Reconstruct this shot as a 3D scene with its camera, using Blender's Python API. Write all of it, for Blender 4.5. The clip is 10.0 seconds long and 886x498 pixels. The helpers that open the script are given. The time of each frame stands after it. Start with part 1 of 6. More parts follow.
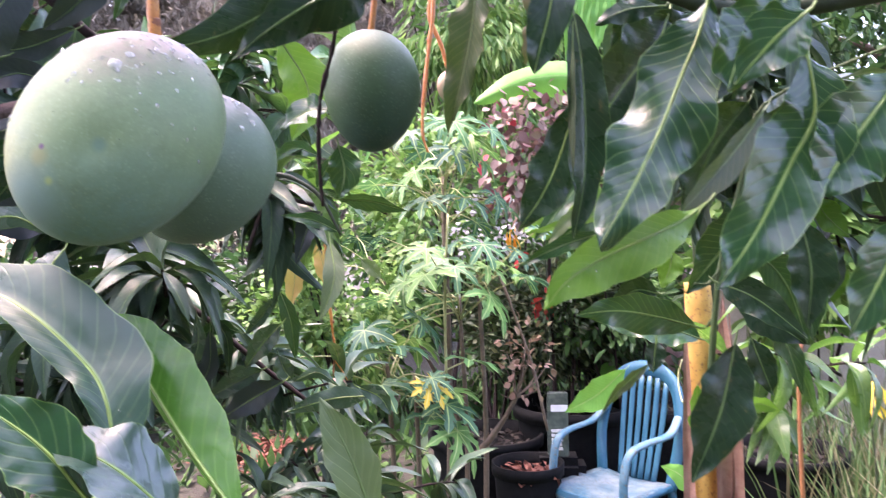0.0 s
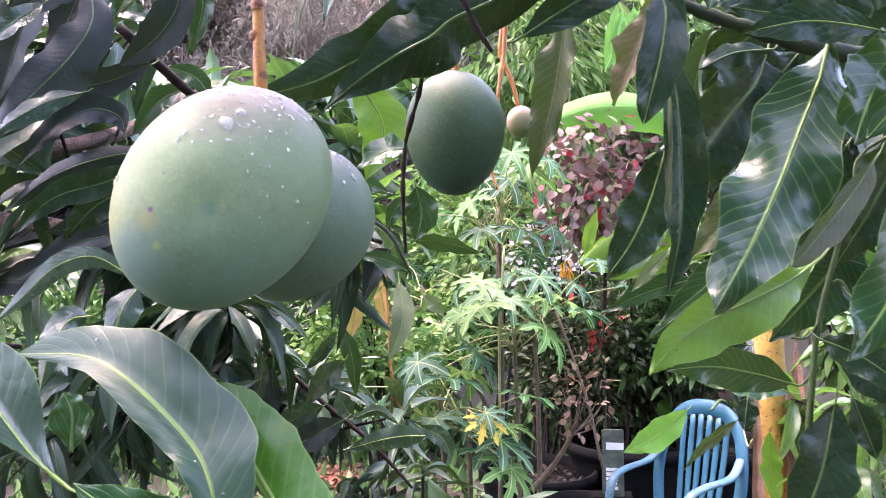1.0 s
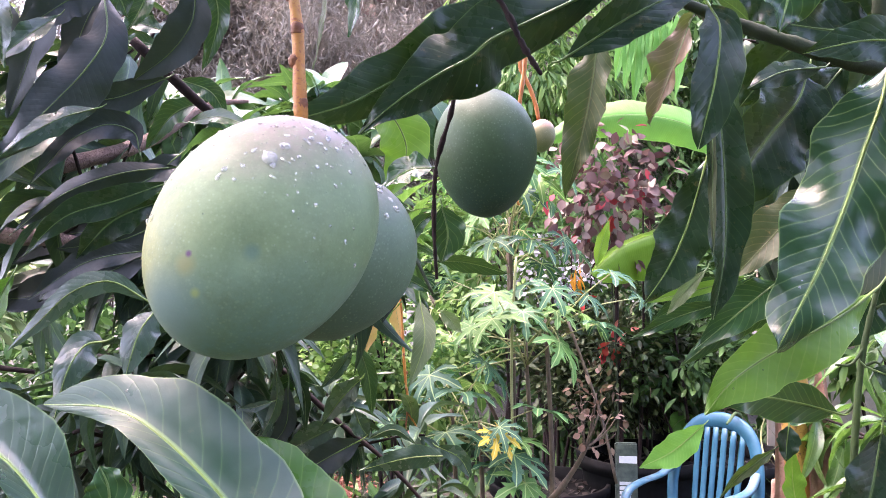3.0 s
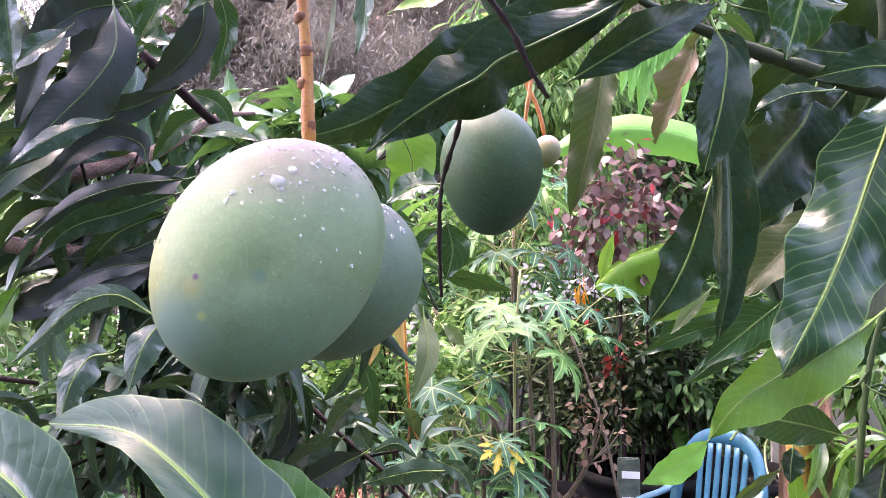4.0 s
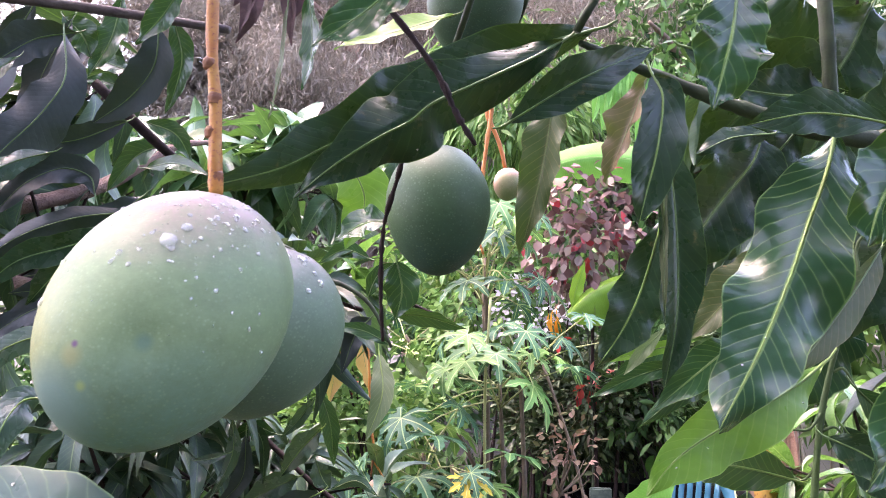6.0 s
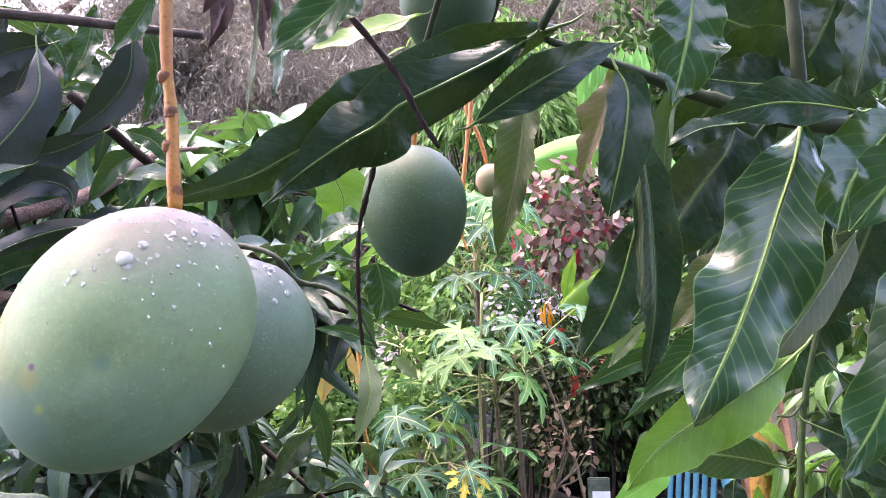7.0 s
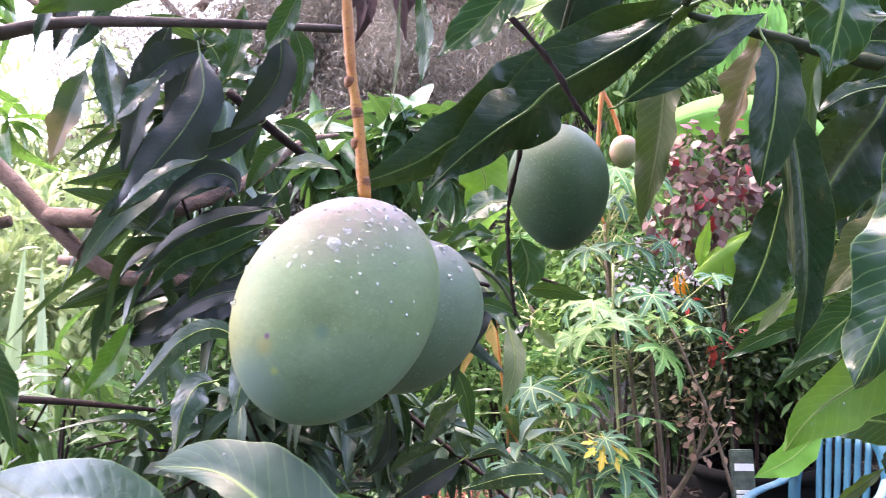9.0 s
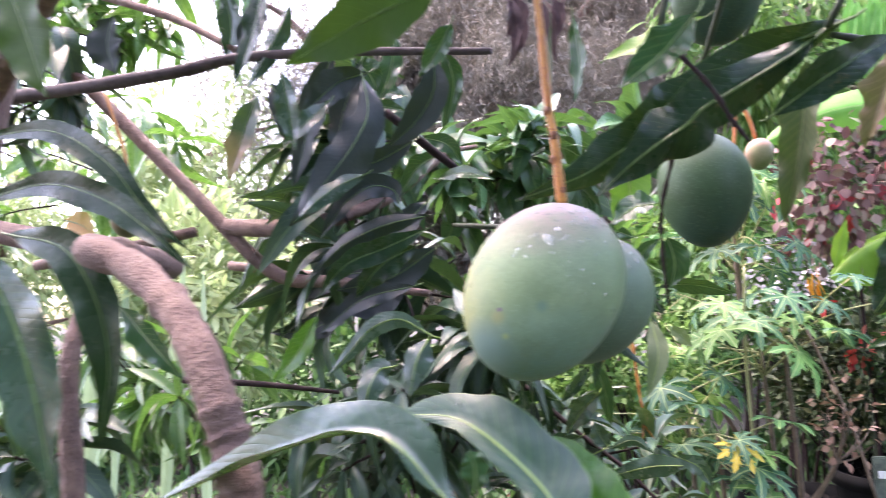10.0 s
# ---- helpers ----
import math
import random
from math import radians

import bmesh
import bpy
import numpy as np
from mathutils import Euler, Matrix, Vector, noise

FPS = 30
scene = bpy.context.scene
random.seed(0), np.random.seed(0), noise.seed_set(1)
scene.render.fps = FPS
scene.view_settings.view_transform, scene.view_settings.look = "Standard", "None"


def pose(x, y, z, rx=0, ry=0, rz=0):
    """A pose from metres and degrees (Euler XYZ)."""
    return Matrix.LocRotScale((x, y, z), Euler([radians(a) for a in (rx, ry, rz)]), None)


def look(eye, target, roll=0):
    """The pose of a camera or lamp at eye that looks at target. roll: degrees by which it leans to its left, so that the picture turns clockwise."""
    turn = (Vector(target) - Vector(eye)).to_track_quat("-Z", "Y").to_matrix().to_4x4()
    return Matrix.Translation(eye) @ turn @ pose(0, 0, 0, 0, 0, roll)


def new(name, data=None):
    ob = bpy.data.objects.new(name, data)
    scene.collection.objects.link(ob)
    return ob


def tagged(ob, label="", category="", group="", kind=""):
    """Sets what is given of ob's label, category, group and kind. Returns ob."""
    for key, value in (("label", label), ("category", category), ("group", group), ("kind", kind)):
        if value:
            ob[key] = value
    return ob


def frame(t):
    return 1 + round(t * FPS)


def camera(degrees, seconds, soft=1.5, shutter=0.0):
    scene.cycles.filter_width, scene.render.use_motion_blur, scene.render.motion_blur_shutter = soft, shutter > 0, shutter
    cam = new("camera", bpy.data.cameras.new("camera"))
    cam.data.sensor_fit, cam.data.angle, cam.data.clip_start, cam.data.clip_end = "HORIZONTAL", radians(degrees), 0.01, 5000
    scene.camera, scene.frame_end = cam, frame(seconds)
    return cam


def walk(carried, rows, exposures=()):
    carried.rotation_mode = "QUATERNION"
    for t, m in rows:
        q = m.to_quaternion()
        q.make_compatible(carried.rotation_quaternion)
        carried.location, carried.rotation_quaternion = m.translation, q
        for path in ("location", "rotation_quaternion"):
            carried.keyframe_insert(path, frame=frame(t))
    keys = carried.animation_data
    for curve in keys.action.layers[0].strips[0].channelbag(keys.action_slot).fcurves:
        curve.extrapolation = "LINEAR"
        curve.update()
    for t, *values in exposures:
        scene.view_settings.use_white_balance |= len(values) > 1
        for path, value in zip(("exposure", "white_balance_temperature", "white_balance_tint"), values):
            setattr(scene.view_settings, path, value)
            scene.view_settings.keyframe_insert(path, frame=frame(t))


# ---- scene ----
cam = camera(60.4, 10.0, soft=0.8, shutter=0.5)
PATH = [
    (0, (0.0674, 0.0170, 1.5610), (-0.0962, 2.0103, 1.5502), -1.39),
    (0.5, (0.0430, 0.0300, 1.5761), (-0.2013, 2.0145, 1.6208), -0.78),
    (1, (0.0225, 0.0440, 1.5870), (-0.2573, 2.0235, 1.6433), -0.38),
    (1.5, (0.0018, 0.0570, 1.5959), (-0.2915, 2.0343, 1.6608), -0.47),
    (2, (0.0013, 0.0670, 1.6069), (-0.2919, 2.0441, 1.6768), -0.97),
    (2.5, (-0.0088, 0.0720, 1.6054), (-0.2982, 2.0498, 1.6741), -0.77),
    (4, (-0.0104, 0.0700, 1.6145), (-0.3112, 2.0447, 1.7157), 0.23),
    (4.5, (-0.0133, 0.0780, 1.6156), (-0.3117, 2.0523, 1.7297), 0.42),
    (5, (-0.0093, 0.0830, 1.6164), (-0.3010, 2.0575, 1.7432), 0.62),
    (5.5, (0.0020, 0.0860, 1.6229), (-0.2676, 2.0618, 1.7758), 0.72),
    (5.7, (0.0113, 0.0900, 1.6295), (-0.2468, 2.0666, 1.7919), 0.61),
    (7, (0.0388, 0.0960, 1.6393), (-0.1909, 2.0771, 1.7895), -1.99),
    (7.5, (0.0481, 0.0870, 1.6469), (-0.2212, 2.0654, 1.7628), -4.18),
    (8, (0.0511, 0.0750, 1.6468), (-0.3033, 2.0403, 1.7563), -3.76),
    (8.5, (0.0198, 0.0610, 1.6402), (-0.4504, 2.0024, 1.7398), -3.23),
    (9, (0.0218, 0.0480, 1.6401), (-0.5275, 1.9687, 1.7361), -3.31),
    (9.5, (0.0334, 0.0000, 1.6316), (-0.6395, 1.8805, 1.7360), -3.76),
    (10, (0.0053, -0.0870, 1.6288), (-0.8207, 1.7298, 1.7599), -3.58),
]
walk(cam, [(t, look(eye, target, roll)) for t, eye, target, roll in PATH],
     exposures=[(0.0, 3.92, 6800, 36), (6.0, 3.90, 6850, 35), (7.0, 3.90, 6850, 32), (8.0, 3.92, 6850, 33), (9.2, 3.90, 6850, 33), (10.0, 3.80, 6800, 31)])

# ---- world and light ----
GROUND = 0.12
world = bpy.data.worlds.new("world")
scene.world = world
world.use_nodes = True
wn = world.node_tree.nodes
sky = wn.new("ShaderNodeTexSky")
sky.sky_type = "NISHITA"
sky.sun_disc = False
sky.sun_elevation = radians(68)
sky.sun_rotation = radians(-72)
sky.air_density, sky.dust_density, sky.ozone_density = 1.0, 4.2, 1.0
wn["Background"].inputs["Strength"].default_value = 0.15
world.node_tree.links.new(sky.outputs["Color"], wn["Background"].inputs["Color"])

sun = new("sun", bpy.data.lights.new("sun", "SUN"))
sun.data.energy = 0.20
sun.data.angle = radians(60)
sun.data.color = (1.0, 0.95, 0.86)
sun.matrix_world = look((-3.6, 1.2, 10.9), (0, 0, 1.5))


# ---- materials ----
def nodes_of(name):
    m = bpy.data.materials.new(name)
    m.use_nodes = True
    nt = m.node_tree
    bsdf = nt.nodes["Principled BSDF"]
    return m, nt, bsdf


def node(nt, kind, **props):
    n = nt.nodes.new(kind)
    for key, value in props.items():
        if key in n.inputs:
            n.inputs[key].default_value = value
    return n


def ramp(nt, source, stops):
    r = nt.nodes.new("ShaderNodeValToRGB")
    while len(r.color_ramp.elements) < len(stops):
        r.color_ramp.elements.new(0.5)
    for e, (at, c) in zip(r.color_ramp.elements, stops):
        e.position, e.color = at, (*c, 1) if len(c) == 3 else c
    nt.links.new(source, r.inputs["Fac"])
    return r.outputs["Color"]


def mixed(nt, fac, a, b, blend="MIX"):
    m = nt.nodes.new("ShaderNodeMix")
    m.data_type, m.blend_type = "RGBA", blend
    for sock, v in ((m.inputs[0], fac), (m.inputs[6], a), (m.inputs[7], b)):
        if isinstance(v, bpy.types.NodeSocket):
            nt.links.new(v, sock)
        elif isinstance(v, (int, float)):
            sock.default_value = v
        else:
            sock.default_value = (*v, 1)
    return m.outputs[2]


def maths(nt, op, a, b=0.0):
    m = nt.nodes.new("ShaderNodeMath")
    m.operation = op
    for sock, v in zip(m.inputs, (a, b)):
        if isinstance(v, bpy.types.NodeSocket):
            nt.links.new(v, sock)
        else:
            sock.default_value = v
    return m.outputs[0]


def bumped(nt, bsdf, height, strength, distance=0.002):
    b = nt.nodes.new("ShaderNodeBump")
    b.inputs["Strength"].default_value, b.inputs["Distance"].default_value = strength, distance
    nt.links.new(height, b.inputs["Height"])
    nt.links.new(b.outputs["Normal"], bsdf.inputs["Normal"])


def noised(nt, scale, detail=4.0, rough=0.55, space="Object"):
    c = nt.nodes.new("ShaderNodeTexCoord")
    n = nt.nodes.new("ShaderNodeTexNoise")
    n.inputs["Scale"].default_value, n.inputs["Detail"].default_value, n.inputs["Roughness"].default_value = scale, detail, rough
    nt.links.new(c.outputs[space], n.inputs["Vector"])
    return n.outputs["Fac"]


def leaf_material(name, dark, light, vein, rough=0.3, through_light=0.25, spots=0.0, island=False, veins=0.3, glow=(0.18, 0.42, 0.04), gloss=0.5, tip=0.0, lumps=2.6):
    """A veined leaf: u runs across the blade (0.5 on the midrib), v along it."""
    m, nt, bsdf = nodes_of(name)
    uv = nt.nodes.new("ShaderNodeTexCoord")
    sep = nt.nodes.new("ShaderNodeSeparateXYZ")
    nt.links.new(uv.outputs["UV"], sep.inputs[0])
    off = maths(nt, "ABSOLUTE", maths(nt, "SUBTRACT", sep.outputs["X"], 0.5))
    n1 = noised(nt, 22, 3)
    n2 = noised(nt, 160, 3)
    run = maths(nt, "SUBTRACT", maths(nt, "MULTIPLY", sep.outputs["Y"], 19), maths(nt, "MULTIPLY", off, 5.0))
    run = maths(nt, "ADD", run, maths(nt, "MULTIPLY", n1, 0.7))
    tri = maths(nt, "ABSOLUTE", maths(nt, "SUBTRACT", maths(nt, "FRACT", run), 0.5))
    line = ramp(nt, tri, [(0.0, (1, 1, 1)), (0.045, (0.35, 0.35, 0.35)), (0.12, (0, 0, 0)), (1, (0, 0, 0))])
    if island:
        chance = nt.nodes.new("ShaderNodeNewGeometry").outputs["Random Per Island"]
    else:
        chance = nt.nodes.new("ShaderNodeObjectInfo").outputs["Random"]
    body = mixed(nt, ramp(nt, n1, [(0.3, (0, 0, 0)), (0.72, (1, 1, 1))]), dark, light)
    body = mixed(nt, maths(nt, "MULTIPLY", chance, 0.6), body, light)
    body = mixed(nt, maths(nt, "MULTIPLY", n2, 0.35), body, tuple(c * 0.55 for c in dark))
    if spots:
        worn = ramp(nt, noised(nt, 60, 5, 0.7), [(0.62, (0, 0, 0)), (0.72, (1, 1, 1))])
        body = mixed(nt, maths(nt, "MULTIPLY", worn, spots), body, (0.22, 0.15, 0.06))
    col = mixed(nt, maths(nt, "MULTIPLY", line, veins), body, vein)
    col = mixed(nt, ramp(nt, off, [(0.0, (0.8, 0.8, 0.8)), (0.018, (0.6, 0.6, 0.6)), (0.035, (0, 0, 0))]), col, vein)
    if not island:
        col = mixed(nt, ramp(nt, off, [(0.482, (0, 0, 0)), (0.494, (0.45, 0.45, 0.45))]), col, vein)
    if tip:
        end = maths(nt, "ADD", maths(nt, "SUBTRACT", sep.outputs["Y"], tip), maths(nt, "MULTIPLY", maths(nt, "SUBTRACT", n1, 0.5), 0.25))
        col = mixed(nt, ramp(nt, end, [(0.0, (0, 0, 0)), (0.2, (0.85, 0.85, 0.85))]), col, (0.26, 0.16, 0.09))
    nt.links.new(col, bsdf.inputs["Base Color"])
    r = ramp(nt, noised(nt, 35, 4), [(0.3, (rough * 0.75,) * 3), (0.7, (rough * 1.35,) * 3)])
    nt.links.new(r, bsdf.inputs["Roughness"])
    bsdf.inputs["Specular IOR Level"].default_value = gloss
    quilt = maths(nt, "SUBTRACT", maths(nt, "MULTIPLY", tri, 0.16), maths(nt, "MULTIPLY", line, 0.06))
    height = maths(nt, "ADD", maths(nt, "ADD", maths(nt, "MULTIPLY", n2, 0.12), maths(nt, "MULTIPLY", n1, lumps)), quilt)
    bumped(nt, bsdf, height, 0.45, 0.002)
    tr = nt.nodes.new("ShaderNodeBsdfTranslucent")
    nt.links.new(mixed(nt, 0.5, col, glow), tr.inputs["Color"])
    mix = nt.nodes.new("ShaderNodeMixShader")
    mix.inputs[0].default_value = through_light
    nt.links.new(bsdf.outputs[0], mix.inputs[1])
    nt.links.new(tr.outputs[0], mix.inputs[2])
    nt.links.new(mix.outputs[0], nt.nodes["Material Output"].inputs["Surface"])
    return m


def foliage_material(name, stops, rough=0.45, through_light=0.3, island=True, rib=None):
    """Small leaves: colour differs from leaf to leaf; rib tints the middle of each lobe, where u is small."""
    m, nt, bsdf = nodes_of(name)
    if island:
        rnd = nt.nodes.new("ShaderNodeNewGeometry").outputs["Random Per Island"]
    else:
        rnd = nt.nodes.new("ShaderNodeObjectInfo").outputs["Random"]
    col = ramp(nt, rnd, stops)
    n = noised(nt, 9, 3)
    col = mixed(nt, maths(nt, "MULTIPLY", n, 0.6), col, tuple(c * 0.5 for c in stops[0][1]))
    if rib:
        sep = nt.nodes.new("ShaderNodeSeparateXYZ")
        nt.links.new(nt.nodes.new("ShaderNodeTexCoord").outputs["UV"], sep.inputs[0])
        col = mixed(nt, ramp(nt, sep.outputs["X"], [(0.06, (0.8, 0.8, 0.8)), (0.2, (0, 0, 0))]), col, rib)
        bumped(nt, bsdf, noised(nt, 70, 4), 0.5, 0.004)
    nt.links.new(col, bsdf.inputs["Base Color"])
    bsdf.inputs["Roughness"].default_value = rough
    bsdf.inputs["Specular IOR Level"].default_value = 0.3
    tr = nt.nodes.new("ShaderNodeBsdfTranslucent")
    nt.links.new(col, tr.inputs["Color"])
    mix = nt.nodes.new("ShaderNodeMixShader")
    mix.inputs[0].default_value = through_light
    nt.links.new(bsdf.outputs[0], mix.inputs[1])
    nt.links.new(tr.outputs[0], mix.inputs[2])
    nt.links.new(mix.outputs[0], nt.nodes["Material Output"].inputs["Surface"])
    return m


def rough_material(name, a, b, scale=30, rough=0.8, bump=0.5, dist=0.003, stretch=None, c=None):
    """Bark, soil, plastic: two colours over noise at two scales, with relief."""
    m, nt, bsdf = nodes_of(name)
    n1, n2 = noised(nt, scale, 5, 0.62), noised(nt, scale * 7, 4, 0.6)
    col = mixed(nt, ramp(nt, n1, [(0.35, (0, 0, 0)), (0.65, (1, 1, 1))]), a, b)
    if c:
        col = mixed(nt, ramp(nt, n2, [(0.55, (0, 0, 0)), (0.68, (1, 1, 1))]), col, c)
    else:
        col = mixed(nt, maths(nt, "MULTIPLY", n2, 0.4), col, tuple(v * 0.5 for v in a))
    nt.links.new(col, bsdf.inputs["Base Color"])
    bsdf.inputs["Roughness"].default_value = rough
    bumped(nt, bsdf, maths(nt, "ADD", n1, maths(nt, "MULTIPLY", n2, 0.5)), bump, dist)
    return m


LEAF_DARK = leaf_material("leaf_dark", (0.0075, 0.023, 0.013), (0.014, 0.041, 0.020), (0.11, 0.19, 0.065), 0.26, 0.03, 0.3, veins=0.12, gloss=0.26)
# bluish dark copy of the leaf: shade and grey-blue haze put into its colour
LEAF_SHADED = leaf_material("leaf_shaded", (0.010, 0.018, 0.021), (0.018, 0.031, 0.035), (0.035, 0.055, 0.055), 0.42, 0.02, 0.1, veins=0.12, gloss=0.45)
LEAF_OLIVE = leaf_material("leaf_olive", (0.022, 0.055, 0.016), (0.04, 0.085, 0.026), (0.07, 0.11, 0.04), 0.5, 0.10, veins=0.2, gloss=0.22)
LEAF_TIPPED = leaf_material("leaf_tipped", (0.014, 0.048, 0.030), (0.028, 0.074, 0.046), (0.19, 0.32, 0.10), 0.35, 0.05, 0.15, veins=0.16, gloss=0.36, tip=0.86)
LEAF_BROWN_EDGE = leaf_material("leaf_brown_edge", (0.012, 0.03, 0.024), (0.024, 0.05, 0.036), (0.08, 0.10, 0.06), 0.35, 0.12, 0.3, tip=0.45)
# sky sheen comes from high gloss and from a base colour raised for it
LEAF_SHEEN = leaf_material("leaf_sheen", (0.015, 0.044, 0.030), (0.030, 0.072, 0.048), (0.15, 0.26, 0.09), 0.24, 0.05, 0.15, veins=0.15, gloss=0.85)
LEAF_MID = leaf_material("leaf_mid", (0.011, 0.044, 0.018), (0.020, 0.069, 0.026), (0.20, 0.34, 0.10), 0.17, 0.06, veins=0.2, gloss=0.36, lumps=2.0)
LEAF_VEINED = leaf_material("leaf_veined", (0.011, 0.044, 0.022), (0.020, 0.066, 0.030), (0.22, 0.36, 0.12), 0.20, 0.05, veins=0.30, gloss=0.40, lumps=1.5)
LEAF_FRESH = leaf_material("leaf_fresh", (0.026, 0.11, 0.012), (0.046, 0.16, 0.020), (0.20, 0.38, 0.08), 0.27, 0.18, gloss=0.3)
LEAF_BACK = leaf_material("leaf_back", (0.07, 0.115, 0.05), (0.105, 0.15, 0.07), (0.22, 0.27, 0.14), 0.5, 0.15, veins=0.4)
LEAF_LIGHT = leaf_material("leaf_light", (0.065, 0.17, 0.016), (0.11, 0.26, 0.03), (0.27, 0.42, 0.10), 0.34, 0.22, veins=0.2, gloss=0.3)
LEAF_UNDER = leaf_material("leaf_underside", (0.03, 0.052, 0.02), (0.058, 0.075, 0.032), (0.16, 0.14, 0.07), 0.45, 0.10, 0.7, veins=0.45, gloss=0.28)
LEAF_BROWNED = leaf_material("leaf_browned", (0.07, 0.05, 0.03), (0.16, 0.105, 0.06), (0.24, 0.17, 0.10), 0.45, 0.12, 0.5, veins=0.45)
# one crown leaf in three tones: shade, backlight and sky reflection put into colour
CROWN_SHADED = leaf_material("crown_shaded", (0.020, 0.046, 0.033), (0.042, 0.086, 0.054), (0.12, 0.20, 0.08), 0.36, 0.05, 0.2, True, gloss=0.32)
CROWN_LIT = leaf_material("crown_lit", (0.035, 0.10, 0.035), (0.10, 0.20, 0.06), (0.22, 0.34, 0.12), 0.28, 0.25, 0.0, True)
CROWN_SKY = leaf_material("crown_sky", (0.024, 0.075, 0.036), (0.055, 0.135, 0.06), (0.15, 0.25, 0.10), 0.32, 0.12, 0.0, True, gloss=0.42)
LEAF_PALE = leaf_material("leaf_pale", (0.22, 0.34, 0.20), (0.30, 0.42, 0.26), (0.36, 0.46, 0.30), 0.45, 0.25, glow=(0.3, 0.42, 0.2))
LEAF_DRY = leaf_material("leaf_dry", (0.32, 0.16, 0.06), (0.45, 0.25, 0.11), (0.5, 0.32, 0.15), 0.7, 0.3, 0.3)
RIB_PALE = rough_material("midrib_pale", (0.19, 0.30, 0.06), (0.14, 0.24, 0.05), 60, 0.4, 0.1)
RIB_DULL = rough_material("midrib_dull", (0.07, 0.14, 0.04), (0.11, 0.19, 0.05), 60, 0.4, 0.1)
BARK_PINK = rough_material("bark_pink", (0.12, 0.072, 0.06), (0.21, 0.135, 0.11), 35, 0.8, 1.0, 0.008, c=(0.09, 0.055, 0.045))
BARK_DARK = rough_material("bark_dark", (0.014, 0.008, 0.008), (0.032, 0.019, 0.018), 50, 0.85, 0.9, 0.002)
BARK_DARK.node_tree.nodes["Principled BSDF"].inputs["Specular IOR Level"].default_value = 0.2
BARK_GREY = rough_material("bark_grey", (0.045, 0.033, 0.036), (0.095, 0.072, 0.075), 40, 0.8, 0.8, 0.003)
STEM_GREEN = rough_material("stem_green", (0.012, 0.024, 0.009), (0.028, 0.050, 0.016), 40, 0.75, 0.4, 0.002)
SHOOT = rough_material("shoot_green", (0.03, 0.065, 0.014), (0.055, 0.10, 0.022), 40, 0.7, 0.4, 0.002)
STALK = rough_material("stalk_orange", (0.36, 0.12, 0.02), (0.44, 0.20, 0.035), 70, 0.5, 0.5, 0.001, c=(0.25, 0.07, 0.03))
STALK_PINK = rough_material("stalk_pink", (0.34, 0.13, 0.05), (0.44, 0.20, 0.08), 60, 0.6, 0.4, 0.001)
STALK_NODE = rough_material("stalk_node", (0.16, 0.05, 0.02), (0.26, 0.10, 0.04), 200, 0.6, 0.6, 0.001)
STALK_RED = rough_material("stalk_red", (0.45, 0.13, 0.03), (0.55, 0.22, 0.05), 90, 0.5, 0.4, 0.001)
SOIL = rough_material("soil", (0.012, 0.0095, 0.007), (0.028, 0.021, 0.014), 6, 0.95, 1.0, 0.02, c=(0.03, 0.05, 0.018))
DRY_PURPLE = rough_material("dry_purple", (0.06, 0.03, 0.035), (0.13, 0.07, 0.07), 60, 0.7, 0.6, 0.002)
MULCH = rough_material("mulch_red", (0.16, 0.05, 0.03), (0.28, 0.11, 0.07), 40, 0.9, 1.0, 0.01)


# not fully clear: a share of white stands in for bright glints on the drops
WATER, wnt, wb = nodes_of("water")
wb.inputs["Base Color"].default_value = (0.97, 0.98, 0.97, 1)
wb.inputs["Transmission Weight"].default_value = 0.74
wb.inputs["IOR"].default_value = 1.33
wb.inputs["Roughness"].default_value = 0.015
wb.inputs["Specular IOR Level"].default_value = 0.9


# ---- mesh helpers ----
def mesh_object(name, verts, faces, material, parent=None, label="", uvs=None, smooth=True):
    me = bpy.data.meshes.new(name)
    me.from_pydata([tuple(v) for v in verts], [], faces)
    if uvs is not None:
        layer = me.uv_layers.new(name="UVMap")
        idx = np.empty(len(me.loops), dtype=np.int32)
        me.loops.foreach_get("vertex_index", idx)
        layer.data.foreach_set("uv", np.asarray(uvs, dtype=np.float32)[idx].ravel())
    if smooth:
        me.polygons.foreach_set("use_smooth", np.ones(len(me.polygons), dtype=bool))
    me.materials.append(material)
    ob = new(name, me)
    if parent:
        ob.parent = parent
    if label:
        ob["label"] = label
    return ob


def part(name, bm, material, parent, label="", smooth=True):
    me = bpy.data.meshes.new(name)
    for f in bm.faces:
        f.smooth = smooth
    bm.to_mesh(me)
    bm.free()
    me.materials.append(material)
    ob = new(name, me)
    ob.parent = parent
    if label:
        ob["label"] = label
    return ob


def thing(name, at, label, category, group="", kind=""):
    ob = new(name)
    ob.empty_display_size = 0.05
    ob.location = at
    return tagged(ob, label, category, group, kind)


def curve_points(pts, n):
    """Catmull-Rom through pts, n samples."""
    p = [Vector(q) for q in pts]
    p = [2 * p[0] - p[1]] + p + [2 * p[-1] - p[-2]]
    out = []
    for i in range(n):
        s = i / (n - 1) * (len(p) - 3)
        k = min(int(s), len(p) - 4)
        u = s - k
        a, b, c, d = p[k:k + 4]
        out.append(0.5 * (2 * b + (c - a) * u + (2 * a - 5 * b + 4 * c - d) * u * u + (3 * b - a - 3 * c + d) * u ** 3))
    return out


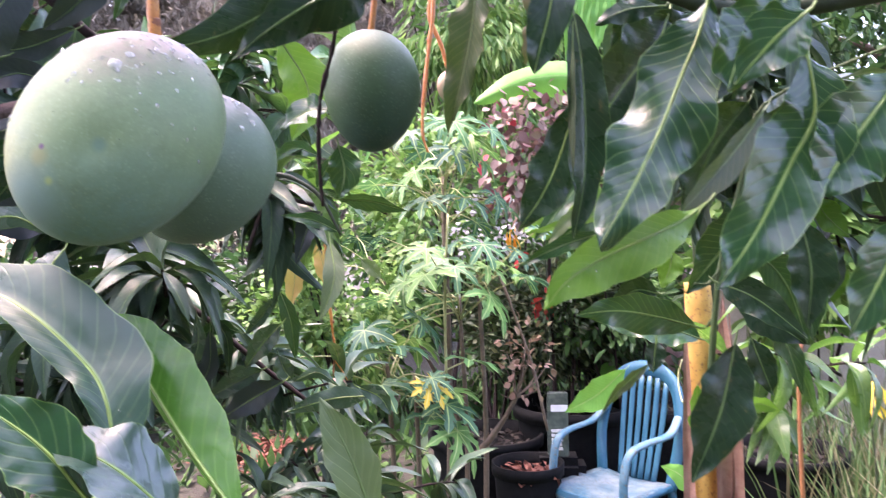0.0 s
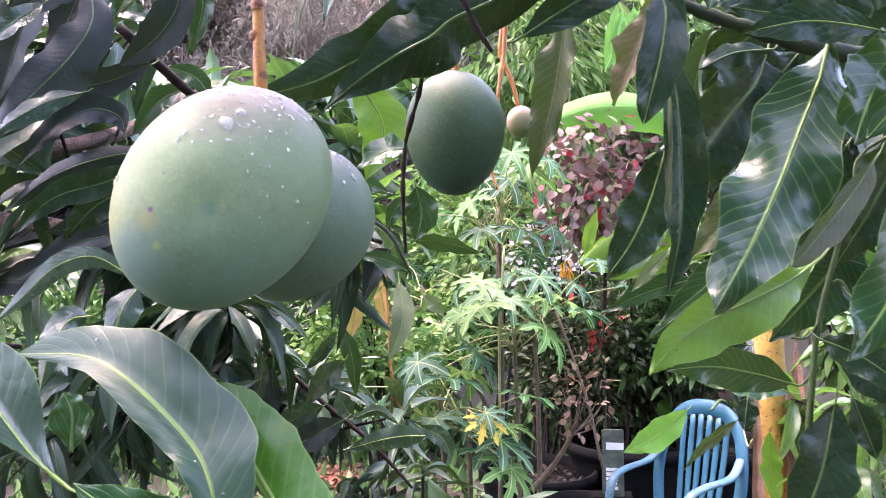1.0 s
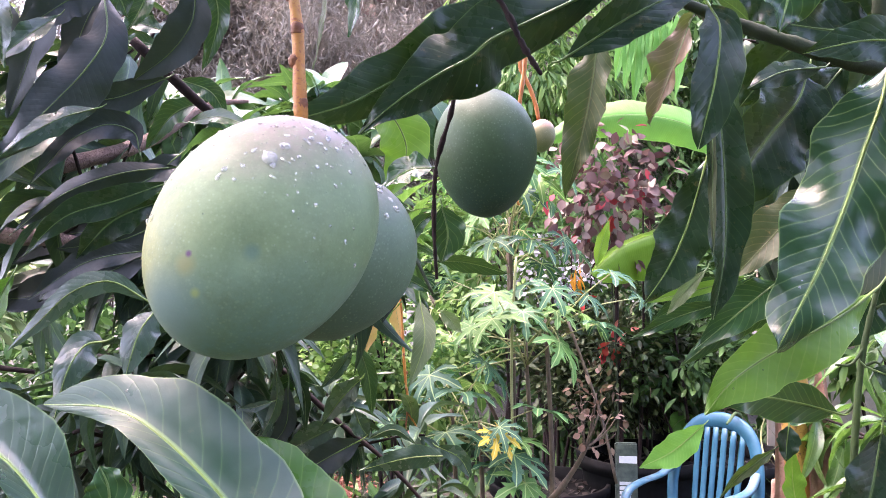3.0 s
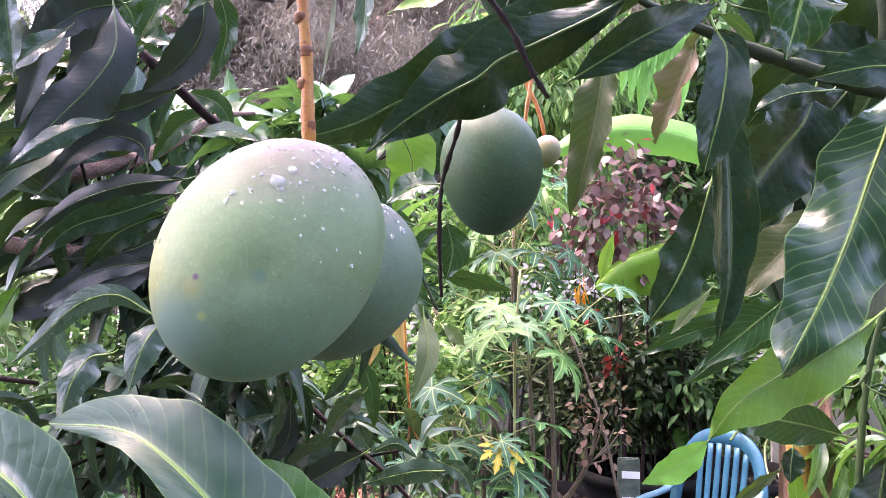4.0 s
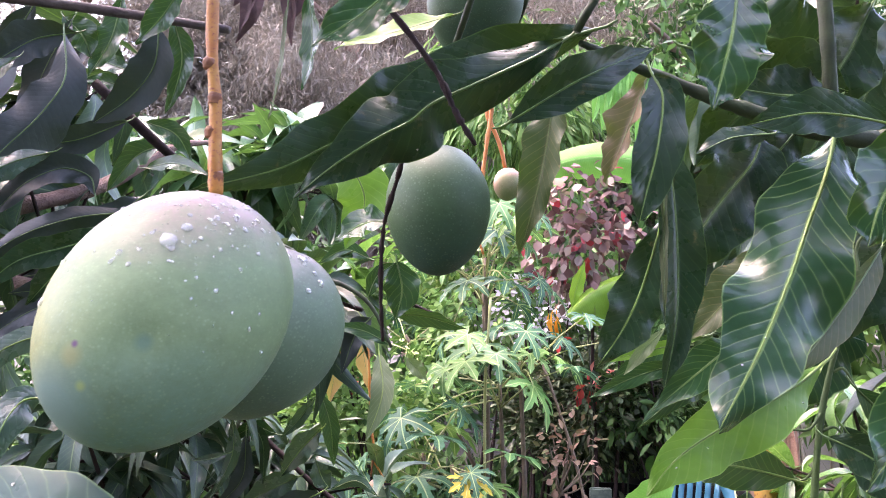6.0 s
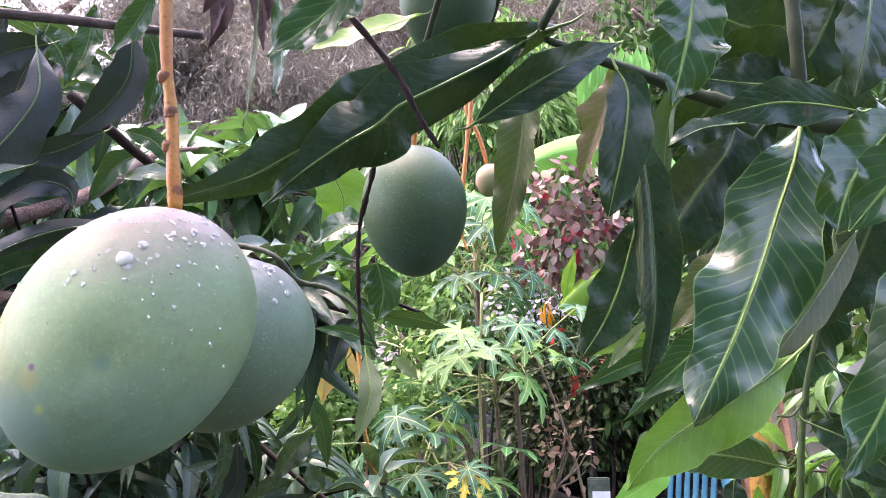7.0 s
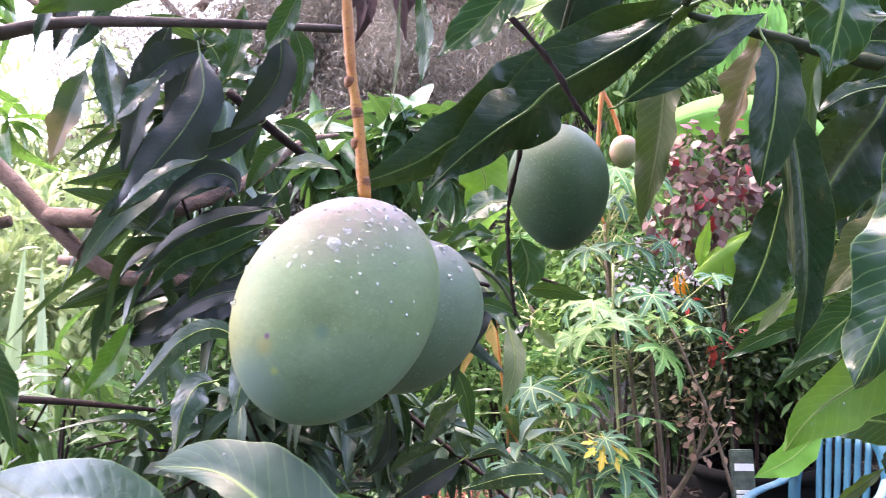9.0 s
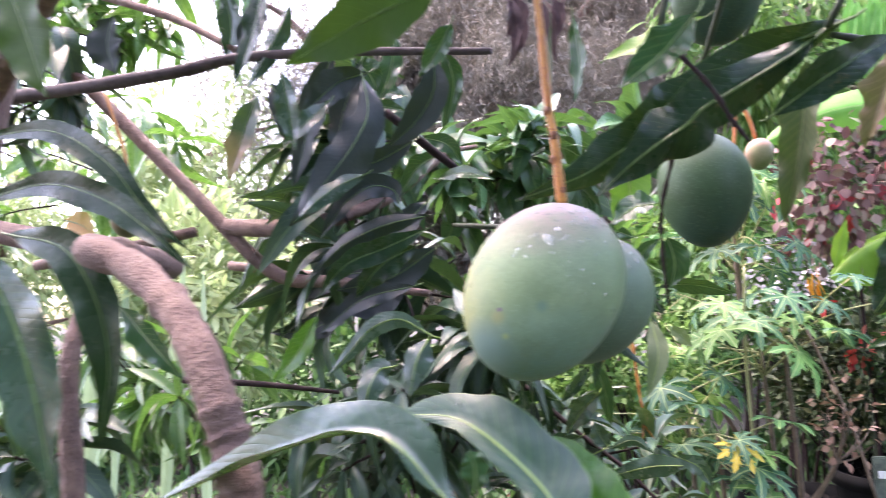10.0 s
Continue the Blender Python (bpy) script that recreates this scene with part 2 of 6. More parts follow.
def tube(name, pts, radii, material, parent=None, label="", sides=10, n=None, knobs=0.0, seed=1):
    """A round limb through pts; radii run from end to end; knobs roughen it."""
    rnd = random.Random(seed)
    n = n or max(6, 6 * (len(pts) - 1))
    mid = curve_points(pts, n)
    base = Vector(parent.location) if parent else Vector((0, 0, 0))
    verts, faces = [], []
    ref = Vector((0.31, 0.82, 0.47))
    for i, c in enumerate(mid):
        t = (mid[min(i + 1, n - 1)] - mid[max(i - 1, 0)]).normalized()
        a = t.cross(ref).normalized()
        b = t.cross(a)
        s = i / (n - 1) * (len(radii) - 1)
        k = min(int(s), len(radii) - 2)
        r = radii[k] + (radii[k + 1] - radii[k]) * (s - k)
        r *= 1 + knobs * (rnd.random() - 0.4) * (1.6 if i % 5 == 0 else 0.6)
        for j in range(sides):
            w = 2 * math.pi * j / sides
            verts.append(c + (a * math.cos(w) + b * math.sin(w)) * r * (1 + knobs * 0.3 * (rnd.random() - 0.5)) - base)
    for i in range(n - 1):
        for j in range(sides):
            j2 = (j + 1) % sides
            faces.append((i * sides + j, i * sides + j2, (i + 1) * sides + j2, (i + 1) * sides + j))
    faces.append(tuple(range(sides - 1, -1, -1)))
    faces.append(tuple(range((n - 1) * sides, n * sides)))
    return mesh_object(name, verts, faces, material, parent, label)


def leaf(parent, p0, p1, p2, width, roll=0, material=None, **more):
    """A lance-shaped leaf: midrib through base p0, middle p1 and tip p2."""
    return blade(parent, [p0, p1, p2], width, material, roll=roll, **more)


def blade(parent, pts, width, material=None, roll=0, rib=None, fold=14, wave=0.05, curl=0.0, seed=0, n=0, label="", peak=0.45, facing=(0.15, -1, 0.2), drops=0, left=1.0, right=1.0, blunt=0.98):
    """A leaf whose midrib runs through pts from base to tip; roll turns it about the midrib; fold is its V, curl bends its sides back, left and right widen its halves, blunt below 1 fills out its ends."""
    n = n or 16 + 3 * len(pts)
    rnd = random.Random(seed * 7 + int(width * 1e4))
    material, rib = material or LEAF_DARK, rib or RIB_DULL
    base = Vector(parent.location)
    mid = curve_points(pts, n)
    length = sum((mid[i + 1] - mid[i]).length for i in range(n - 1))
    hint = Vector(facing).normalized()
    cols = 9
    verts, uvs, faces, ribs = [], [], [], []
    ph = [rnd.random() * 6.3 for _ in range(4)]
    for i, c in enumerate(mid):
        s = i / (n - 1)
        t = (mid[min(i + 1, n - 1)] - mid[max(i - 1, 0)]).normalized()
        normal = (hint - t * hint.dot(t)).normalized()
        normal = Matrix.Rotation(radians(roll), 3, t) @ normal
        side = t.cross(normal).normalized()
        w = math.sin(math.pi * s ** (math.log(0.5) / math.log(peak))) ** blunt if 0 < s < 1 else 0
        w = width / 2 * max(w, 0.03)
        for j in range(cols):
            u = j / (cols - 1) * 2 - 1
            lift = abs(u) * w * math.tan(radians(fold)) - curl * w * u * u
            ripple = wave * width * u * u * (math.sin(s * 15 + ph[0] + (1.3 if u > 0 else 0)) + 0.6 * math.sin(s * 29 + ph[1] + u))
            edge = 1 + ((0.03 + 0.6 * wave) * math.sin(s * 21 + ph[2] + 2 * u) + (0.02 + 0.1 * wave) * math.sin(s * 47 + ph[3])) * abs(u)
            verts.append(c + side * (u * w * edge * (right if u > 0 else left)) + normal * (lift + ripple) - base)
            uvs.append((j / (cols - 1), s * length / 0.22))
        ribs.append((c, side, normal, max(0.0012 * (1 - s * 0.8), 0.0003) * min(1.4, 0.6 + width / 0.08)))
    for i in range(n - 1):
        for j in range(cols - 1):
            k = i * cols + j
            faces.append((k, k + 1, k + cols + 1, k + cols))
    blade = mesh_object("leaf", verts, faces, material, parent, label, uvs)
    t0 = (mid[0] - mid[1]).normalized()
    c, side, normal, r = ribs[0]
    ribs = [(c + t0 * min(length * 0.10, 0.02) + Vector((0, 0, 0.003)), side, normal, r * 0.7), (c + t0 * min(length * 0.05, 0.010), side, normal, r * 0.8)] + ribs
    rv, rf = [], []
    for c, side, normal, r in ribs:
        for a, b in ((-1, 0.1), (0, 1.0), (1, 0.1), (0, -1.2)):
            rv.append(c + side * r * a + normal * r * b * 0.8 - base)
    for i in range(n + 1):
        for j in range(4):
            j2 = (j + 1) % 4
            rf.append((i * 4 + j, i * 4 + j2, i * 4 + 4 + j2, i * 4 + 4 + j))
    mesh_object("midrib", rv, rf, rib, blade)
    for k in range(drops // 2):
        i, u = rnd.randrange(3, n - 3), rnd.uniform(-0.8, 0.8)
        c, side, normal, _ = ribs[i + 2]
        j = round((u + 1) / 2 * (cols - 1))
        spot = verts[i * cols + j]
        up = normal if normal.dot(Vector((0, -0.8, 0.6))) > 0 else -normal
        size = rnd.choice((0.0004, 0.0005, 0.0006, 0.0010))
        bm = bmesh.new()
        bmesh.ops.create_icosphere(bm, subdivisions=1, radius=size)
        for v in bm.verts:
            v.co += up * (-0.5 * v.co.dot(up)) + spot + up * size * 0.2
        part("water_droplet", bm, WATER, blade)
    return blade


# templates for scattered leaves, length 1 along x, width 1 along y
def blade_template(n=6, droop=0.25, fold=0.06, peak=0.45):
    v, f = [], []
    for i in range(n + 1):
        s = i / n
        w = max(math.sin(math.pi * s ** (math.log(0.5) / math.log(peak))) if 0 < s < 1 else 0, 0.02) / 2
        z = -droop * s * s
        v += [(s, -w, z + fold * w * 2), (s, 0, z), (s, w, z + fold * w * 2)]
    for i in range(n):
        k = 3 * i
        f += [(k, k + 1, k + 4, k + 3), (k + 1, k + 2, k + 5, k + 4)]
    return np.array(v), f


def scatter(name, at, heading, length, width, material, template, rng, parent=None, label="", tilt=0.5, kind="stuff"):
    """Many leaves as one mesh: at (n,3), heading (n,3) the way each leaf points."""
    tv, tf = template
    n, m = len(at), len(tv)
    x = heading / np.linalg.norm(heading, axis=1)[:, None]
    up = np.array([0, 0, 1.0]) + rng.normal(0, tilt, (n, 3))
    y = np.cross(up, x)
    y /= np.linalg.norm(y, axis=1)[:, None] + 1e-9
    z = np.cross(x, y)
    L = np.broadcast_to(length, (n,))[:, None, None]
    W = np.broadcast_to(width, (n,))[:, None, None]
    V = at[:, None, :] + x[:, None, :] * tv[None, :, 0:1] * L + y[:, None, :] * tv[None, :, 1:2] * W + z[:, None, :] * tv[None, :, 2:3] * L
    if parent:
        V = V - np.array(parent.location)
    k = len(tf[0])
    F = (np.array(tf)[None] + (np.arange(n) * m)[:, None, None]).reshape(-1, k)
    me = bpy.data.meshes.new(name)
    me.vertices.add(n * m)
    me.vertices.foreach_set("co", V.astype(np.float32).ravel())
    me.loops.add(F.size)
    me.loops.foreach_set("vertex_index", F.astype(np.int32).ravel())
    me.polygons.add(len(F))
    me.polygons.foreach_set("loop_start", np.arange(0, F.size, k, dtype=np.int32))
    me.update(calc_edges=True)
    me.polygons.foreach_set("use_smooth", np.ones(len(F), dtype=bool))
    uv = np.stack([0.5 + tv[:, 3], tv[:, 0] * 0.8], 1) if tv.shape[1] > 3 else np.stack([0.5 + tv[:, 1], tv[:, 0]], 1)
    layer = me.uv_layers.new(name="UVMap")
    layer.data.foreach_set("uv", np.tile(uv, (n, 1))[F.ravel()].astype(np.float32).ravel())
    me.materials.append(material)
    ob = new(name, me)
    if parent:
        ob.parent = parent
    if label:
        ob["label"] = label
    ob["kind"] = kind
    return ob


def in_ball(rng, n, centre, radii, hollow=0.0):
    d = rng.normal(0, 1, (n, 3))
    d /= np.linalg.norm(d, axis=1)[:, None]
    r = (hollow + (1 - hollow) * rng.random(n)) ** 0.6
    return np.array(centre) + d * r[:, None] * np.array(radii), d


def mango_template(seed, n=10, droop=0.35, fold=0.25, wave=0.05):
    """A wavy drooping mango leaf, five points across; the fourth column is its place across the blade."""
    rnd = random.Random(seed)
    ph = rnd.random() * 6
    v, f = [], []
    for i in range(n + 1):
        s = i / n
        w = max(math.sin(math.pi * s ** 0.87) ** 0.85 if 0 < s < 1 else 0, 0.03) / 2
        x = s * (1 - 0.28 * droop * s)
        z = 0.22 * s * (1 - s) - droop * s ** 2.2
        for u in (-1, -0.55, 0, 0.55, 1):
            v.append((x, u * w, z + fold * 0.25 * abs(u) * w + wave * 0.27 * u * u * math.sin(s * 13 + ph + u), u / 2))
    for i in range(n):
        for j in range(4):
            k = 5 * i + j
            f.append((k, k + 1, k + 6, k + 5))
    return np.array(v), f


MANGO_LEAVES = [mango_template(s, droop=d, fold=g) for s, d, g in ((1, 0.25, 0.6), (2, 0.55, 0.3), (3, 0.85, 0.9), (4, 0.1, 0.4))]
TINY = blade_template(2, 0.1, 0.04, 0.5)
NEEDLES = (np.array([(0.0, 0.0, 0.0), (0.45, -0.5, -0.02), (1.0, 0.0, -0.1), (0.45, 0.5, -0.02)]), [(0, 1, 2, 3)])
SHORT = blade_template(4, 0.15, 0.07, 0.5)
rng = np.random.default_rng(5)

# ---- ground ----
gx = [-400, -60, -20, -8, -4, -2, 0, 2, 4, 8, 20, 60, 400]
gv = [(x, y, GROUND + 0.02 * math.sin(x * 2.1 + y)) for y in gx for x in gx]
gf = [(j * 13 + i, j * 13 + i + 1, j * 13 + i + 14, j * 13 + i + 13) for j in range(12) for i in range(12)]
tagged(mesh_object("ground", gv, gf, SOIL), "dark damp garden soil with leaf litter", "ground", kind="structure")

# ---- the mango tree: limbs ----
tree = thing("mango_tree", (-0.75, 1.2, GROUND), "mango tree with glossy dark leaves, wet from rain", "tree")
tube("branch", [(-0.382, 0.379, 1.456), (-0.394, 0.389, 1.485), (-0.411, 0.399, 1.522), (-0.424, 0.399, 1.558), (-0.451, 0.409, 1.599), (-0.499, 0.429, 1.640), (-0.577, 0.459, 1.679), (-0.674, 0.499, 1.705), (-0.80, 0.74, 1.70), (-1.054, 0.800, 1.749), (-1.653, 0.900, 1.875)], [0.0175, 0.0168, 0.0162, 0.0160, 0.0165, 0.020, 0.022], BARK_PINK, tree, "thick pinkish-brown bending branch with ring scars", knobs=0.22, sides=20, n=90)
tube("branch", [(-2.072, 1.300, 2.634), (-1.762, 1.340, 2.353), (-1.378, 1.400, 1.956), (-1.148, 1.430, 1.723), (-0.969, 1.450, 1.684), (-0.743, 1.470, 1.643)], [0.019, 0.018, 0.018, 0.018, 0.014, 0.008], BARK_PINK, tree, knobs=0.12, n=36)
tube("branch", [(-1.701, 1.350, 2.532), (-1.364, 1.350, 2.381), (-1.116, 1.300, 2.231)], [0.010, 0.010, 0.008], BARK_PINK, tree, knobs=0.1)
tube("branch", [(-1.902, 1.150, 2.203), (-1.632, 1.200, 2.198), (-1.247, 1.220, 2.182), (-1.053, 1.240, 2.187), (-0.764, 1.260, 2.149), (-0.484, 1.272, 2.099)], [0.018, 0.017, 0.015, 0.012, 0.009, 0.007], BARK_GREY, tree, "dark twig cut off at its end", knobs=0.15, n=34)
tube("branch", [(-1.277, 1.420, 1.843), (-1.111, 1.390, 1.823), (-0.994, 1.390, 1.821), (-0.914, 1.440, 1.843), (-0.849, 1.540, 1.893), (-0.783, 1.690, 1.999), (-0.731, 1.790, 2.031)], [0.0221, 0.0208, 0.0196, 0.0159, 0.0147, 0.0098, 0.004], BARK_PINK, tree, knobs=0.12, n=40)
tube("branch", [(-1.502, 1.700, 1.767), (-1.260, 1.700, 1.725), (-1.129, 1.700, 1.705)], [0.014, 0.013, 0.010], BARK_PINK, tree, knobs=0.15)
tube("branch", [(-0.737, 1.300, 2.026), (-0.654, 1.330, 1.941), (-0.612, 1.360, 1.899)], [0.009, 0.009, 0.008], BARK_DARK, tree)
tube("branch", [(0.059, 0.720, 1.857), (0.112, 0.780, 1.854), (0.163, 0.800, 1.838), (0.207, 0.800, 1.819), (0.267, 0.820, 1.804), (0.343, 0.860, 1.799)], [0.003, 0.005, 0.006, 0.007, 0.008, 0.010], STEM_GREEN, tree, "dark green woody twig", knobs=0.3, n=36)
tube("branch", [(0.288, 0.820, 1.946), (0.291, 0.820, 1.875), (0.297, 0.835, 1.801)], [0.0065, 0.0065, 0.006], STEM_GREEN, tree, knobs=0.2, n=24)
tube("branch", [(0.75, 0.86, 1.85), (0.425, 1.000, 1.746), (0.378, 1.000, 1.670), (0.357, 1.000, 1.606), (0.335, 1.000, 1.518), (0.324, 1.000, 1.419), (0.319, 1.000, 1.345)], [0.002, 0.002, 0.0022, 0.003, 0.0036, 0.004, 0.004], SHOOT, tree, "green young shoot", knobs=0.2)
tube("branch", [(-0.90, 1.75, 1.55), (-0.654, 1.70, 1.435), (-0.533, 1.70, 1.334), (-0.466, 1.70, 1.278), (-0.395, 1.70, 1.224), (-0.341, 1.70, 1.173), (-0.283, 1.70, 1.111)], [0.009, 0.007, 0.006, 0.0055, 0.005, 0.0045, 0.003], BARK_DARK, tree, "dark low branch among the leaves", knobs=0.25, n=30)
tube("twig", [(-0.62, 1.35, 1.78), (-0.367, 1.200, 1.734), (-0.312, 1.200, 1.687), (-0.265, 1.200, 1.672), (-0.223, 1.200, 1.642), (-0.191, 1.200, 1.581)], [0.005, 0.0042, 0.0038, 0.0034, 0.003, 0.002], STEM_GREEN, tree, "dark green leafy twig", knobs=0.3, n=30)
tube("twig", [(-0.081, 0.575, 1.843), (-0.045, 0.575, 1.794), (-0.029, 0.575, 1.761), (-0.017, 0.577, 1.741)], [0.0021, 0.0019, 0.0021, 0.0013], BARK_DARK, tree, "bare dark purple-brown fruit twig", knobs=0.9, n=34)
tube("twig", [(-0.098, 0.79, 1.815), (-0.107, 0.800, 1.770), (-0.124, 0.810, 1.718), (-0.127, 0.810, 1.663), (-0.125, 0.813, 1.605)], [0.0024, 0.0022, 0.0022, 0.002, 0.0013], BARK_DARK, tree, "bare dark purple-brown fruit twig", knobs=1.0, n=40)

# single leaves round the fruit, in the dark bank and low beside the path
blade(tree, [(0.071, 0.720, 1.868), (0.017, 0.710, 1.851), (-0.029, 0.700, 1.830), (-0.074, 0.685, 1.803), (-0.108, 0.670, 1.779), (-0.141, 0.655, 1.759), (-0.172, 0.640, 1.740), (-0.232, 0.615, 1.720)], 0.0610, LEAF_DARK, seed=1, roll=-10, fold=-6, wave=0.11, blunt=0.75, drops=14, facing=(0.15, -1, -0.2), label="long dark glossy leaf, wet with rain")
blade(tree, [(0.042, 0.690, 1.848), (0.019, 0.680, 1.832), (-0.025, 0.665, 1.808), (-0.055, 0.655, 1.792), (-0.072, 0.650, 1.777), (-0.093, 0.645, 1.765), (-0.116, 0.640, 1.750), (-0.135, 0.637, 1.736), (-0.156, 0.633, 1.717)], 0.0568, LEAF_DARK, seed=2, fold=-25, wave=0.12, drops=26, facing=(0.15, -1, -0.3), label="long dark folded leaf with water marks")
blade(tree, [(0.108, 0.660, 1.809), (0.114, 0.655, 1.790), (0.108, 0.645, 1.751), (0.099, 0.640, 1.718), (0.094, 0.640, 1.698)], 0.0362, LEAF_DARK, seed=6, rib=RIB_PALE, wave=0.04, blunt=0.8, facing=(0.15, -1, -0.05))
blade(tree, [(0.144, 0.560, 1.830), (0.138, 0.550, 1.801), (0.131, 0.545, 1.776), (0.123, 0.540, 1.750)], 0.0445, LEAF_MID, seed=14, rib=RIB_PALE, wave=0.10, blunt=0.8)
blade(tree, [(0.275, 0.665, 1.769), (0.247, 0.660, 1.774), (0.219, 0.655, 1.776), (0.194, 0.650, 1.772), (0.170, 0.650, 1.767)], 0.0350, LEAF_DARK, seed=15, rib=RIB_PALE, fold=6, wave=0.04, facing=(0.1, -1, 0.1))
blade(tree, [(0.249, 0.700, 1.770), (0.238, 0.690, 1.738), (0.219, 0.675, 1.699), (0.200, 0.660, 1.658), (0.178, 0.645, 1.616), (0.160, 0.635, 1.586), (0.141, 0.625, 1.556)], 0.0734, LEAF_VEINED, seed=10, rib=RIB_PALE, fold=-8, wave=0.13, blunt=0.72, drops=24, facing=(-0.18, -0.95, 0.17), label="broad glossy green leaf, its veins clear")
blade(tree, [(0.316, 0.680, 1.768), (0.288, 0.670, 1.742), (0.264, 0.660, 1.714), (0.249, 0.650, 1.680)], 0.0621, LEAF_MID, seed=16, rib=RIB_PALE, fold=10, wave=0.08, blunt=0.7)
blade(tree, [(0.264, 0.600, 1.837), (0.253, 0.590, 1.798), (0.243, 0.590, 1.761)], 0.0507, LEAF_DARK, seed=300, fold=8, wave=0.04, blunt=0.7, facing=(0.3, -1, -0.3))
blade(tree, [(0.302, 0.840, 1.839), (0.253, 0.830, 1.838), (0.201, 0.820, 1.845)], 0.0600, LEAF_DARK, seed=301, fold=5, wave=0.05, facing=(0.1, -1, 0.05))
blade(tree, [(0.226, 0.780, 1.790), (0.190, 0.770, 1.785), (0.158, 0.760, 1.769)], 0.0246, LEAF_DARK, seed=302, fold=-20, wave=0.06)
blade(tree, [(0.267, 0.950, 1.827), (0.253, 0.940, 1.795), (0.218, 0.930, 1.753), (0.186, 0.920, 1.709), (0.162, 0.920, 1.669)], 0.0936, LEAF_DARK, seed=9, rib=RIB_PALE, wave=0.06, blunt=0.8, facing=(0.1, -1, -0.4))
blade(tree, [(0.148, 0.860, 1.809), (0.154, 0.850, 1.753), (0.156, 0.845, 1.680), (0.152, 0.840, 1.621), (0.140, 0.835, 1.564)], 0.0486, LEAF_DARK, seed=7, fold=20, wave=0.06, blunt=0.8, facing=(0.35, -1, -0.15), label="narrow dark hanging leaf with a pale folded side")
blade(tree, [(0.144, 0.836, 1.777), (0.141, 0.830, 1.697), (0.140, 0.825, 1.624)], 0.0081, LEAF_UNDER, seed=303, wave=0.10, facing=(-0.4, -1, 0))
blade(tree, [(0.159, 0.950, 1.736), (0.134, 0.930, 1.662), (0.111, 0.920, 1.615), (0.083, 0.910, 1.576)], 0.0590, LEAF_DARK, seed=8, rib=RIB_PALE, fold=10, wave=0.08, facing=(0.1, -1, 0))
blade(tree, [(0.255, 0.760, 1.592), (0.232, 0.745, 1.578), (0.199, 0.715, 1.565), (0.153, 0.685, 1.547), (0.119, 0.665, 1.528), (0.098, 0.655, 1.505)], 0.0549, LEAF_LIGHT, seed=11, rib=RIB_PALE, fold=10, wave=0.05, drops=8, peak=0.55, right=0.75, label="bright yellow-green young leaf")
blade(tree, [(0.348, 0.860, 1.698), (0.311, 0.830, 1.656), (0.264, 0.790, 1.611), (0.231, 0.765, 1.581)], 0.0350, LEAF_UNDER, seed=307, fold=14, wave=0.05, right=0.7, facing=(0.2, -1, 0))
blade(tree, [(0.300, 0.980, 1.452), (0.249, 0.950, 1.468), (0.197, 0.920, 1.479), (0.145, 0.900, 1.477)], 0.0485, LEAF_MID, seed=12, rib=RIB_PALE, fold=6, wave=0.05, facing=(0.1, -1, -0.1))
blade(tree, [(0.316, 0.660, 1.710), (0.317, 0.650, 1.660), (0.294, 0.640, 1.619), (0.259, 0.625, 1.561), (0.226, 0.610, 1.522)], 0.0671, LEAF_MID, seed=17, rib=RIB_PALE, wave=0.08, blunt=0.8, facing=(0, -1, 0.1))
blade(tree, [(0.391, 0.660, 1.690), (0.357, 0.650, 1.651), (0.331, 0.640, 1.620), (0.311, 0.630, 1.591)], 0.0733, LEAF_MID, seed=304, rib=RIB_PALE, wave=0.05, blunt=0.8)
blade(tree, [(0.383, 0.640, 1.576), (0.356, 0.630, 1.528), (0.326, 0.620, 1.482)], 0.0537, LEAF_MID, seed=18, rib=RIB_PALE, wave=0.05)
blade(tree, [(0.398, 0.900, 1.579), (0.408, 0.900, 1.522), (0.403, 0.900, 1.458)], 0.0546, LEAF_DARK, seed=305, wave=0.05, facing=(0, -1, -0.2))
blade(tree, [(0.306, 0.900, 1.511), (0.342, 0.880, 1.493), (0.388, 0.860, 1.451)], 0.0392, LEAF_DARK, seed=306, wave=0.05, facing=(0, -1, -0.2))
blade(tree, [(-0.730, 1.200, 2.074), (-0.712, 1.180, 1.997), (-0.734, 1.160, 1.937), (-0.771, 1.140, 1.884), (-0.811, 1.120, 1.831), (-0.856, 1.110, 1.785)], 0.0882, LEAF_SHADED, seed=50, fold=-14, wave=0.05, facing=(0.3, -1, -0.15), label="long dark hanging leaf with a dull sheen")
blade(tree, [(-0.596, 1.250, 2.096), (-0.603, 1.250, 2.034), (-0.643, 1.250, 1.983), (-0.705, 1.250, 1.942)], 0.0696, LEAF_SHADED, seed=51, blunt=0.75, wave=0.02, facing=(0.2, -1, -0.2), label="dark sickle-shaped hanging leaf")
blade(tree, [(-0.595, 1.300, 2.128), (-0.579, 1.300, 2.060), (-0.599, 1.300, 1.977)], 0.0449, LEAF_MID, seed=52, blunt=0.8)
blade(tree, [(-0.676, 1.300, 1.956), (-0.747, 1.270, 1.919), (-0.820, 1.250, 1.909)], 0.0495, LEAF_SHADED, seed=53, wave=0.04, facing=(0.1, -1, -0.3))
blade(tree, [(-0.777, 1.300, 2.117), (-0.834, 1.280, 2.102), (-0.873, 1.260, 2.069), (-0.916, 1.250, 2.036)], 0.0727, LEAF_SHADED, seed=54, wave=0.05, facing=(0.1, -1, -0.2))
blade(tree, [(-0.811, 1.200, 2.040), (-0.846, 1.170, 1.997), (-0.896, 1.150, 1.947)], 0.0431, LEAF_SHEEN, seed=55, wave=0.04)
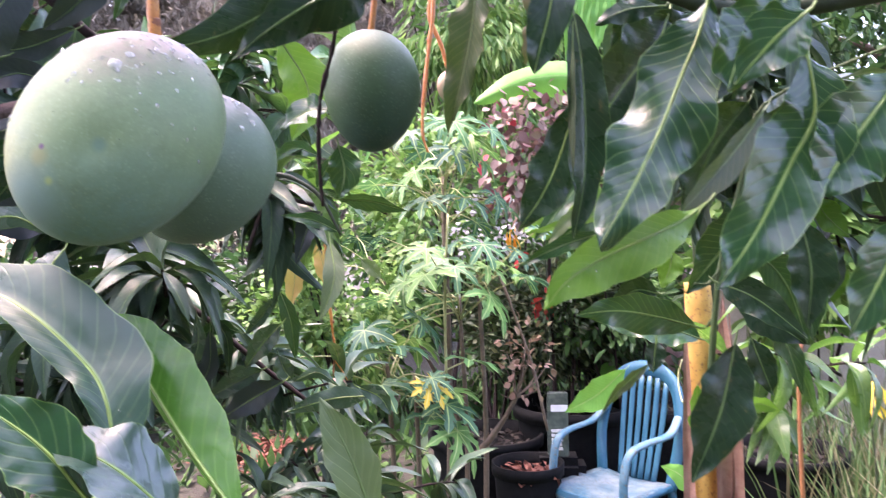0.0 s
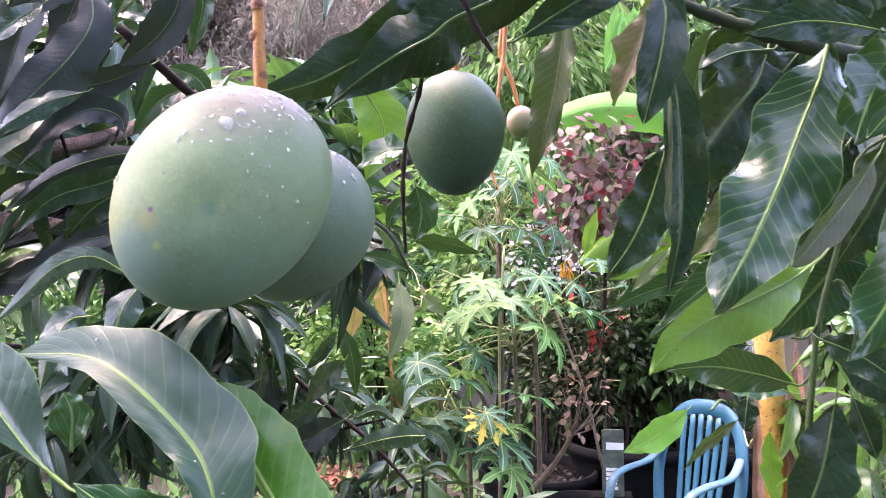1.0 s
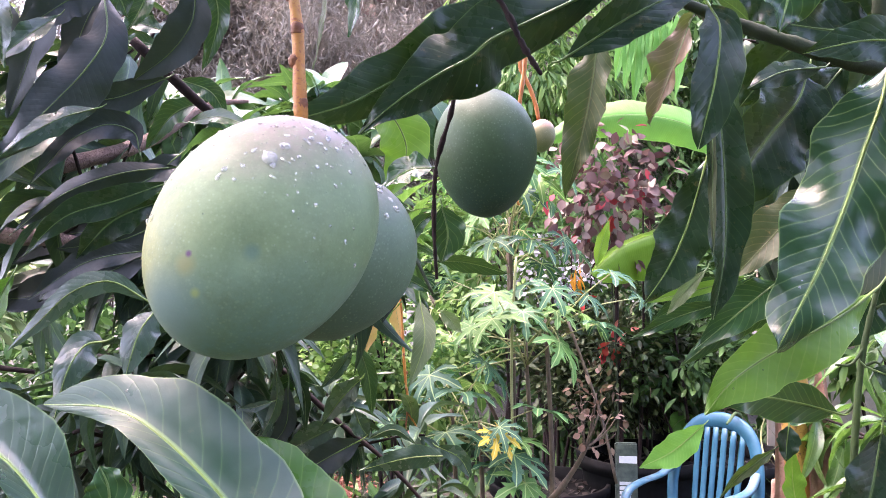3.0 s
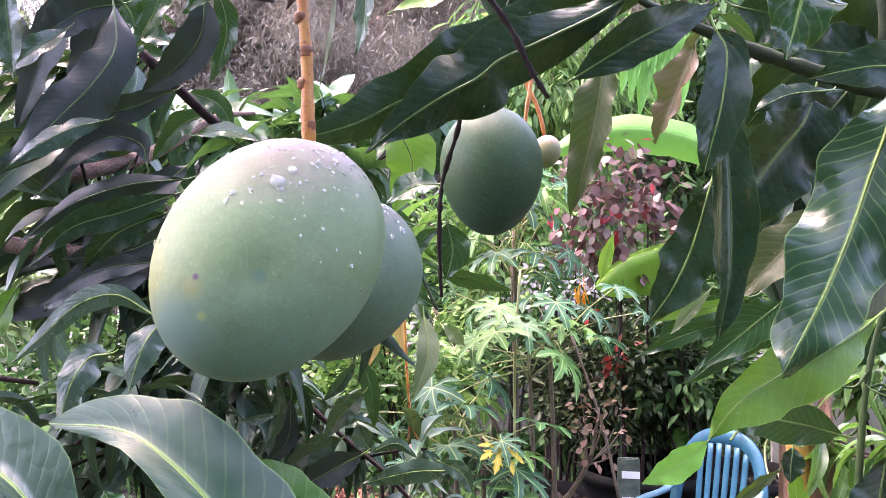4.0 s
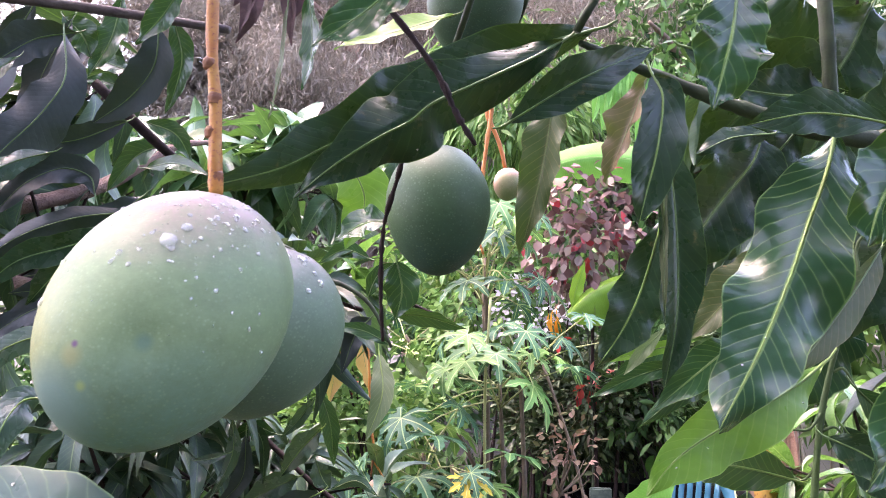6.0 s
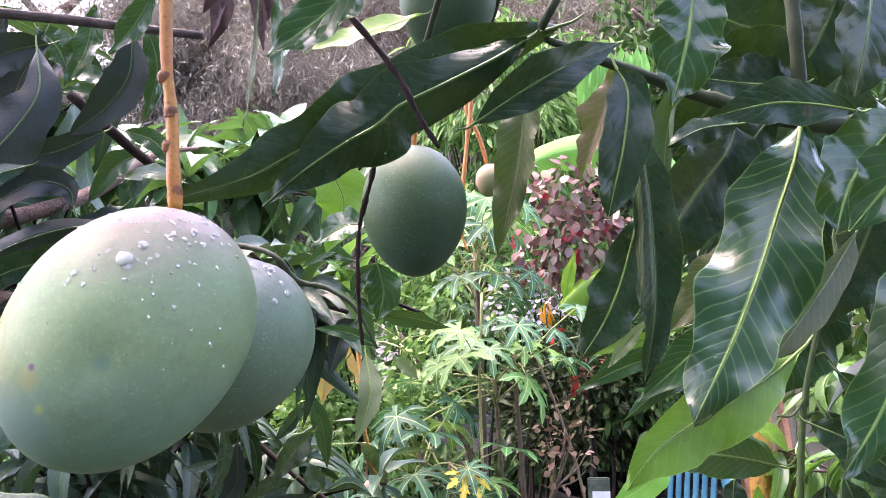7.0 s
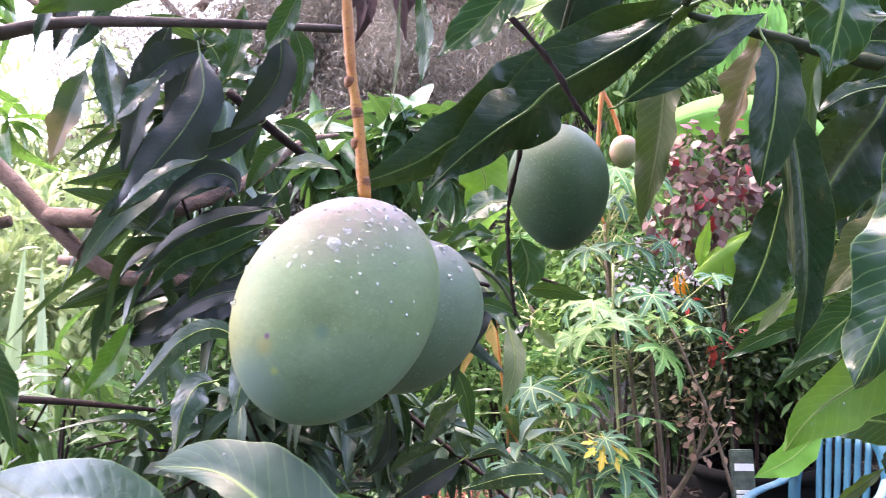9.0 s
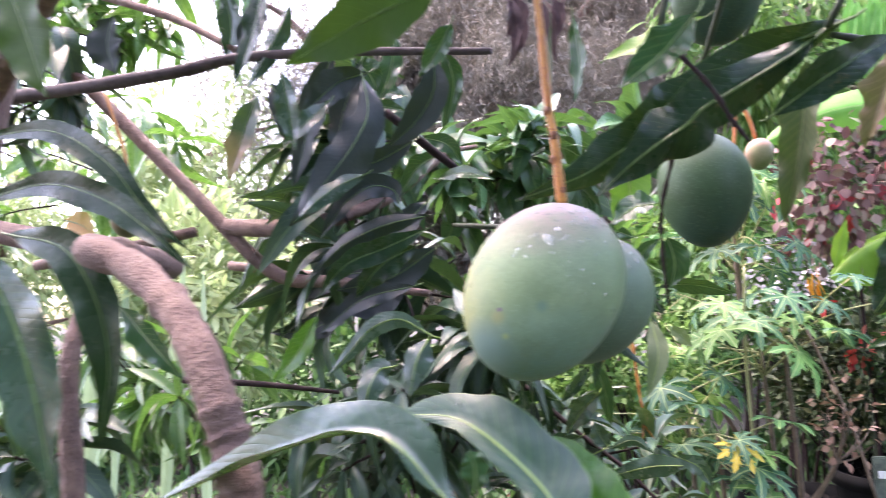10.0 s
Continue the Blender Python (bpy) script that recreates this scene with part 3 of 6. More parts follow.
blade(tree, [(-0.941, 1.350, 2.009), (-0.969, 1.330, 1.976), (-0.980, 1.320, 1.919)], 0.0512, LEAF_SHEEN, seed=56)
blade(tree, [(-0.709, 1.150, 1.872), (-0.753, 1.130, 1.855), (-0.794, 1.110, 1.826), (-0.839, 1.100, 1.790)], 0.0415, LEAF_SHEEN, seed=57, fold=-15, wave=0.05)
blade(tree, [(-0.666, 1.200, 1.814), (-0.676, 1.200, 1.843), (-0.716, 1.190, 1.855), (-0.760, 1.170, 1.831), (-0.784, 1.150, 1.794), (-0.812, 1.140, 1.756)], 0.0502, LEAF_SHADED, seed=310, wave=0.05, facing=(0.1, -1, 0.1))
blade(tree, [(-0.628, 1.250, 1.793), (-0.712, 1.220, 1.780), (-0.798, 1.200, 1.746), (-0.878, 1.180, 1.679)], 0.0416, LEAF_SHADED, seed=311, fold=-22, wave=0.07, facing=(0.2, -1, 0))
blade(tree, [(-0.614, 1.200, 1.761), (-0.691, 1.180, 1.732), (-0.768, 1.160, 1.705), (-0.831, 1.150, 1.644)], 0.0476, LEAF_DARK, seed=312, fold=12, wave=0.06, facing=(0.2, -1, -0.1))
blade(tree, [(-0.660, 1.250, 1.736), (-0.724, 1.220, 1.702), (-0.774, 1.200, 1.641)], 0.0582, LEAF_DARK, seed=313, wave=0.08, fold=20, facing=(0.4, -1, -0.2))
blade(tree, [(-0.664, 1.350, 1.736), (-0.765, 1.330, 1.680), (-0.880, 1.300, 1.661)], 0.0800, LEAF_SHADED, seed=314, wave=0.05, facing=(0.1, -1, -0.2))
blade(tree, [(-0.694, 1.300, 1.659), (-0.807, 1.280, 1.638), (-0.897, 1.250, 1.573)], 0.0477, LEAF_SHADED, seed=315, wave=0.05)
blade(tree, [(-0.711, 1.500, 1.961), (-0.770, 1.500, 1.937), (-0.828, 1.500, 1.867)], 0.0544, LEAF_MID, seed=316)
blade(tree, [(-0.556, 1.150, 1.845), (-0.498, 1.130, 1.847), (-0.431, 1.100, 1.822)], 0.0238, LEAF_MID, seed=317)
blade(tree, [(-0.751, 1.500, 2.008), (-0.687, 1.500, 1.981), (-0.651, 1.500, 1.925)], 0.0419, LEAF_MID, seed=318)
blade(tree, [(-0.840, 1.600, 2.144), (-0.896, 1.600, 2.166), (-0.940, 1.600, 2.181)], 0.0425, LEAF_SHEEN, seed=319)
blade(tree, [(-0.844, 1.600, 2.107), (-0.901, 1.600, 2.126), (-0.952, 1.600, 2.131)], 0.0370, LEAF_MID, seed=320)
blade(tree, [(-0.868, 1.400, 2.189), (-0.828, 1.400, 2.149), (-0.808, 1.400, 2.106)], 0.0638, LEAF_MID, seed=321)
blade(tree, [(-0.851, 1.100, 2.082), (-0.839, 1.100, 2.003), (-0.828, 1.100, 1.928)], 0.0473, LEAF_SHEEN, seed=322)
blade(tree, [(-0.534, 1.200, 2.144), (-0.565, 1.200, 2.097), (-0.608, 1.200, 2.054)], 0.0505, LEAF_MID, seed=323)
blade(tree, [(-0.629, 1.350, 2.099), (-0.610, 1.350, 2.045), (-0.632, 1.350, 1.981)], 0.0362, LEAF_MID, seed=324)
blade(tree, [(-0.794, 1.500, 1.711), (-0.871, 1.480, 1.631), (-0.966, 1.450, 1.608)], 0.0710, LEAF_SHADED, seed=329)
blade(tree, [(-0.863, 1.400, 1.651), (-0.943, 1.400, 1.608), (-0.988, 1.400, 1.565)], 0.0512, LEAF_SHADED, seed=330)
blade(tree, [(-0.724, 1.450, 1.850), (-0.787, 1.420, 1.792), (-0.845, 1.400, 1.790)], 0.0674, LEAF_SHADED, seed=331)
blade(tree, [(-0.450, 0.850, 1.583), (-0.489, 0.840, 1.605), (-0.528, 0.830, 1.594), (-0.563, 0.825, 1.562), (-0.598, 0.820, 1.530)], 0.0289, LEAF_SHEEN, seed=58, rib=RIB_PALE, wave=0.01, fold=-10)
blade(tree, [(-0.547, 0.920, 1.533), (-0.566, 0.910, 1.528), (-0.574, 0.890, 1.500), (-0.583, 0.880, 1.447)], 0.0472, LEAF_SHEEN, seed=59, rib=RIB_PALE, wave=0.02, fold=-14)
blade(tree, [(-0.515, 0.980, 1.567), (-0.526, 0.960, 1.538), (-0.532, 0.940, 1.485)], 0.0471, LEAF_SHEEN, seed=60, rib=RIB_PALE, wave=0.02, fold=-14)
blade(tree, [(-0.857, 1.300, 2.174), (-0.906, 1.300, 2.089), (-0.942, 1.300, 1.994), (-0.977, 1.300, 1.898)], 0.0743, LEAF_SHADED, seed=340, blunt=0.8)
blade(tree, [(-0.817, 1.350, 2.161), (-0.854, 1.330, 2.062), (-0.871, 1.300, 1.947)], 0.0691, LEAF_SHADED, seed=341)
blade(tree, [(-1.099, 1.400, 2.172), (-1.062, 1.400, 2.096), (-1.051, 1.400, 2.010)], 0.0626, LEAF_SHADED, seed=342, blunt=0.8)
blade(tree, [(-1.143, 1.400, 2.151), (-1.175, 1.380, 2.055), (-1.207, 1.360, 1.948)], 0.0751, LEAF_BROWN_EDGE, seed=343, blunt=0.8)
blade(tree, [(-1.029, 1.300, 2.346), (-1.058, 1.280, 2.254), (-1.096, 1.260, 2.138)], 0.0663, LEAF_SHADED, seed=344)
blade(tree, [(-0.926, 1.250, 2.280), (-0.975, 1.240, 2.200), (-1.033, 1.220, 2.106)], 0.0553, LEAF_SHEEN, seed=345, fold=-20)
blade(tree, [(-1.149, 1.300, 2.387), (-1.129, 1.300, 2.288), (-1.150, 1.300, 2.211)], 0.0605, LEAF_SHEEN, seed=346)
blade(tree, [(-0.780, 1.450, 2.247), (-0.790, 1.430, 2.151), (-0.815, 1.400, 2.070)], 0.0567, LEAF_MID, seed=347)
blade(tree, [(-0.873, 1.500, 2.183), (-0.942, 1.500, 2.097), (-0.980, 1.500, 2.018)], 0.0686, LEAF_SHADED, seed=348)
blade(tree, [(-0.875, 1.350, 1.929), (-0.939, 1.330, 1.884), (-0.998, 1.300, 1.812)], 0.0546, LEAF_SHEEN, seed=349)
blade(tree, [(-1.286, 1.100, 2.285), (-1.306, 1.100, 2.226), (-1.284, 1.100, 2.159)], 0.0941, LEAF_SHADED, seed=351)
blade(tree, [(-0.732, 1.000, 1.613), (-0.770, 1.000, 1.557), (-0.827, 1.000, 1.505)], 0.0443, LEAF_FRESH, seed=353)
blade(tree, [(-0.843, 1.500, 1.702), (-1.000, 1.500, 1.699), (-1.137, 1.500, 1.637)], 0.0677, LEAF_SHADED, seed=354)
blade(tree, [(-0.807, 1.500, 1.779), (-0.963, 1.500, 1.765), (-1.066, 1.500, 1.690)], 0.0805, LEAF_SHADED, seed=355)
blade(tree, [(-0.998, 1.600, 1.656), (-1.141, 1.600, 1.575), (-1.288, 1.600, 1.566)], 0.0735, LEAF_SHADED, seed=356)
blade(tree, [(-0.417, 1.620, 1.466), (-0.396, 1.620, 1.403), (-0.388, 1.620, 1.323)], 0.0369, LEAF_MID, seed=103, blunt=0.8)
blade(tree, [(-0.386, 1.520, 1.410), (-0.425, 1.520, 1.372), (-0.465, 1.520, 1.319)], 0.0481, LEAF_SHEEN, seed=400, rib=RIB_PALE)
blade(tree, [(-0.386, 1.520, 1.293), (-0.453, 1.520, 1.257), (-0.526, 1.520, 1.213)], 0.0580, LEAF_SHADED, seed=401, rib=RIB_PALE)
blade(tree, [(-0.230, 1.620, 1.243), (-0.311, 1.620, 1.237), (-0.417, 1.620, 1.208)], 0.0489, LEAF_SHEEN, seed=402, rib=RIB_PALE, fold=-12)
blade(tree, [(-0.394, 1.620, 1.275), (-0.341, 1.620, 1.294), (-0.296, 1.620, 1.265)], 0.0232, LEAF_SHEEN, seed=403, fold=-15)
blade(tree, [(-0.253, 1.620, 1.262), (-0.207, 1.620, 1.240), (-0.183, 1.620, 1.200)], 0.0368, LEAF_SHEEN, seed=404, rib=RIB_PALE)
blade(tree, [(-0.521, 1.420, 1.441), (-0.521, 1.420, 1.375), (-0.559, 1.420, 1.298)], 0.0251, LEAF_SHEEN, seed=405, fold=-20)
blade(tree, [(-0.515, 1.470, 1.404), (-0.521, 1.470, 1.325), (-0.572, 1.470, 1.268)], 0.0370, LEAF_SHADED, seed=406)
blade(tree, [(-0.532, 1.520, 1.426), (-0.501, 1.520, 1.381), (-0.498, 1.520, 1.303)], 0.0266, LEAF_DARK, seed=407)
blade(tree, [(-0.508, 1.620, 1.382), (-0.559, 1.620, 1.394), (-0.623, 1.620, 1.359)], 0.0309, LEAF_MID, seed=408)
blade(tree, [(-0.429, 1.620, 1.458), (-0.462, 1.620, 1.413), (-0.500, 1.620, 1.375)], 0.0280, LEAF_SHEEN, seed=409)
blade(tree, [(-0.505, 1.370, 1.390), (-0.542, 1.370, 1.378), (-0.576, 1.370, 1.375)], 0.0163, LEAF_SHEEN, seed=410)
blade(tree, [(-0.444, 1.570, 1.310), (-0.502, 1.570, 1.283), (-0.563, 1.570, 1.250)], 0.0555, LEAF_SHEEN, seed=411)
blade(tree, [(-0.425, 1.620, 1.333), (-0.412, 1.620, 1.299), (-0.394, 1.620, 1.275)], 0.0421, LEAF_SHEEN, seed=412)
blade(tree, [(-0.634, 1.620, 1.397), (-0.651, 1.620, 1.349), (-0.656, 1.620, 1.290)], 0.0438, LEAF_SHEEN, seed=413)
blade(tree, [(-0.220, 1.250, 1.570), (-0.208, 1.220, 1.511), (-0.228, 1.200, 1.444)], 0.0352, LEAF_BACK, seed=102, rib=RIB_PALE, wave=0.02)
blade(tree, [(-0.256, 1.700, 1.535), (-0.231, 1.700, 1.511), (-0.210, 1.700, 1.487)], 0.0307, LEAF_BACK, seed=414)
blade(tree, [(0.295, 1.100, 1.563), (0.226, 1.080, 1.552), (0.141, 1.050, 1.494)], 0.0416, LEAF_MID, seed=360, fold=-10, wave=0.06, facing=(0.1, -1, 0))
blade(tree, [(0.225, 1.060, 1.605), (0.160, 1.050, 1.588), (0.096, 1.040, 1.573)], 0.0156, LEAF_LIGHT, seed=361, wave=0.06)
blade(tree, [(0.174, 1.050, 1.613), (0.145, 1.040, 1.584), (0.124, 1.030, 1.559)], 0.0169, LEAF_BACK, seed=362, wave=0.06)
blade(tree, [(0.210, 1.070, 1.575), (0.144, 1.060, 1.556), (0.084, 1.050, 1.529)], 0.0230, LEAF_MID, seed=363, wave=0.06)
blade(tree, [(-0.244, 1.300, 1.623), (-0.269, 1.300, 1.597), (-0.292, 1.300, 1.532)], 0.0398, LEAF_SHADED, seed=420)
blade(tree, [(-0.193, 1.200, 1.585), (-0.234, 1.200, 1.605), (-0.288, 1.200, 1.614)], 0.0215, LEAF_MID, seed=421)
blade(tree, [(-0.247, 1.300, 1.718), (-0.289, 1.300, 1.733), (-0.333, 1.300, 1.711)], 0.0273, LEAF_MID, seed=423)
blade(tree, [(-0.239, 1.250, 1.655), (-0.223, 1.250, 1.689), (-0.194, 1.250, 1.709)], 0.0258, LEAF_MID, seed=424)
blade(tree, [(-1.022, 0.750, 1.789), (-0.986, 0.750, 1.777), (-0.957, 0.750, 1.756)], 0.0414, LEAF_DRY, seed=430)
blade(tree, [(-1.216, 1.000, 1.888), (-1.172, 1.000, 1.860), (-1.133, 1.000, 1.820)], 0.0326, LEAF_DRY, seed=431)
blade(tree, [(-0.809, 0.500, 1.734), (-0.722, 0.500, 1.711), (-0.676, 0.500, 1.658), (-0.657, 0.500, 1.585), (-0.674, 0.500, 1.500)], 0.0518, LEAF_DARK, seed=67, blunt=0.8, facing=(0.4, -1, 0))
blade(tree, [(-0.746, 0.420, 1.710), (-0.697, 0.420, 1.638), (-0.667, 0.420, 1.561), (-0.642, 0.420, 1.450)], 0.0730, LEAF_SHEEN, seed=68, facing=(0.4, -1, 0.1))
blade(tree, [(-1.007, 0.600, 1.892), (-0.860, 0.600, 1.880), (-0.760, 0.600, 1.824), (-0.702, 0.600, 1.761), (-0.632, 0.600, 1.702)], 0.0362, LEAF_DARK, seed=65, facing=(0.4, -1, 0))
blade(tree, [(-0.936, 0.550, 1.790), (-0.810, 0.550, 1.798), (-0.716, 0.550, 1.770), (-0.647, 0.550, 1.728), (-0.585, 0.550, 1.678)], 0.0378, LEAF_DARK, seed=66, facing=(0.4, -1, 0))
blade(tree, [(-0.937, 0.850, 1.634), (-0.862, 0.850, 1.596), (-0.819, 0.850, 1.530), (-0.800, 0.850, 1.452)], 0.0609, LEAF_MID, seed=432, facing=(0.4, -1, 0))
blade(tree, [(-0.139, 0.400, 1.452), (-0.149, 0.410, 1.481), (-0.166, 0.420, 1.500), (-0.203, 0.430, 1.527), (-0.237, 0.440, 1.540), (-0.284, 0.450, 1.540)], 0.0460, LEAF_TIPPED, seed=40, rib=RIB_PALE, right=1.4, left=0.55, fold=22, curl=0.25, wave=0.03, blunt=0.7, drops=20, facing=(0.35, -0.8, 0.4), label="large arching wet leaf with a browned tip")
blade(tree, [(-0.074, 0.400, 1.423), (-0.108, 0.420, 1.454), (-0.135, 0.435, 1.483), (-0.154, 0.445, 1.507), (-0.169, 0.455, 1.524)], 0.0340, LEAF_FRESH, seed=41, rib=RIB_PALE, right=1.6, left=0.3, fold=0, curl=0.3, wave=0.02, blunt=0.7, facing=(0.3, -1, -0.1), label="bright green leaf folded lengthwise")
blade(tree, [(-0.260, 0.520, 1.907), (-0.328, 0.510, 1.888), (-0.413, 0.500, 1.859)], 0.0569, LEAF_OLIVE, seed=64, fold=10, wave=0.06, facing=(0.1, -1, -0.45))
blade(tree, [(-0.812, 0.500, 2.053), (-0.771, 0.500, 1.963), (-0.740, 0.500, 1.883)], 0.0778, LEAF_OLIVE, seed=69, fold=10, wave=0.06, facing=(0.3, -1, -0.4))
blade(tree, [(0.259, 1.020, 1.430), (0.255, 1.015, 1.411), (0.252, 1.010, 1.390)], 0.0279, LEAF_DARK, seed=600, rib=RIB_PALE, fold=22, wave=0.05)
blade(tree, [(0.260, 1.080, 1.391), (0.240, 1.090, 1.371), (0.219, 1.105, 1.347), (0.198, 1.120, 1.314)], 0.0157, LEAF_UNDER, seed=601, fold=20, wave=0.12, label="narrow grey-olive leaf hanging before the chair")

# leaves round the fruit and above it
leaf(tree, (0.001, 0.660, 1.776), (0.058, 0.660, 1.809), (0.114, 0.690, 1.840), 0.036, 15, LEAF_DARK, wave=0.04, seed=3, label="dark leaf with a pale whitish tip")
leaf(tree, (0.044, 0.930, 1.888), (0.028, 0.925, 1.789), (0.002, 0.923, 1.690), 0.046, 25, LEAF_UNDER, fold=38, wave=0.13, curl=0.2, seed=4, label="curled leaf showing its brownish underside")
leaf(tree, (0.148, 0.950, 1.901), (0.123, 0.950, 1.837), (0.098, 0.950, 1.777), 0.040, 40, LEAF_BROWNED, fold=40, wave=0.14, seed=5)
leaf(tree, (0.298, 1.020, 1.710), (0.245, 1.000, 1.656), (0.192, 1.000, 1.600), 0.058, 30, LEAF_UNDER, fold=20, seed=13)
leaf(tree, (0.421, 0.950, 1.560), (0.424, 0.950, 1.499), (0.428, 0.950, 1.436), 0.045, 0, LEAF_MID, seed=19)
leaf(tree, (0.352, 1.000, 1.427), (0.327, 0.980, 1.346), (0.289, 0.970, 1.262), 0.075, 0, LEAF_DARK, seed=20)
leaf(tree, (0.339, 0.950, 1.515), (0.377, 0.950, 1.467), (0.419, 0.950, 1.433), 0.05, 20, LEAF_DARK, seed=21)
leaf(tree, (0.372, 1.000, 1.434), (0.385, 1.000, 1.398), (0.398, 1.000, 1.362), 0.035, 10, LEAF_DARK, seed=22)
leaf(tree, (0.359, 1.200, 1.409), (0.293, 1.200, 1.431), (0.212, 1.200, 1.433), 0.07, 20, LEAF_MID, seed=23)
leaf(tree, (0.302, 0.620, 1.733), (0.276, 0.620, 1.712), (0.246, 0.620, 1.679), 0.05, 10, LEAF_MID, rib=RIB_PALE, seed=24)
leaf(tree, (-0.043, 0.500, 1.829), (-0.071, 0.500, 1.803), (-0.104, 0.500, 1.783), 0.036, 10, LEAF_MID, seed=25)
leaf(tree, (-0.068, 0.900, 1.958), (-0.136, 0.900, 1.941), (-0.202, 0.900, 1.926), 0.04, 30, LEAF_LIGHT, seed=26)
leaf(tree, (-0.290, 1.000, 2.027), (-0.297, 1.000, 1.939), (-0.312, 1.000, 1.873), 0.02, 60, LEAF_UNDER, seed=27)
leaf(tree, (-0.232, 0.900, 1.995), (-0.227, 0.900, 1.929), (-0.237, 0.900, 1.879), 0.03, 40, LEAF_MID, seed=28)
leaf(tree, (-0.252, 1.100, 1.867), (-0.211, 1.100, 1.787), (-0.237, 1.100, 1.717), 0.07, 0, LEAF_LIGHT, seed=29)
leaf(tree, (-0.158, 1.000, 1.743), (-0.189, 1.000, 1.740), (-0.225, 1.000, 1.719), 0.05, 30, LEAF_MID, seed=30)
leaf(tree, (-0.147, 1.000, 1.694), (-0.140, 1.000, 1.659), (-0.148, 1.000, 1.624), 0.045, 0, LEAF_MID, seed=31)
leaf(tree, (-0.170, 1.100, 1.630), (-0.124, 1.100, 1.626), (-0.070, 1.100, 1.610), 0.03, 50, LEAF_MID, seed=32)

# leaves low beside the camera
leaf(tree, (-0.199, 0.360, 1.496), (-0.282, 0.370, 1.540), (-0.490, 0.380, 1.475), 0.038, 0, LEAF_SHEEN, rib=RIB_PALE, fold=45, curl=0.12, seed=42, facing=(0.5, -0.4, 0.75))
leaf(tree, (-0.089, 0.360, 1.436), (-0.113, 0.350, 1.463), (-0.147, 0.350, 1.479), 0.040, 0, LEAF_SHEEN, rib=RIB_PALE, fold=20, facing=(0.3, -0.45, 0.85), seed=43)
leaf(tree, (-0.119, 0.340, 1.450), (-0.142, 0.340, 1.476), (-0.176, 0.340, 1.499), 0.036, 20, LEAF_MID, rib=RIB_PALE, seed=44)
leaf(tree, (-0.015, 0.470, 1.393), (-0.029, 0.470, 1.434), (-0.047, 0.470, 1.470), 0.030, 0, LEAF_BACK, seed=45)
leaf(tree, (-0.177, 0.340, 1.513), (-0.177, 0.340, 1.528), (-0.181, 0.340, 1.537), 0.018, 0, LEAF_MID, seed=46)

# the leaves of the crown further in: whorls at the twig ends
def whorls(n, centre, radii, size, material, per=9, droop=0.35, hollow=0.0, lean=(0, 0, 0), slim=(0.20, 0.30)):
    """n whorls of drooping leaves about a centre, each on its twig."""
    at, d = in_ball(rng, n, centre, radii, hollow)
    tips, heads = [], []
    for k in range(n):
        axis = Vector(d[k]) + Vector((0, -0.2, 0.35))
        axis.normalize()
        tip = Vector(at[k])
        tube("twig", [tip - axis * size * 1.1 + Vector((0, 0, -0.02)), tip - axis * size * 0.4, tip], [0.004, 0.0035, 0.003], BARK_DARK, tree, sides=5, n=5)
        a = axis.cross(Vector((0.3, 0.5, 0.8))).normalized()
        c = axis.cross(a)
        for i in range(per):
            w = i * 2.4 + rng.uniform(-0.4, 0.4)
            up = rng.uniform(-0.1, 0.8)
            h = a * math.cos(w) + c * math.sin(w) + axis * up + Vector((0, 0, -droop)) + Vector(lean)
            tips.append(tip - axis * size * 0.35 * (i / per))
            heads.append(h)
    tips, heads = np.array(tips), np.array(heads)
    for t in range(4):
        pick = np.arange(len(tips)) % 4 == t
        m = int(pick.sum())
        L = size * rng.uniform(0.65, 1.25, m)
        scatter("leaves", tips[pick], heads[pick], L, L * rng.uniform(*slim, m), material, MANGO_LEAVES[t], rng, tree, tilt=0.35)


whorls(9, (-0.95, 1.700, 1.73), (0.36, 0.22, 0.26), 0.24, CROWN_SHADED, per=6, droop=0.0, lean=(-1.2, -0.3, -0.35))
whorls(7, (-1.05, 1.650, 2.10), (0.30, 0.25, 0.28), 0.25, CROWN_SHADED, per=6, droop=0.1, lean=(-0.9, -0.3, -0.5))
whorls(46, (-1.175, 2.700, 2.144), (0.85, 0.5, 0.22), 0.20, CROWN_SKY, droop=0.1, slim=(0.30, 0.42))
whorls(18, (-0.62, 1.95, 1.25), (0.36, 0.30, 0.18), 0.18, CROWN_SHADED, slim=(0.15, 0.22))
whorls(14, (-0.80, 1.45, 1.36), (0.40, 0.25, 0.17), 0.19, CROWN_SHADED, slim=(0.15, 0.22))
whorls(14, (0.732, 1.600, 1.749), (0.36, 0.25, 0.34), 0.19, CROWN_SHADED, droop=0.8)
whorls(8, (0.557, 1.500, 2.058), (0.34, 0.25, 0.22), 0.19, CROWN_SHADED, droop=0.8)
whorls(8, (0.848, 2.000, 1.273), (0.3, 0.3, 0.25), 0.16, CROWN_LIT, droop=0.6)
whorls(8, (0.465, 1.400, 1.829), (0.14, 0.12, 0.2), 0.18, CROWN_SHADED, droop=0.9)
whorls(6, (-0.961, 1.500, 1.793), (0.3, 0.25, 0.22), 0.21, CROWN_SHADED, per=6, droop=0.0, lean=(-1.1, -0.3, -0.3))
whorls(5, (-1.391, 1.000, 1.369), (0.2, 0.15, 0.12), 0.17, CROWN_SHADED)
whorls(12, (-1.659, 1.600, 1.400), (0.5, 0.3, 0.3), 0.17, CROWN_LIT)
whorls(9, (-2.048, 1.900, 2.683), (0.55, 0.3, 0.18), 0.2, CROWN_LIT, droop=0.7)
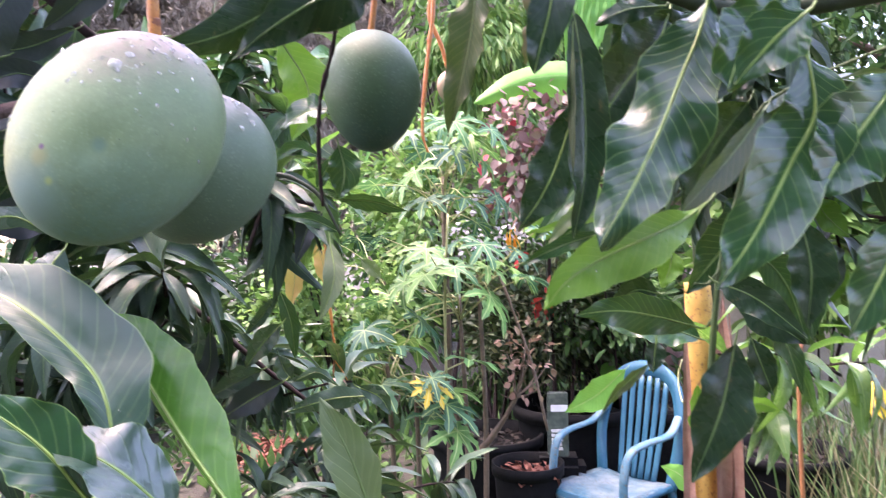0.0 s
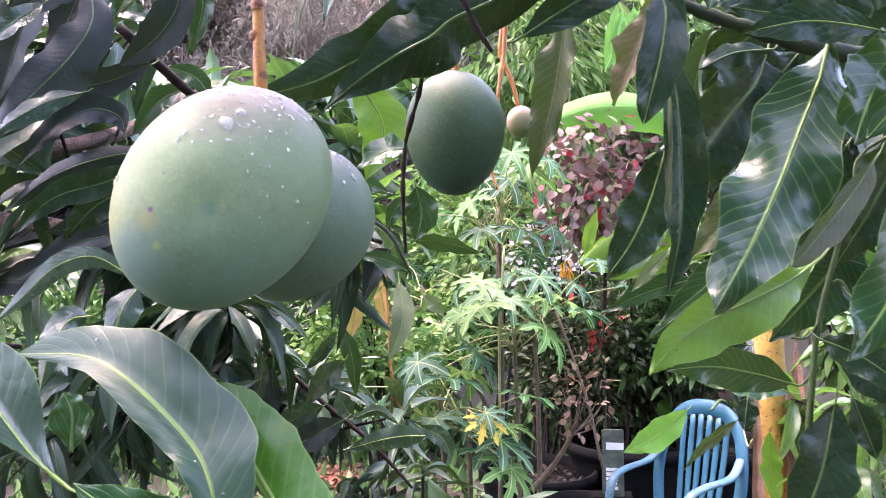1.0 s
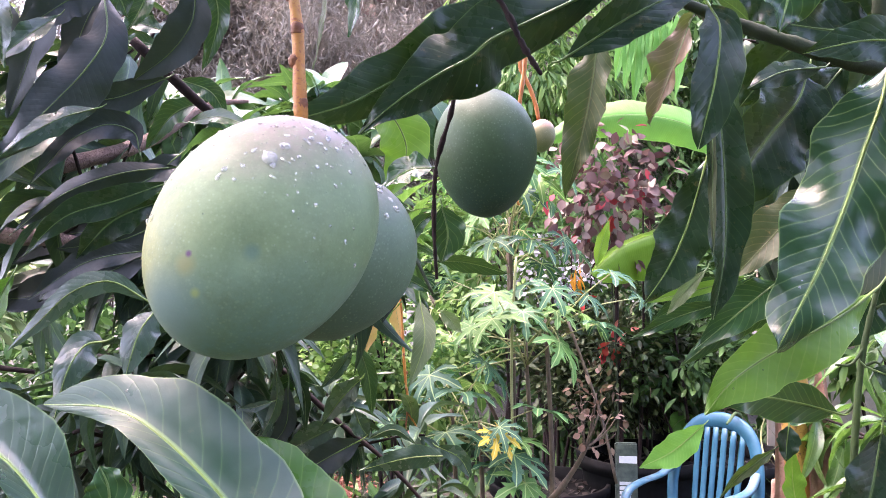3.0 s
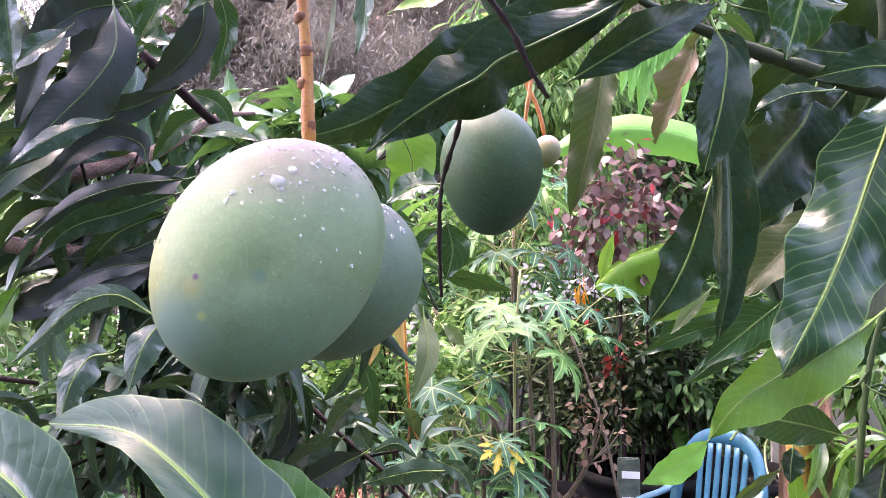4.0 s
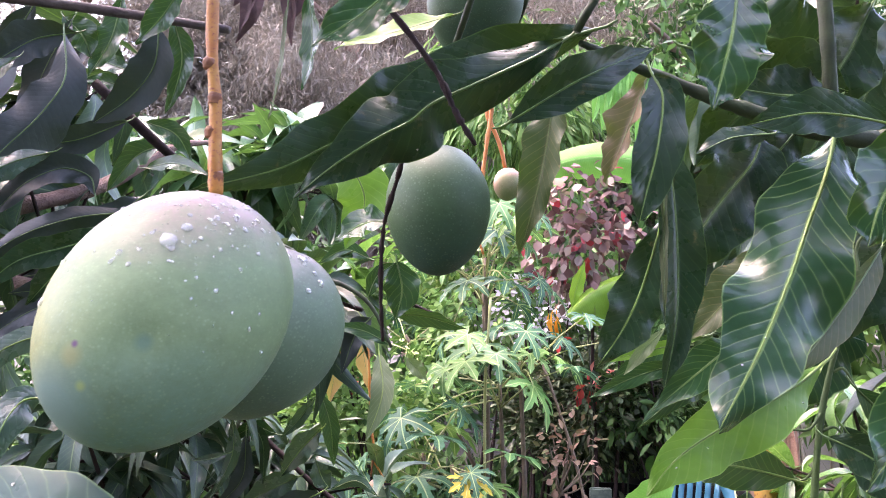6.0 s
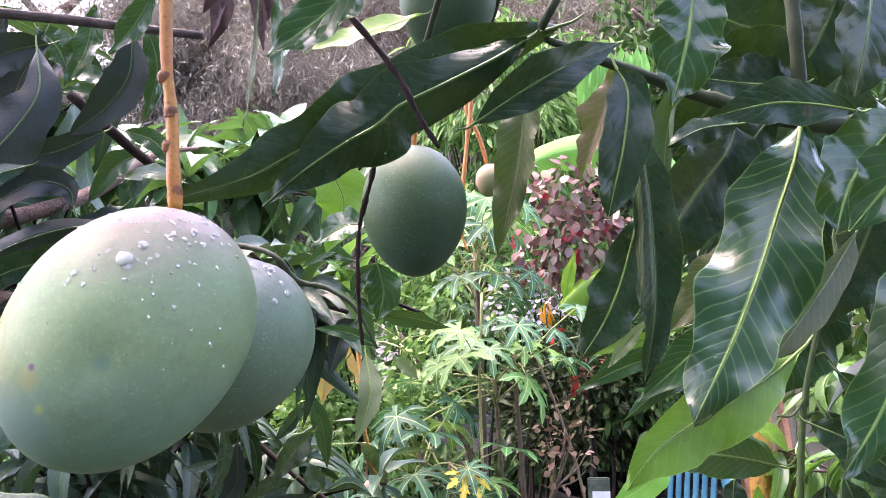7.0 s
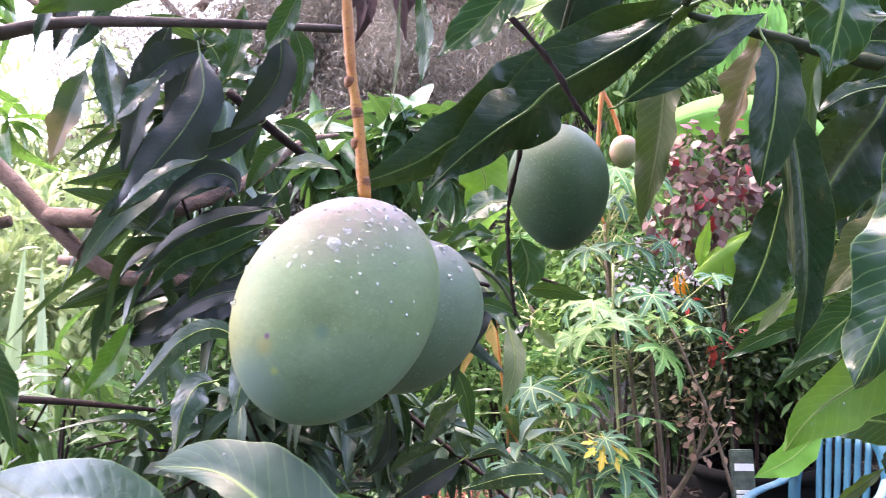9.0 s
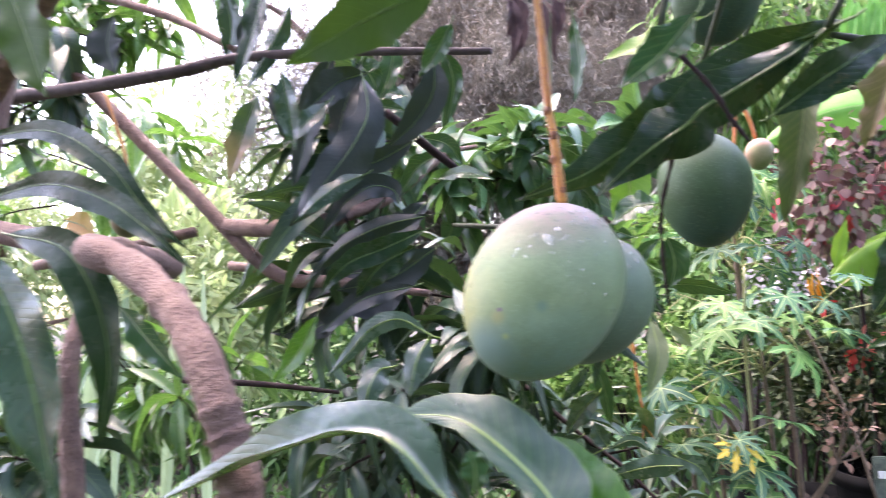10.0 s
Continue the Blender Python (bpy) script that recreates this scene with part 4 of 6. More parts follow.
whorls(7, (-1.800, 1.300, 2.319), (0.2, 0.2, 0.25), 0.19, CROWN_SHADED, droop=0.7)
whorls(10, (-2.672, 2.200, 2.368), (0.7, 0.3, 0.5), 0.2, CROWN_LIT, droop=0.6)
# unseen leaves added just above the fruit to shade its top
whorls(10, (-0.10, 0.42, 2.27), (0.42, 0.28, 0.08), 0.2, CROWN_SHADED, droop=0.1)
whorls(9, (-0.30, 1.90, 0.98), (0.34, 0.22, 0.12), 0.18, CROWN_SHADED, slim=(0.16, 0.23))
# added crown overhead, mostly unseen: fills out the tree and shades the leaves below
whorls(22, (-1.2, 0.9, 2.9), (1.2, 0.9, 0.5), 0.22, CROWN_SHADED, droop=0.3)
whorls(18, (0.9, 0.9, 2.9), (0.8, 0.7, 0.4), 0.22, CROWN_SHADED, droop=0.3)
whorls(14, (1.2, 1.2, 1.7), (0.35, 0.4, 0.5), 0.2, CROWN_SHADED, droop=0.6)
whorls(14, (-0.9, 1.0, 2.75), (0.8, 0.5, 0.2), 0.22, CROWN_SHADED, droop=0.3)
whorls(10, (-1.3, 0.3, 2.6), (0.5, 0.5, 0.25), 0.22, CROWN_SHADED, droop=0.3)
whorls(6, (-0.5, 0.1, 2.75), (0.9, 0.6, 0.25), 0.2, CROWN_SHADED, droop=0.5)
whorls(10, (0.5, 0.9, 2.7), (0.7, 0.6, 0.25), 0.2, CROWN_SHADED, droop=0.5)
whorls(6, (-0.358, 1.350, 1.673), (0.12, 0.15, 0.12), 0.14, CROWN_SHADED)


# ---- fruit ----
def mango_material(name, low, mid, top, blush, marks=(), grain=420, speckle=0.42):
    m, nt, bsdf = nodes_of(name)
    co = nt.nodes.new("ShaderNodeTexCoord")
    sep = nt.nodes.new("ShaderNodeSeparateXYZ")
    nt.links.new(co.outputs["Generated"], sep.inputs[0])
    n1 = noised(nt, 28, 4)
    h = maths(nt, "ADD", sep.outputs["Z"], maths(nt, "MULTIPLY", maths(nt, "SUBTRACT", n1, 0.5), 0.25))
    col = ramp(nt, h, [(0.08, low), (0.42, mid), (0.68, mid), (0.93, top)])
    side = maths(nt, "SUBTRACT", 0.62, maths(nt, "ADD", sep.outputs["X"], maths(nt, "MULTIPLY", n1, 0.4)))
    col = mixed(nt, ramp(nt, side, [(0.06, (0, 0, 0)), (0.4, (0.85, 0.85, 0.85))]), col, blush)
    vor = nt.nodes.new("ShaderNodeTexVoronoi")
    vor.inputs["Scale"].default_value = grain
    nt.links.new(co.outputs["Object"], vor.inputs["Vector"])
    dots = ramp(nt, vor.outputs["Distance"], [(0.12, (1, 1, 1)), (0.36, (0, 0, 0))])
    dots = maths(nt, "MULTIPLY", dots, ramp(nt, noised(nt, 90, 2), [(0.35, (0.2, 0.2, 0.2)), (0.6, (1, 1, 1))]))
    col = mixed(nt, maths(nt, "MULTIPLY", dots, speckle), col, tuple(min(1, c * 1.6 + 0.08) for c in mid))
    mottle = ramp(nt, noised(nt, 210, 6, 0.7), [(0.36, (1, 1, 1)), (0.6, (0, 0, 0))])
    col = mixed(nt, maths(nt, "MULTIPLY", mottle, 0.4), col, tuple(c * 0.72 for c in mid))
    blotch = ramp(nt, noised(nt, 42, 6, 0.72), [(0.48, (0, 0, 0)), (0.70, (1, 1, 1))])
    col = mixed(nt, maths(nt, "MULTIPLY", blotch, 0.42), col, tuple(c * 0.6 for c in mid))
    specks = nt.nodes.new("ShaderNodeTexVoronoi")
    specks.inputs["Scale"].default_value = 150
    nt.links.new(co.outputs["Object"], specks.inputs["Vector"])
    spots = ramp(nt, specks.outputs["Distance"], [(0.10, (1, 1, 1)), (0.22, (0, 0, 0))])
    spots = maths(nt, "MULTIPLY", spots, ramp(nt, side, [(0.05, (0, 0, 0)), (0.35, (1, 1, 1))]))
    spots = maths(nt, "MULTIPLY", spots, ramp(nt, noised(nt, 70, 3), [(0.48, (0, 0, 0)), (0.62, (1, 1, 1))]))
    col = mixed(nt, maths(nt, "MULTIPLY", spots, 0.6), col, (0.09, 0.085, 0.06))
    for place, radius, tint in marks:
        unit = nt.nodes.new("ShaderNodeVectorMath")
        unit.operation = "NORMALIZE"
        nt.links.new(co.outputs["Object"], unit.inputs[0])
        far = nt.nodes.new("ShaderNodeVectorMath")
        far.operation = "DISTANCE"
        nt.links.new(unit.outputs["Vector"], far.inputs[0])
        far.inputs[1].default_value = place
        fade = maths(nt, "DIVIDE", maths(nt, "ADD", far.outputs["Value"], maths(nt, "MULTIPLY", n1, radius * 0.5)), radius * 1.25)
        col = mixed(nt, ramp(nt, fade, [(0.45, (0.85, 0.85, 0.85)), (1.0, (0, 0, 0))]), col, tint)
    nt.links.new(col, bsdf.inputs["Base Color"])
    bsdf.inputs["Roughness"].default_value = 0.46
    bsdf.inputs["Specular IOR Level"].default_value = 0.28
    bsdf.inputs["Subsurface Weight"].default_value = 0.0
    bumped(nt, bsdf, maths(nt, "ADD", maths(nt, "MULTIPLY", mottle, 0.5), n1), 0.12, 0.001)
    return m


# low colour and first mark: bluish skylight painted underneath; second mark darkens the dent
MANGO_PALE = mango_material("mango_pale", (0.135, 0.24, 0.205), (0.18, 0.26, 0.137), (0.25, 0.172, 0.178), (0.262, 0.258, 0.088),
                            [((-0.446, -0.677, -0.586), 0.42, (0.150, 0.240, 0.215)), ((0.246, -0.947, -0.205), 0.10, (0.115, 0.20, 0.145)), ((-0.309, -0.913, -0.266), 0.11, (0.225, 0.245, 0.115)), ((-0.221, -0.851, -0.477), 0.05, (0.26, 0.33, 0.12)), ((-0.283, -0.940, -0.191), 0.036, (0.13, 0.05, 0.15))], speckle=0.26)
MANGO_GREY = mango_material("mango_grey", (0.085, 0.145, 0.115), (0.12, 0.185, 0.12), (0.24, 0.23, 0.24), (0.16, 0.23, 0.13))
MANGO_GREEN = mango_material("mango_green", (0.028, 0.070, 0.060), (0.046, 0.094, 0.046), (0.070, 0.108, 0.062), (0.062, 0.115, 0.045), grain=300, speckle=0.45)
MANGO_BROWN = mango_material("mango_brown", (0.10, 0.10, 0.05), (0.16, 0.11, 0.06), (0.30, 0.08, 0.05), (0.20, 0.10, 0.06))
MANGO_SMALL = mango_material("mango_small", (0.18, 0.25, 0.11), (0.26, 0.26, 0.14), (0.48, 0.19, 0.19), (0.44, 0.25, 0.19))
def mango(at, size, turn, material, label, wide=1.0, drops=0, seed=0, dent=None, form=None, beads=()):
    """A fruit hung by its top: size is its length; shoulders fuller than the tip, with a shallow beak."""
    top = thing("mango", at, label, "mango", "hanging mangoes")
    rot = Euler([radians(a) for a in turn]).to_matrix()
    rows, cols = 40, 56
    verts, faces = [], []

    def surface(th, ph):
        z = math.cos(th)
        if form:
            deep, shoulder, bow = form
            r = math.sin(th) * (1 + shoulder * z)
            p = Vector((r * math.cos(ph) * wide + bow * (1 - z * z), r * math.sin(ph) * deep, z)) * size / 2
        else:
            r = math.sin(th) * (1 + 0.07 * z - 0.04 * z * z)
            p = Vector((r * math.cos(ph) * wide, r * math.sin(ph) * 0.97 * wide, z)) * size / 2
            p.x += -0.035 * size * (1 - z) * 0.5
            p.z -= 0.035 * size * math.exp(-(th / 0.16) ** 2)
            bump_at = math.exp(-(((th - 2.35) / 0.25) ** 2 + ((math.sin((ph - 2.6) / 2) * 2) / 0.4) ** 2))
            p += p.normalized() * 0.022 * size * bump_at
        if dent:
            near = math.exp(-(((th - dent[0]) / 0.16) ** 2 + ((ph - dent[1]) / 0.16) ** 2))
            p -= p.normalized() * 0.018 * size * near
        return rot @ p

    for i in range(rows + 1):
        for j in range(cols):
            verts.append(surface(math.pi * i / rows, 2 * math.pi * j / cols))
    for i in range(rows):
        for j in range(cols):
            j2 = (j + 1) % cols
            faces.append((i * cols + j, (i + 1) * cols + j, (i + 1) * cols + j2, i * cols + j2))
    mesh_object("skin", verts, faces, material, top)
    rnd = random.Random(seed)
    for k in range(drops):
        th = abs(rnd.gauss(0.5, 0.14 if k < 10 else 0.3)) + 0.1
        ph = rnd.uniform(-2.3, -0.6) if k < 10 else rnd.uniform(-2.9, -0.1)
        r = rnd.choice((0.0005, 0.0006, 0.0008, 0.0011)) if k > 9 else rnd.uniform(0.0018, 0.0032)
        if form:
            th, ph, r = rnd.gauss(0.95, 0.4), rnd.gauss(4.45, 0.55), rnd.choice((0.0004, 0.0005, 0.0006, 0.0009, 0.0013))
            if k < len(beads):
                th, ph, r = beads[k]
        p = surface(th, ph)
        n = p.normalized()
        bm = bmesh.new()
        bmesh.ops.create_icosphere(bm, subdivisions=2, radius=r)
        for v in bm.verts:
            d = v.co.dot(n)
            v.co += n * (-0.45 * d) + n.cross(Vector((0.3, 0.2, 1))) * 0.0
            v.co.z -= 0.25 * abs(v.co.z) * (1 if v.co.z < 0 else 0)
            v.co += p
        part("water_droplet", bm, WATER, top)
    return top


BEADS = [(1.29, 4.45, 0.0042), (1.13, 4.47, 0.0028), (1.33, 4.52, 0.0018), (1.45, 4.32, 0.0013), (0.74, 4.71, 0.0018), (0.58, 4.97, 0.0018), (0.89, 4.71, 0.0015), (0.89, 4.58, 0.0015),
         (1.13, 4.84, 0.0013), (1.53, 4.19, 0.0018), (1.61, 4.19, 0.0014), (0.97, 4.62, 0.0013), (0.50, 4.71, 0.0014), (0.58, 5.24, 0.0014), (0.97, 4.19, 0.0013), (2.01, 3.53, 0.0020),
         (2.01, 3.27, 0.0018), (1.69, 3.27, 0.0018), (0.70, 4.45, 0.0016), (0.82, 4.90, 0.0018), (1.02, 4.38, 0.0014), (1.20, 4.62, 0.0013), (0.66, 5.10, 0.0015)]
big = mango((-0.1632, 0.4613, 1.6302), 0.1424, (-18.5, 34.4, 14.6), MANGO_PALE, "large pale green mango beaded with raindrops", 0.792, 170, 3, dent=(1.93, 4.84), form=(0.706, 0.0315, -0.012), beads=BEADS)
tube("stalk", [(-0.152, 0.487, 1.696), (-0.153, 0.487, 1.716), (-0.155, 0.490, 1.747), (-0.159, 0.492, 1.784), (-0.163, 0.500, 1.851), (-0.170, 0.508, 1.92), (-0.178, 0.515, 1.98)], [0.0041, 0.0037, 0.0035, 0.0034, 0.0033, 0.0033, 0.0033], STALK, big, "orange-yellow fruit stalk", knobs=0.3, n=30)
for k, s in enumerate((0.12, 0.41, 0.63, 0.86)):
    c = Vector((-0.152, 0.487, 1.696)).lerp(Vector((-0.159, 0.492, 1.784)), s) + Vector((0.0012 * (-1) ** k, -0.001, 0))
    tube("node", [c - Vector((0.0002, 0, 0.0035)), c, c + Vector((0.0003 * k, 0, 0.003))], [0.0030, 0.0040, 0.0030], STALK_NODE, big, "brown scar on the stalk", sides=9, n=7, knobs=0.2, seed=k)
mango((-0.154, 0.560, 1.621), 0.115, (0, 20, 10), MANGO_GREY, "grey-green mango with fine droplets", 0.95, 24, 5)
third = mango((-0.086, 0.900, 1.743), 0.142, (0, -4, 155), MANGO_GREEN, "dark green mango hanging below a long leaf", 0.80, 10, 7)
tube("stalk", [(-0.084, 0.900, 1.809), (-0.079, 0.900, 1.844), (-0.073, 0.900, 1.900)], [0.004, 0.0035, 0.003], STALK, third)
mango((-0.062, 1.160, 2.079), 0.165, (0, 0, 0), MANGO_GREEN, "dark green mango half hidden above a leaf", 0.85, 0, 8)
small = mango((-0.031, 1.500, 1.870), 0.062, (0, 0, 0), MANGO_SMALL, "small pinkish unripe mango", 0.85, 0, 9)
tube("stalk", [(-0.056, 1.46, 2.06), (-0.060, 1.455, 1.99), (-0.067, 1.45, 1.94), (-0.079, 1.44, 1.835), (-0.082, 1.435, 1.77), (-0.072, 1.43, 1.734)], [0.0045, 0.004, 0.004, 0.0032, 0.0028, 0.0018], STALK_RED, small, "red-orange bare fruit stalk", knobs=0.5, n=30)
tube("stalk", [(-0.037, 1.500, 1.902), (-0.042, 1.500, 1.929), (-0.052, 1.500, 1.961), (-0.069, 1.500, 2.005), (-0.064, 1.500, 2.059)], [0.0035, 0.004, 0.004, 0.005, 0.005], STALK_RED, small, "red-orange fruit stalk", knobs=0.2)
mango((0.432, 1.300, 1.709), 0.09, (0, 0, 0), MANGO_GREY, "grey-green mango in the shade behind leaves", 0.85, 0, 10)

# the trunk, out at the side, and limbs that join it
tube("trunk", [(-0.90, 0.70, 1.69), (-0.874, 0.640, 1.615), (-0.867, 0.620, 1.534), (-0.862, 0.620, 1.374), (-0.852, 0.620, 0.7), (-0.842, 0.620, GROUND - 0.05)], [0.009, 0.012, 0.014, 0.015, 0.02, 0.026], BARK_PINK, tree, "slim grey-brown mango stem", knobs=0.15, sides=12, n=40)
tube("trunk", [(-1.40, 0.55, GROUND - 0.05), (-1.38, 0.6, 0.8), (-1.42, 0.75, 1.5), (-1.5, 1.0, 2.3), (-1.6, 1.2, 3.0)], [0.085, 0.07, 0.06, 0.045, 0.03], BARK_PINK, tree, "mango trunk", knobs=0.15, sides=14)
tube("trunk", [(1.0, 0.72, GROUND - 0.05), (0.98, 0.75, 0.9), (1.02, 0.8, 1.7), (0.9, 0.85, 2.3), (0.8, 0.9, 2.9)], [0.07, 0.06, 0.05, 0.035, 0.02], BARK_PINK, tree, "second mango trunk", knobs=0.15, sides=14)
tube("branch", [(0.343, 0.860, 1.799), (0.75, 0.86, 1.85), (1.0, 0.8, 1.75)], [0.010, 0.016, 0.022], STEM_GREEN, tree, knobs=0.1)
tube("branch", [(0.288, 0.820, 1.946), (0.5, 0.82, 2.2), (0.93, 0.84, 2.2)], [0.010, 0.014, 0.02], STEM_GREEN, tree, knobs=0.1)
tube("branch", [(-1.45, 0.9, 2.05), (-0.8, 0.65, 2.17), (-0.1, 0.6, 2.2), (0.5, 0.7, 2.25), (0.9, 0.83, 2.25)], [0.025, 0.02, 0.016, 0.018, 0.022], BARK_PINK, tree, knobs=0.12, n=30)
for end, foot in (((-0.178, 0.515, 1.98), (-0.3, 0.6, 2.19)), ((-0.081, 0.575, 1.843), (-0.05, 0.6, 2.2)), ((-0.073, 0.900, 1.900), (0.02, 0.62, 2.2)), ((-0.320, 1.000, 2.070), (-0.3, 0.62, 2.19)), ((0.054, 0.690, 1.856), (0.2, 0.64, 2.22)), ((-0.064, 1.500, 2.059), (0.1, 0.65, 2.21))):
    e, f = Vector(end), Vector(foot)
    tube("twig", [e, e.lerp(f, 0.4) + Vector((0.01, 0.02, -0.02)), f], [0.0035, 0.004, 0.006], STEM_GREEN, tree, sides=7)
tube("branch", [(-1.653, 0.900, 1.875), (-1.5, 0.85, 1.6), (-1.41, 0.74, 1.45)], [0.022, 0.025, 0.03], BARK_PINK, tree, knobs=0.1)
tube("branch", [(-2.072, 1.300, 2.634), (-1.58, 1.17, 2.5), (-1.5, 1.0, 2.2)], [0.015, 0.018, 0.02], BARK_PINK, tree, knobs=0.1)

# ---- garden behind ----
HEDGE = foliage_material("hedge", [(0, (0.02, 0.06, 0.02)), (0.5, (0.05, 0.13, 0.03)), (1, (0.12, 0.24, 0.06))], 0.5, 0.3)
# hedge foliage darkened: the shade behind the chair put into its colour
SHADED_SHRUB = foliage_material("shaded_shrub", [(0, (0.012, 0.028, 0.010)), (0.55, (0.03, 0.06, 0.018)), (0.9, (0.07, 0.10, 0.03)), (1, (0.11, 0.08, 0.05))], 0.5, 0.2)
BRIGHT = foliage_material("bright_leaves", [(0, (0.05, 0.14, 0.03)), (0.5, (0.12, 0.25, 0.055)), (1, (0.25, 0.40, 0.11))], 0.5, 0.35)
# much paler copy of the green foliage: sunlight put into the colour
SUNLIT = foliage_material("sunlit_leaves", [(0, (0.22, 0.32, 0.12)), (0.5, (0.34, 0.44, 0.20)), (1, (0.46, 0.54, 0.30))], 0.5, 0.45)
NEEDLE = foliage_material("needle", [(0, (0.195, 0.176, 0.145)), (0.6, (0.225, 0.203, 0.166)), (1, (0.255, 0.232, 0.190))], 0.8, 0.2)
RED_LEAF = foliage_material("red_leaves", [(0, (0.07, 0.03, 0.032)), (0.3, (0.14, 0.075, 0.07)), (0.6, (0.21, 0.145, 0.125)), (0.74, (0.30, 0.25, 0.20)), (0.84, (0.12, 0.17, 0.07)), (0.90, (0.24, 0.06, 0.07)), (1, (0.46, 0.045, 0.06))], 0.6, 0.25)
ROSE_LEAF = foliage_material("rose_leaves", [(0, (0.10, 0.12, 0.04)), (0.5, (0.30, 0.16, 0.12)), (1, (0.42, 0.26, 0.20))], 0.5, 0.25)
GRASS = foliage_material("grass", [(0, (0.045, 0.11, 0.03)), (0.5, (0.10, 0.17, 0.06)), (0.78, (0.20, 0.17, 0.10)), (1, (0.34, 0.28, 0.18))], 0.6, 0.3)
CRIMSON_LEAF = foliage_material("crimson_leaves", [(0, (0.42, 0.03, 0.03)), (0.6, (0.46, 0.07, 0.05)), (1, (0.50, 0.20, 0.15))], 0.5, 0.3)
PAPAYA = foliage_material("papaya_leaf", [(0, (0.022, 0.092, 0.050)), (0.5, (0.040, 0.14, 0.062)), (0.8, (0.075, 0.22, 0.058)), (1, (0.15, 0.31, 0.05))], 0.42, 0.28, island=False, rib=(0.30, 0.42, 0.16))
PAPAYA_YELLOW = foliage_material("papaya_yellow", [(0, (0.60, 0.46, 0.05)), (1, (0.66, 0.54, 0.08))], 0.5, 0.3, island=False, rib=(0.62, 0.56, 0.2))
ORANGE = foliage_material("orange_petals", [(0, (0.75, 0.28, 0.02)), (1, (0.80, 0.42, 0.04))], 0.5, 0.3)
RED = foliage_material("red_petals", [(0, (0.50, 0.04, 0.05)), (1, (0.58, 0.12, 0.10))], 0.5, 0.3)
BANANA = leaf_material("banana_leaf", (0.075, 0.24, 0.035), (0.12, 0.33, 0.06), (0.22, 0.42, 0.11), 0.45, 0.28, gloss=0.22, glow=(0.13, 0.36, 0.04))
BANANA_YOUNG = leaf_material("banana_young", (0.12, 0.27, 0.02), (0.17, 0.35, 0.035), (0.30, 0.45, 0.10), 0.36, 0.3, gloss=0.3, glow=(0.2, 0.36, 0.03))
STEM_PALE = rough_material("stem_pale", (0.24, 0.28, 0.10), (0.34, 0.34, 0.16), 30, 0.6, 0.3)
STEM_BROWN = rough_material("stem_brown", (0.07, 0.052, 0.034), (0.13, 0.095, 0.06), 40, 0.8, 0.7, 0.003)
# black plastic made darker and duller: shade under the hedge put into it
PLASTIC_BLACK = rough_material("plastic_black", (0.004, 0.0045, 0.005), (0.008, 0.0085, 0.009), 25, 0.8, 0.1)
PLASTIC_BLACK.node_tree.nodes["Principled BSDF"].inputs["Specular IOR Level"].default_value = 0.1


def bush(name, label, n, centre, radii, size, material, slim=0.4, droop=0.2, category="shrub", stems=5, template=None, clumps=0):
    b = thing(name, (centre[0], centre[1], GROUND), label, category)
    k = clumps or max(12, n // 60)
    heart, _ = in_ball(rng, k, centre, radii, 0.15)
    at = heart[rng.integers(0, k, n)] + rng.normal(0, 1, (n, 3)) * min(radii) * 0.17
    at[:, 2] = np.maximum(at[:, 2], GROUND + 0.03)
    d = at - np.array(centre)
    d /= np.linalg.norm(d, axis=1)[:, None] + 1e-6
    scatter("foliage", at, d + rng.normal(0, 0.6, (n, 3)) + np.array([0, 0, -droop]), size * rng.uniform(0.6, 1.3, n), size * slim * rng.uniform(0.7, 1.3, n), material, template or SHORT, rng, b, tilt=0.8)
    for i in range(stems):
        h = heart[i]
        a = Vector((centre[0] + 0.06 * math.cos(i * 2.4), centre[1] + 0.06 * math.sin(i * 2.4), GROUND - 0.03))
        e = Vector(h)
        tube("stem", [a, a.lerp(e, 0.5) + Vector((0.03, 0.02, 0.06)), e], [0.012, 0.008, 0.004], BARK_DARK, b, sides=6)
    return b


HEDGE_LABEL = "dense green garden shrub with small leaves"
for c, r, n, size in (((-1.5, 6.3, 1.1), (1.3, 0.7, 1.2), 5200, 0.12), ((0.4, 6.6, 1.2), (1.2, 0.7, 1.3), 5200, 0.12), ((2.4, 6.2, 1.3), (1.3, 0.8, 1.4), 4800, 0.12),
                      ((4.3, 5.2, 1.3), (1.2, 1.0, 1.4), 4000, 0.13), ((-3.9, 5.8, 0.9), (1.5, 0.8, 0.9), 4000, 0.13), ((-6.2, 5.4, 0.8), (1.5, 0.8, 0.8), 3200, 0.13)):
    bush("garden_shrub", HEDGE_LABEL, n, c, r, size, HEDGE)
# two unseen shrubs added behind the viewpoint to block low sky light
bush("garden_shrub", HEDGE_LABEL, 2500, (-0.8, -2.6, 0.9), (1.6, 0.6, 0.9), 0.16, HEDGE)
bush("garden_shrub", HEDGE_LABEL, 2500, (1.6, -2.4, 0.9), (1.4, 0.6, 0.9), 0.16, HEDGE)
bush("garden_shrub", "low shrub behind the chair, shade put into its dark olive-brown leaves", 7000, (0.323, 4.100, 1.149), (0.55, 0.35, 0.33), 0.05, SHADED_SHRUB, 0.42)
bush("garden_shrub", "small-leaved pale green weedy shrub", 2600, (-0.758, 3.600, 1.202), (0.42, 0.3, 0.42), 0.045, BRIGHT, 0.6)
bush("garden_shrub", "broad-leaved green shrub beside the chair", 1300, (0.616, 3.900, 1.282), (0.25, 0.25, 0.32), 0.08, HEDGE, 0.35)
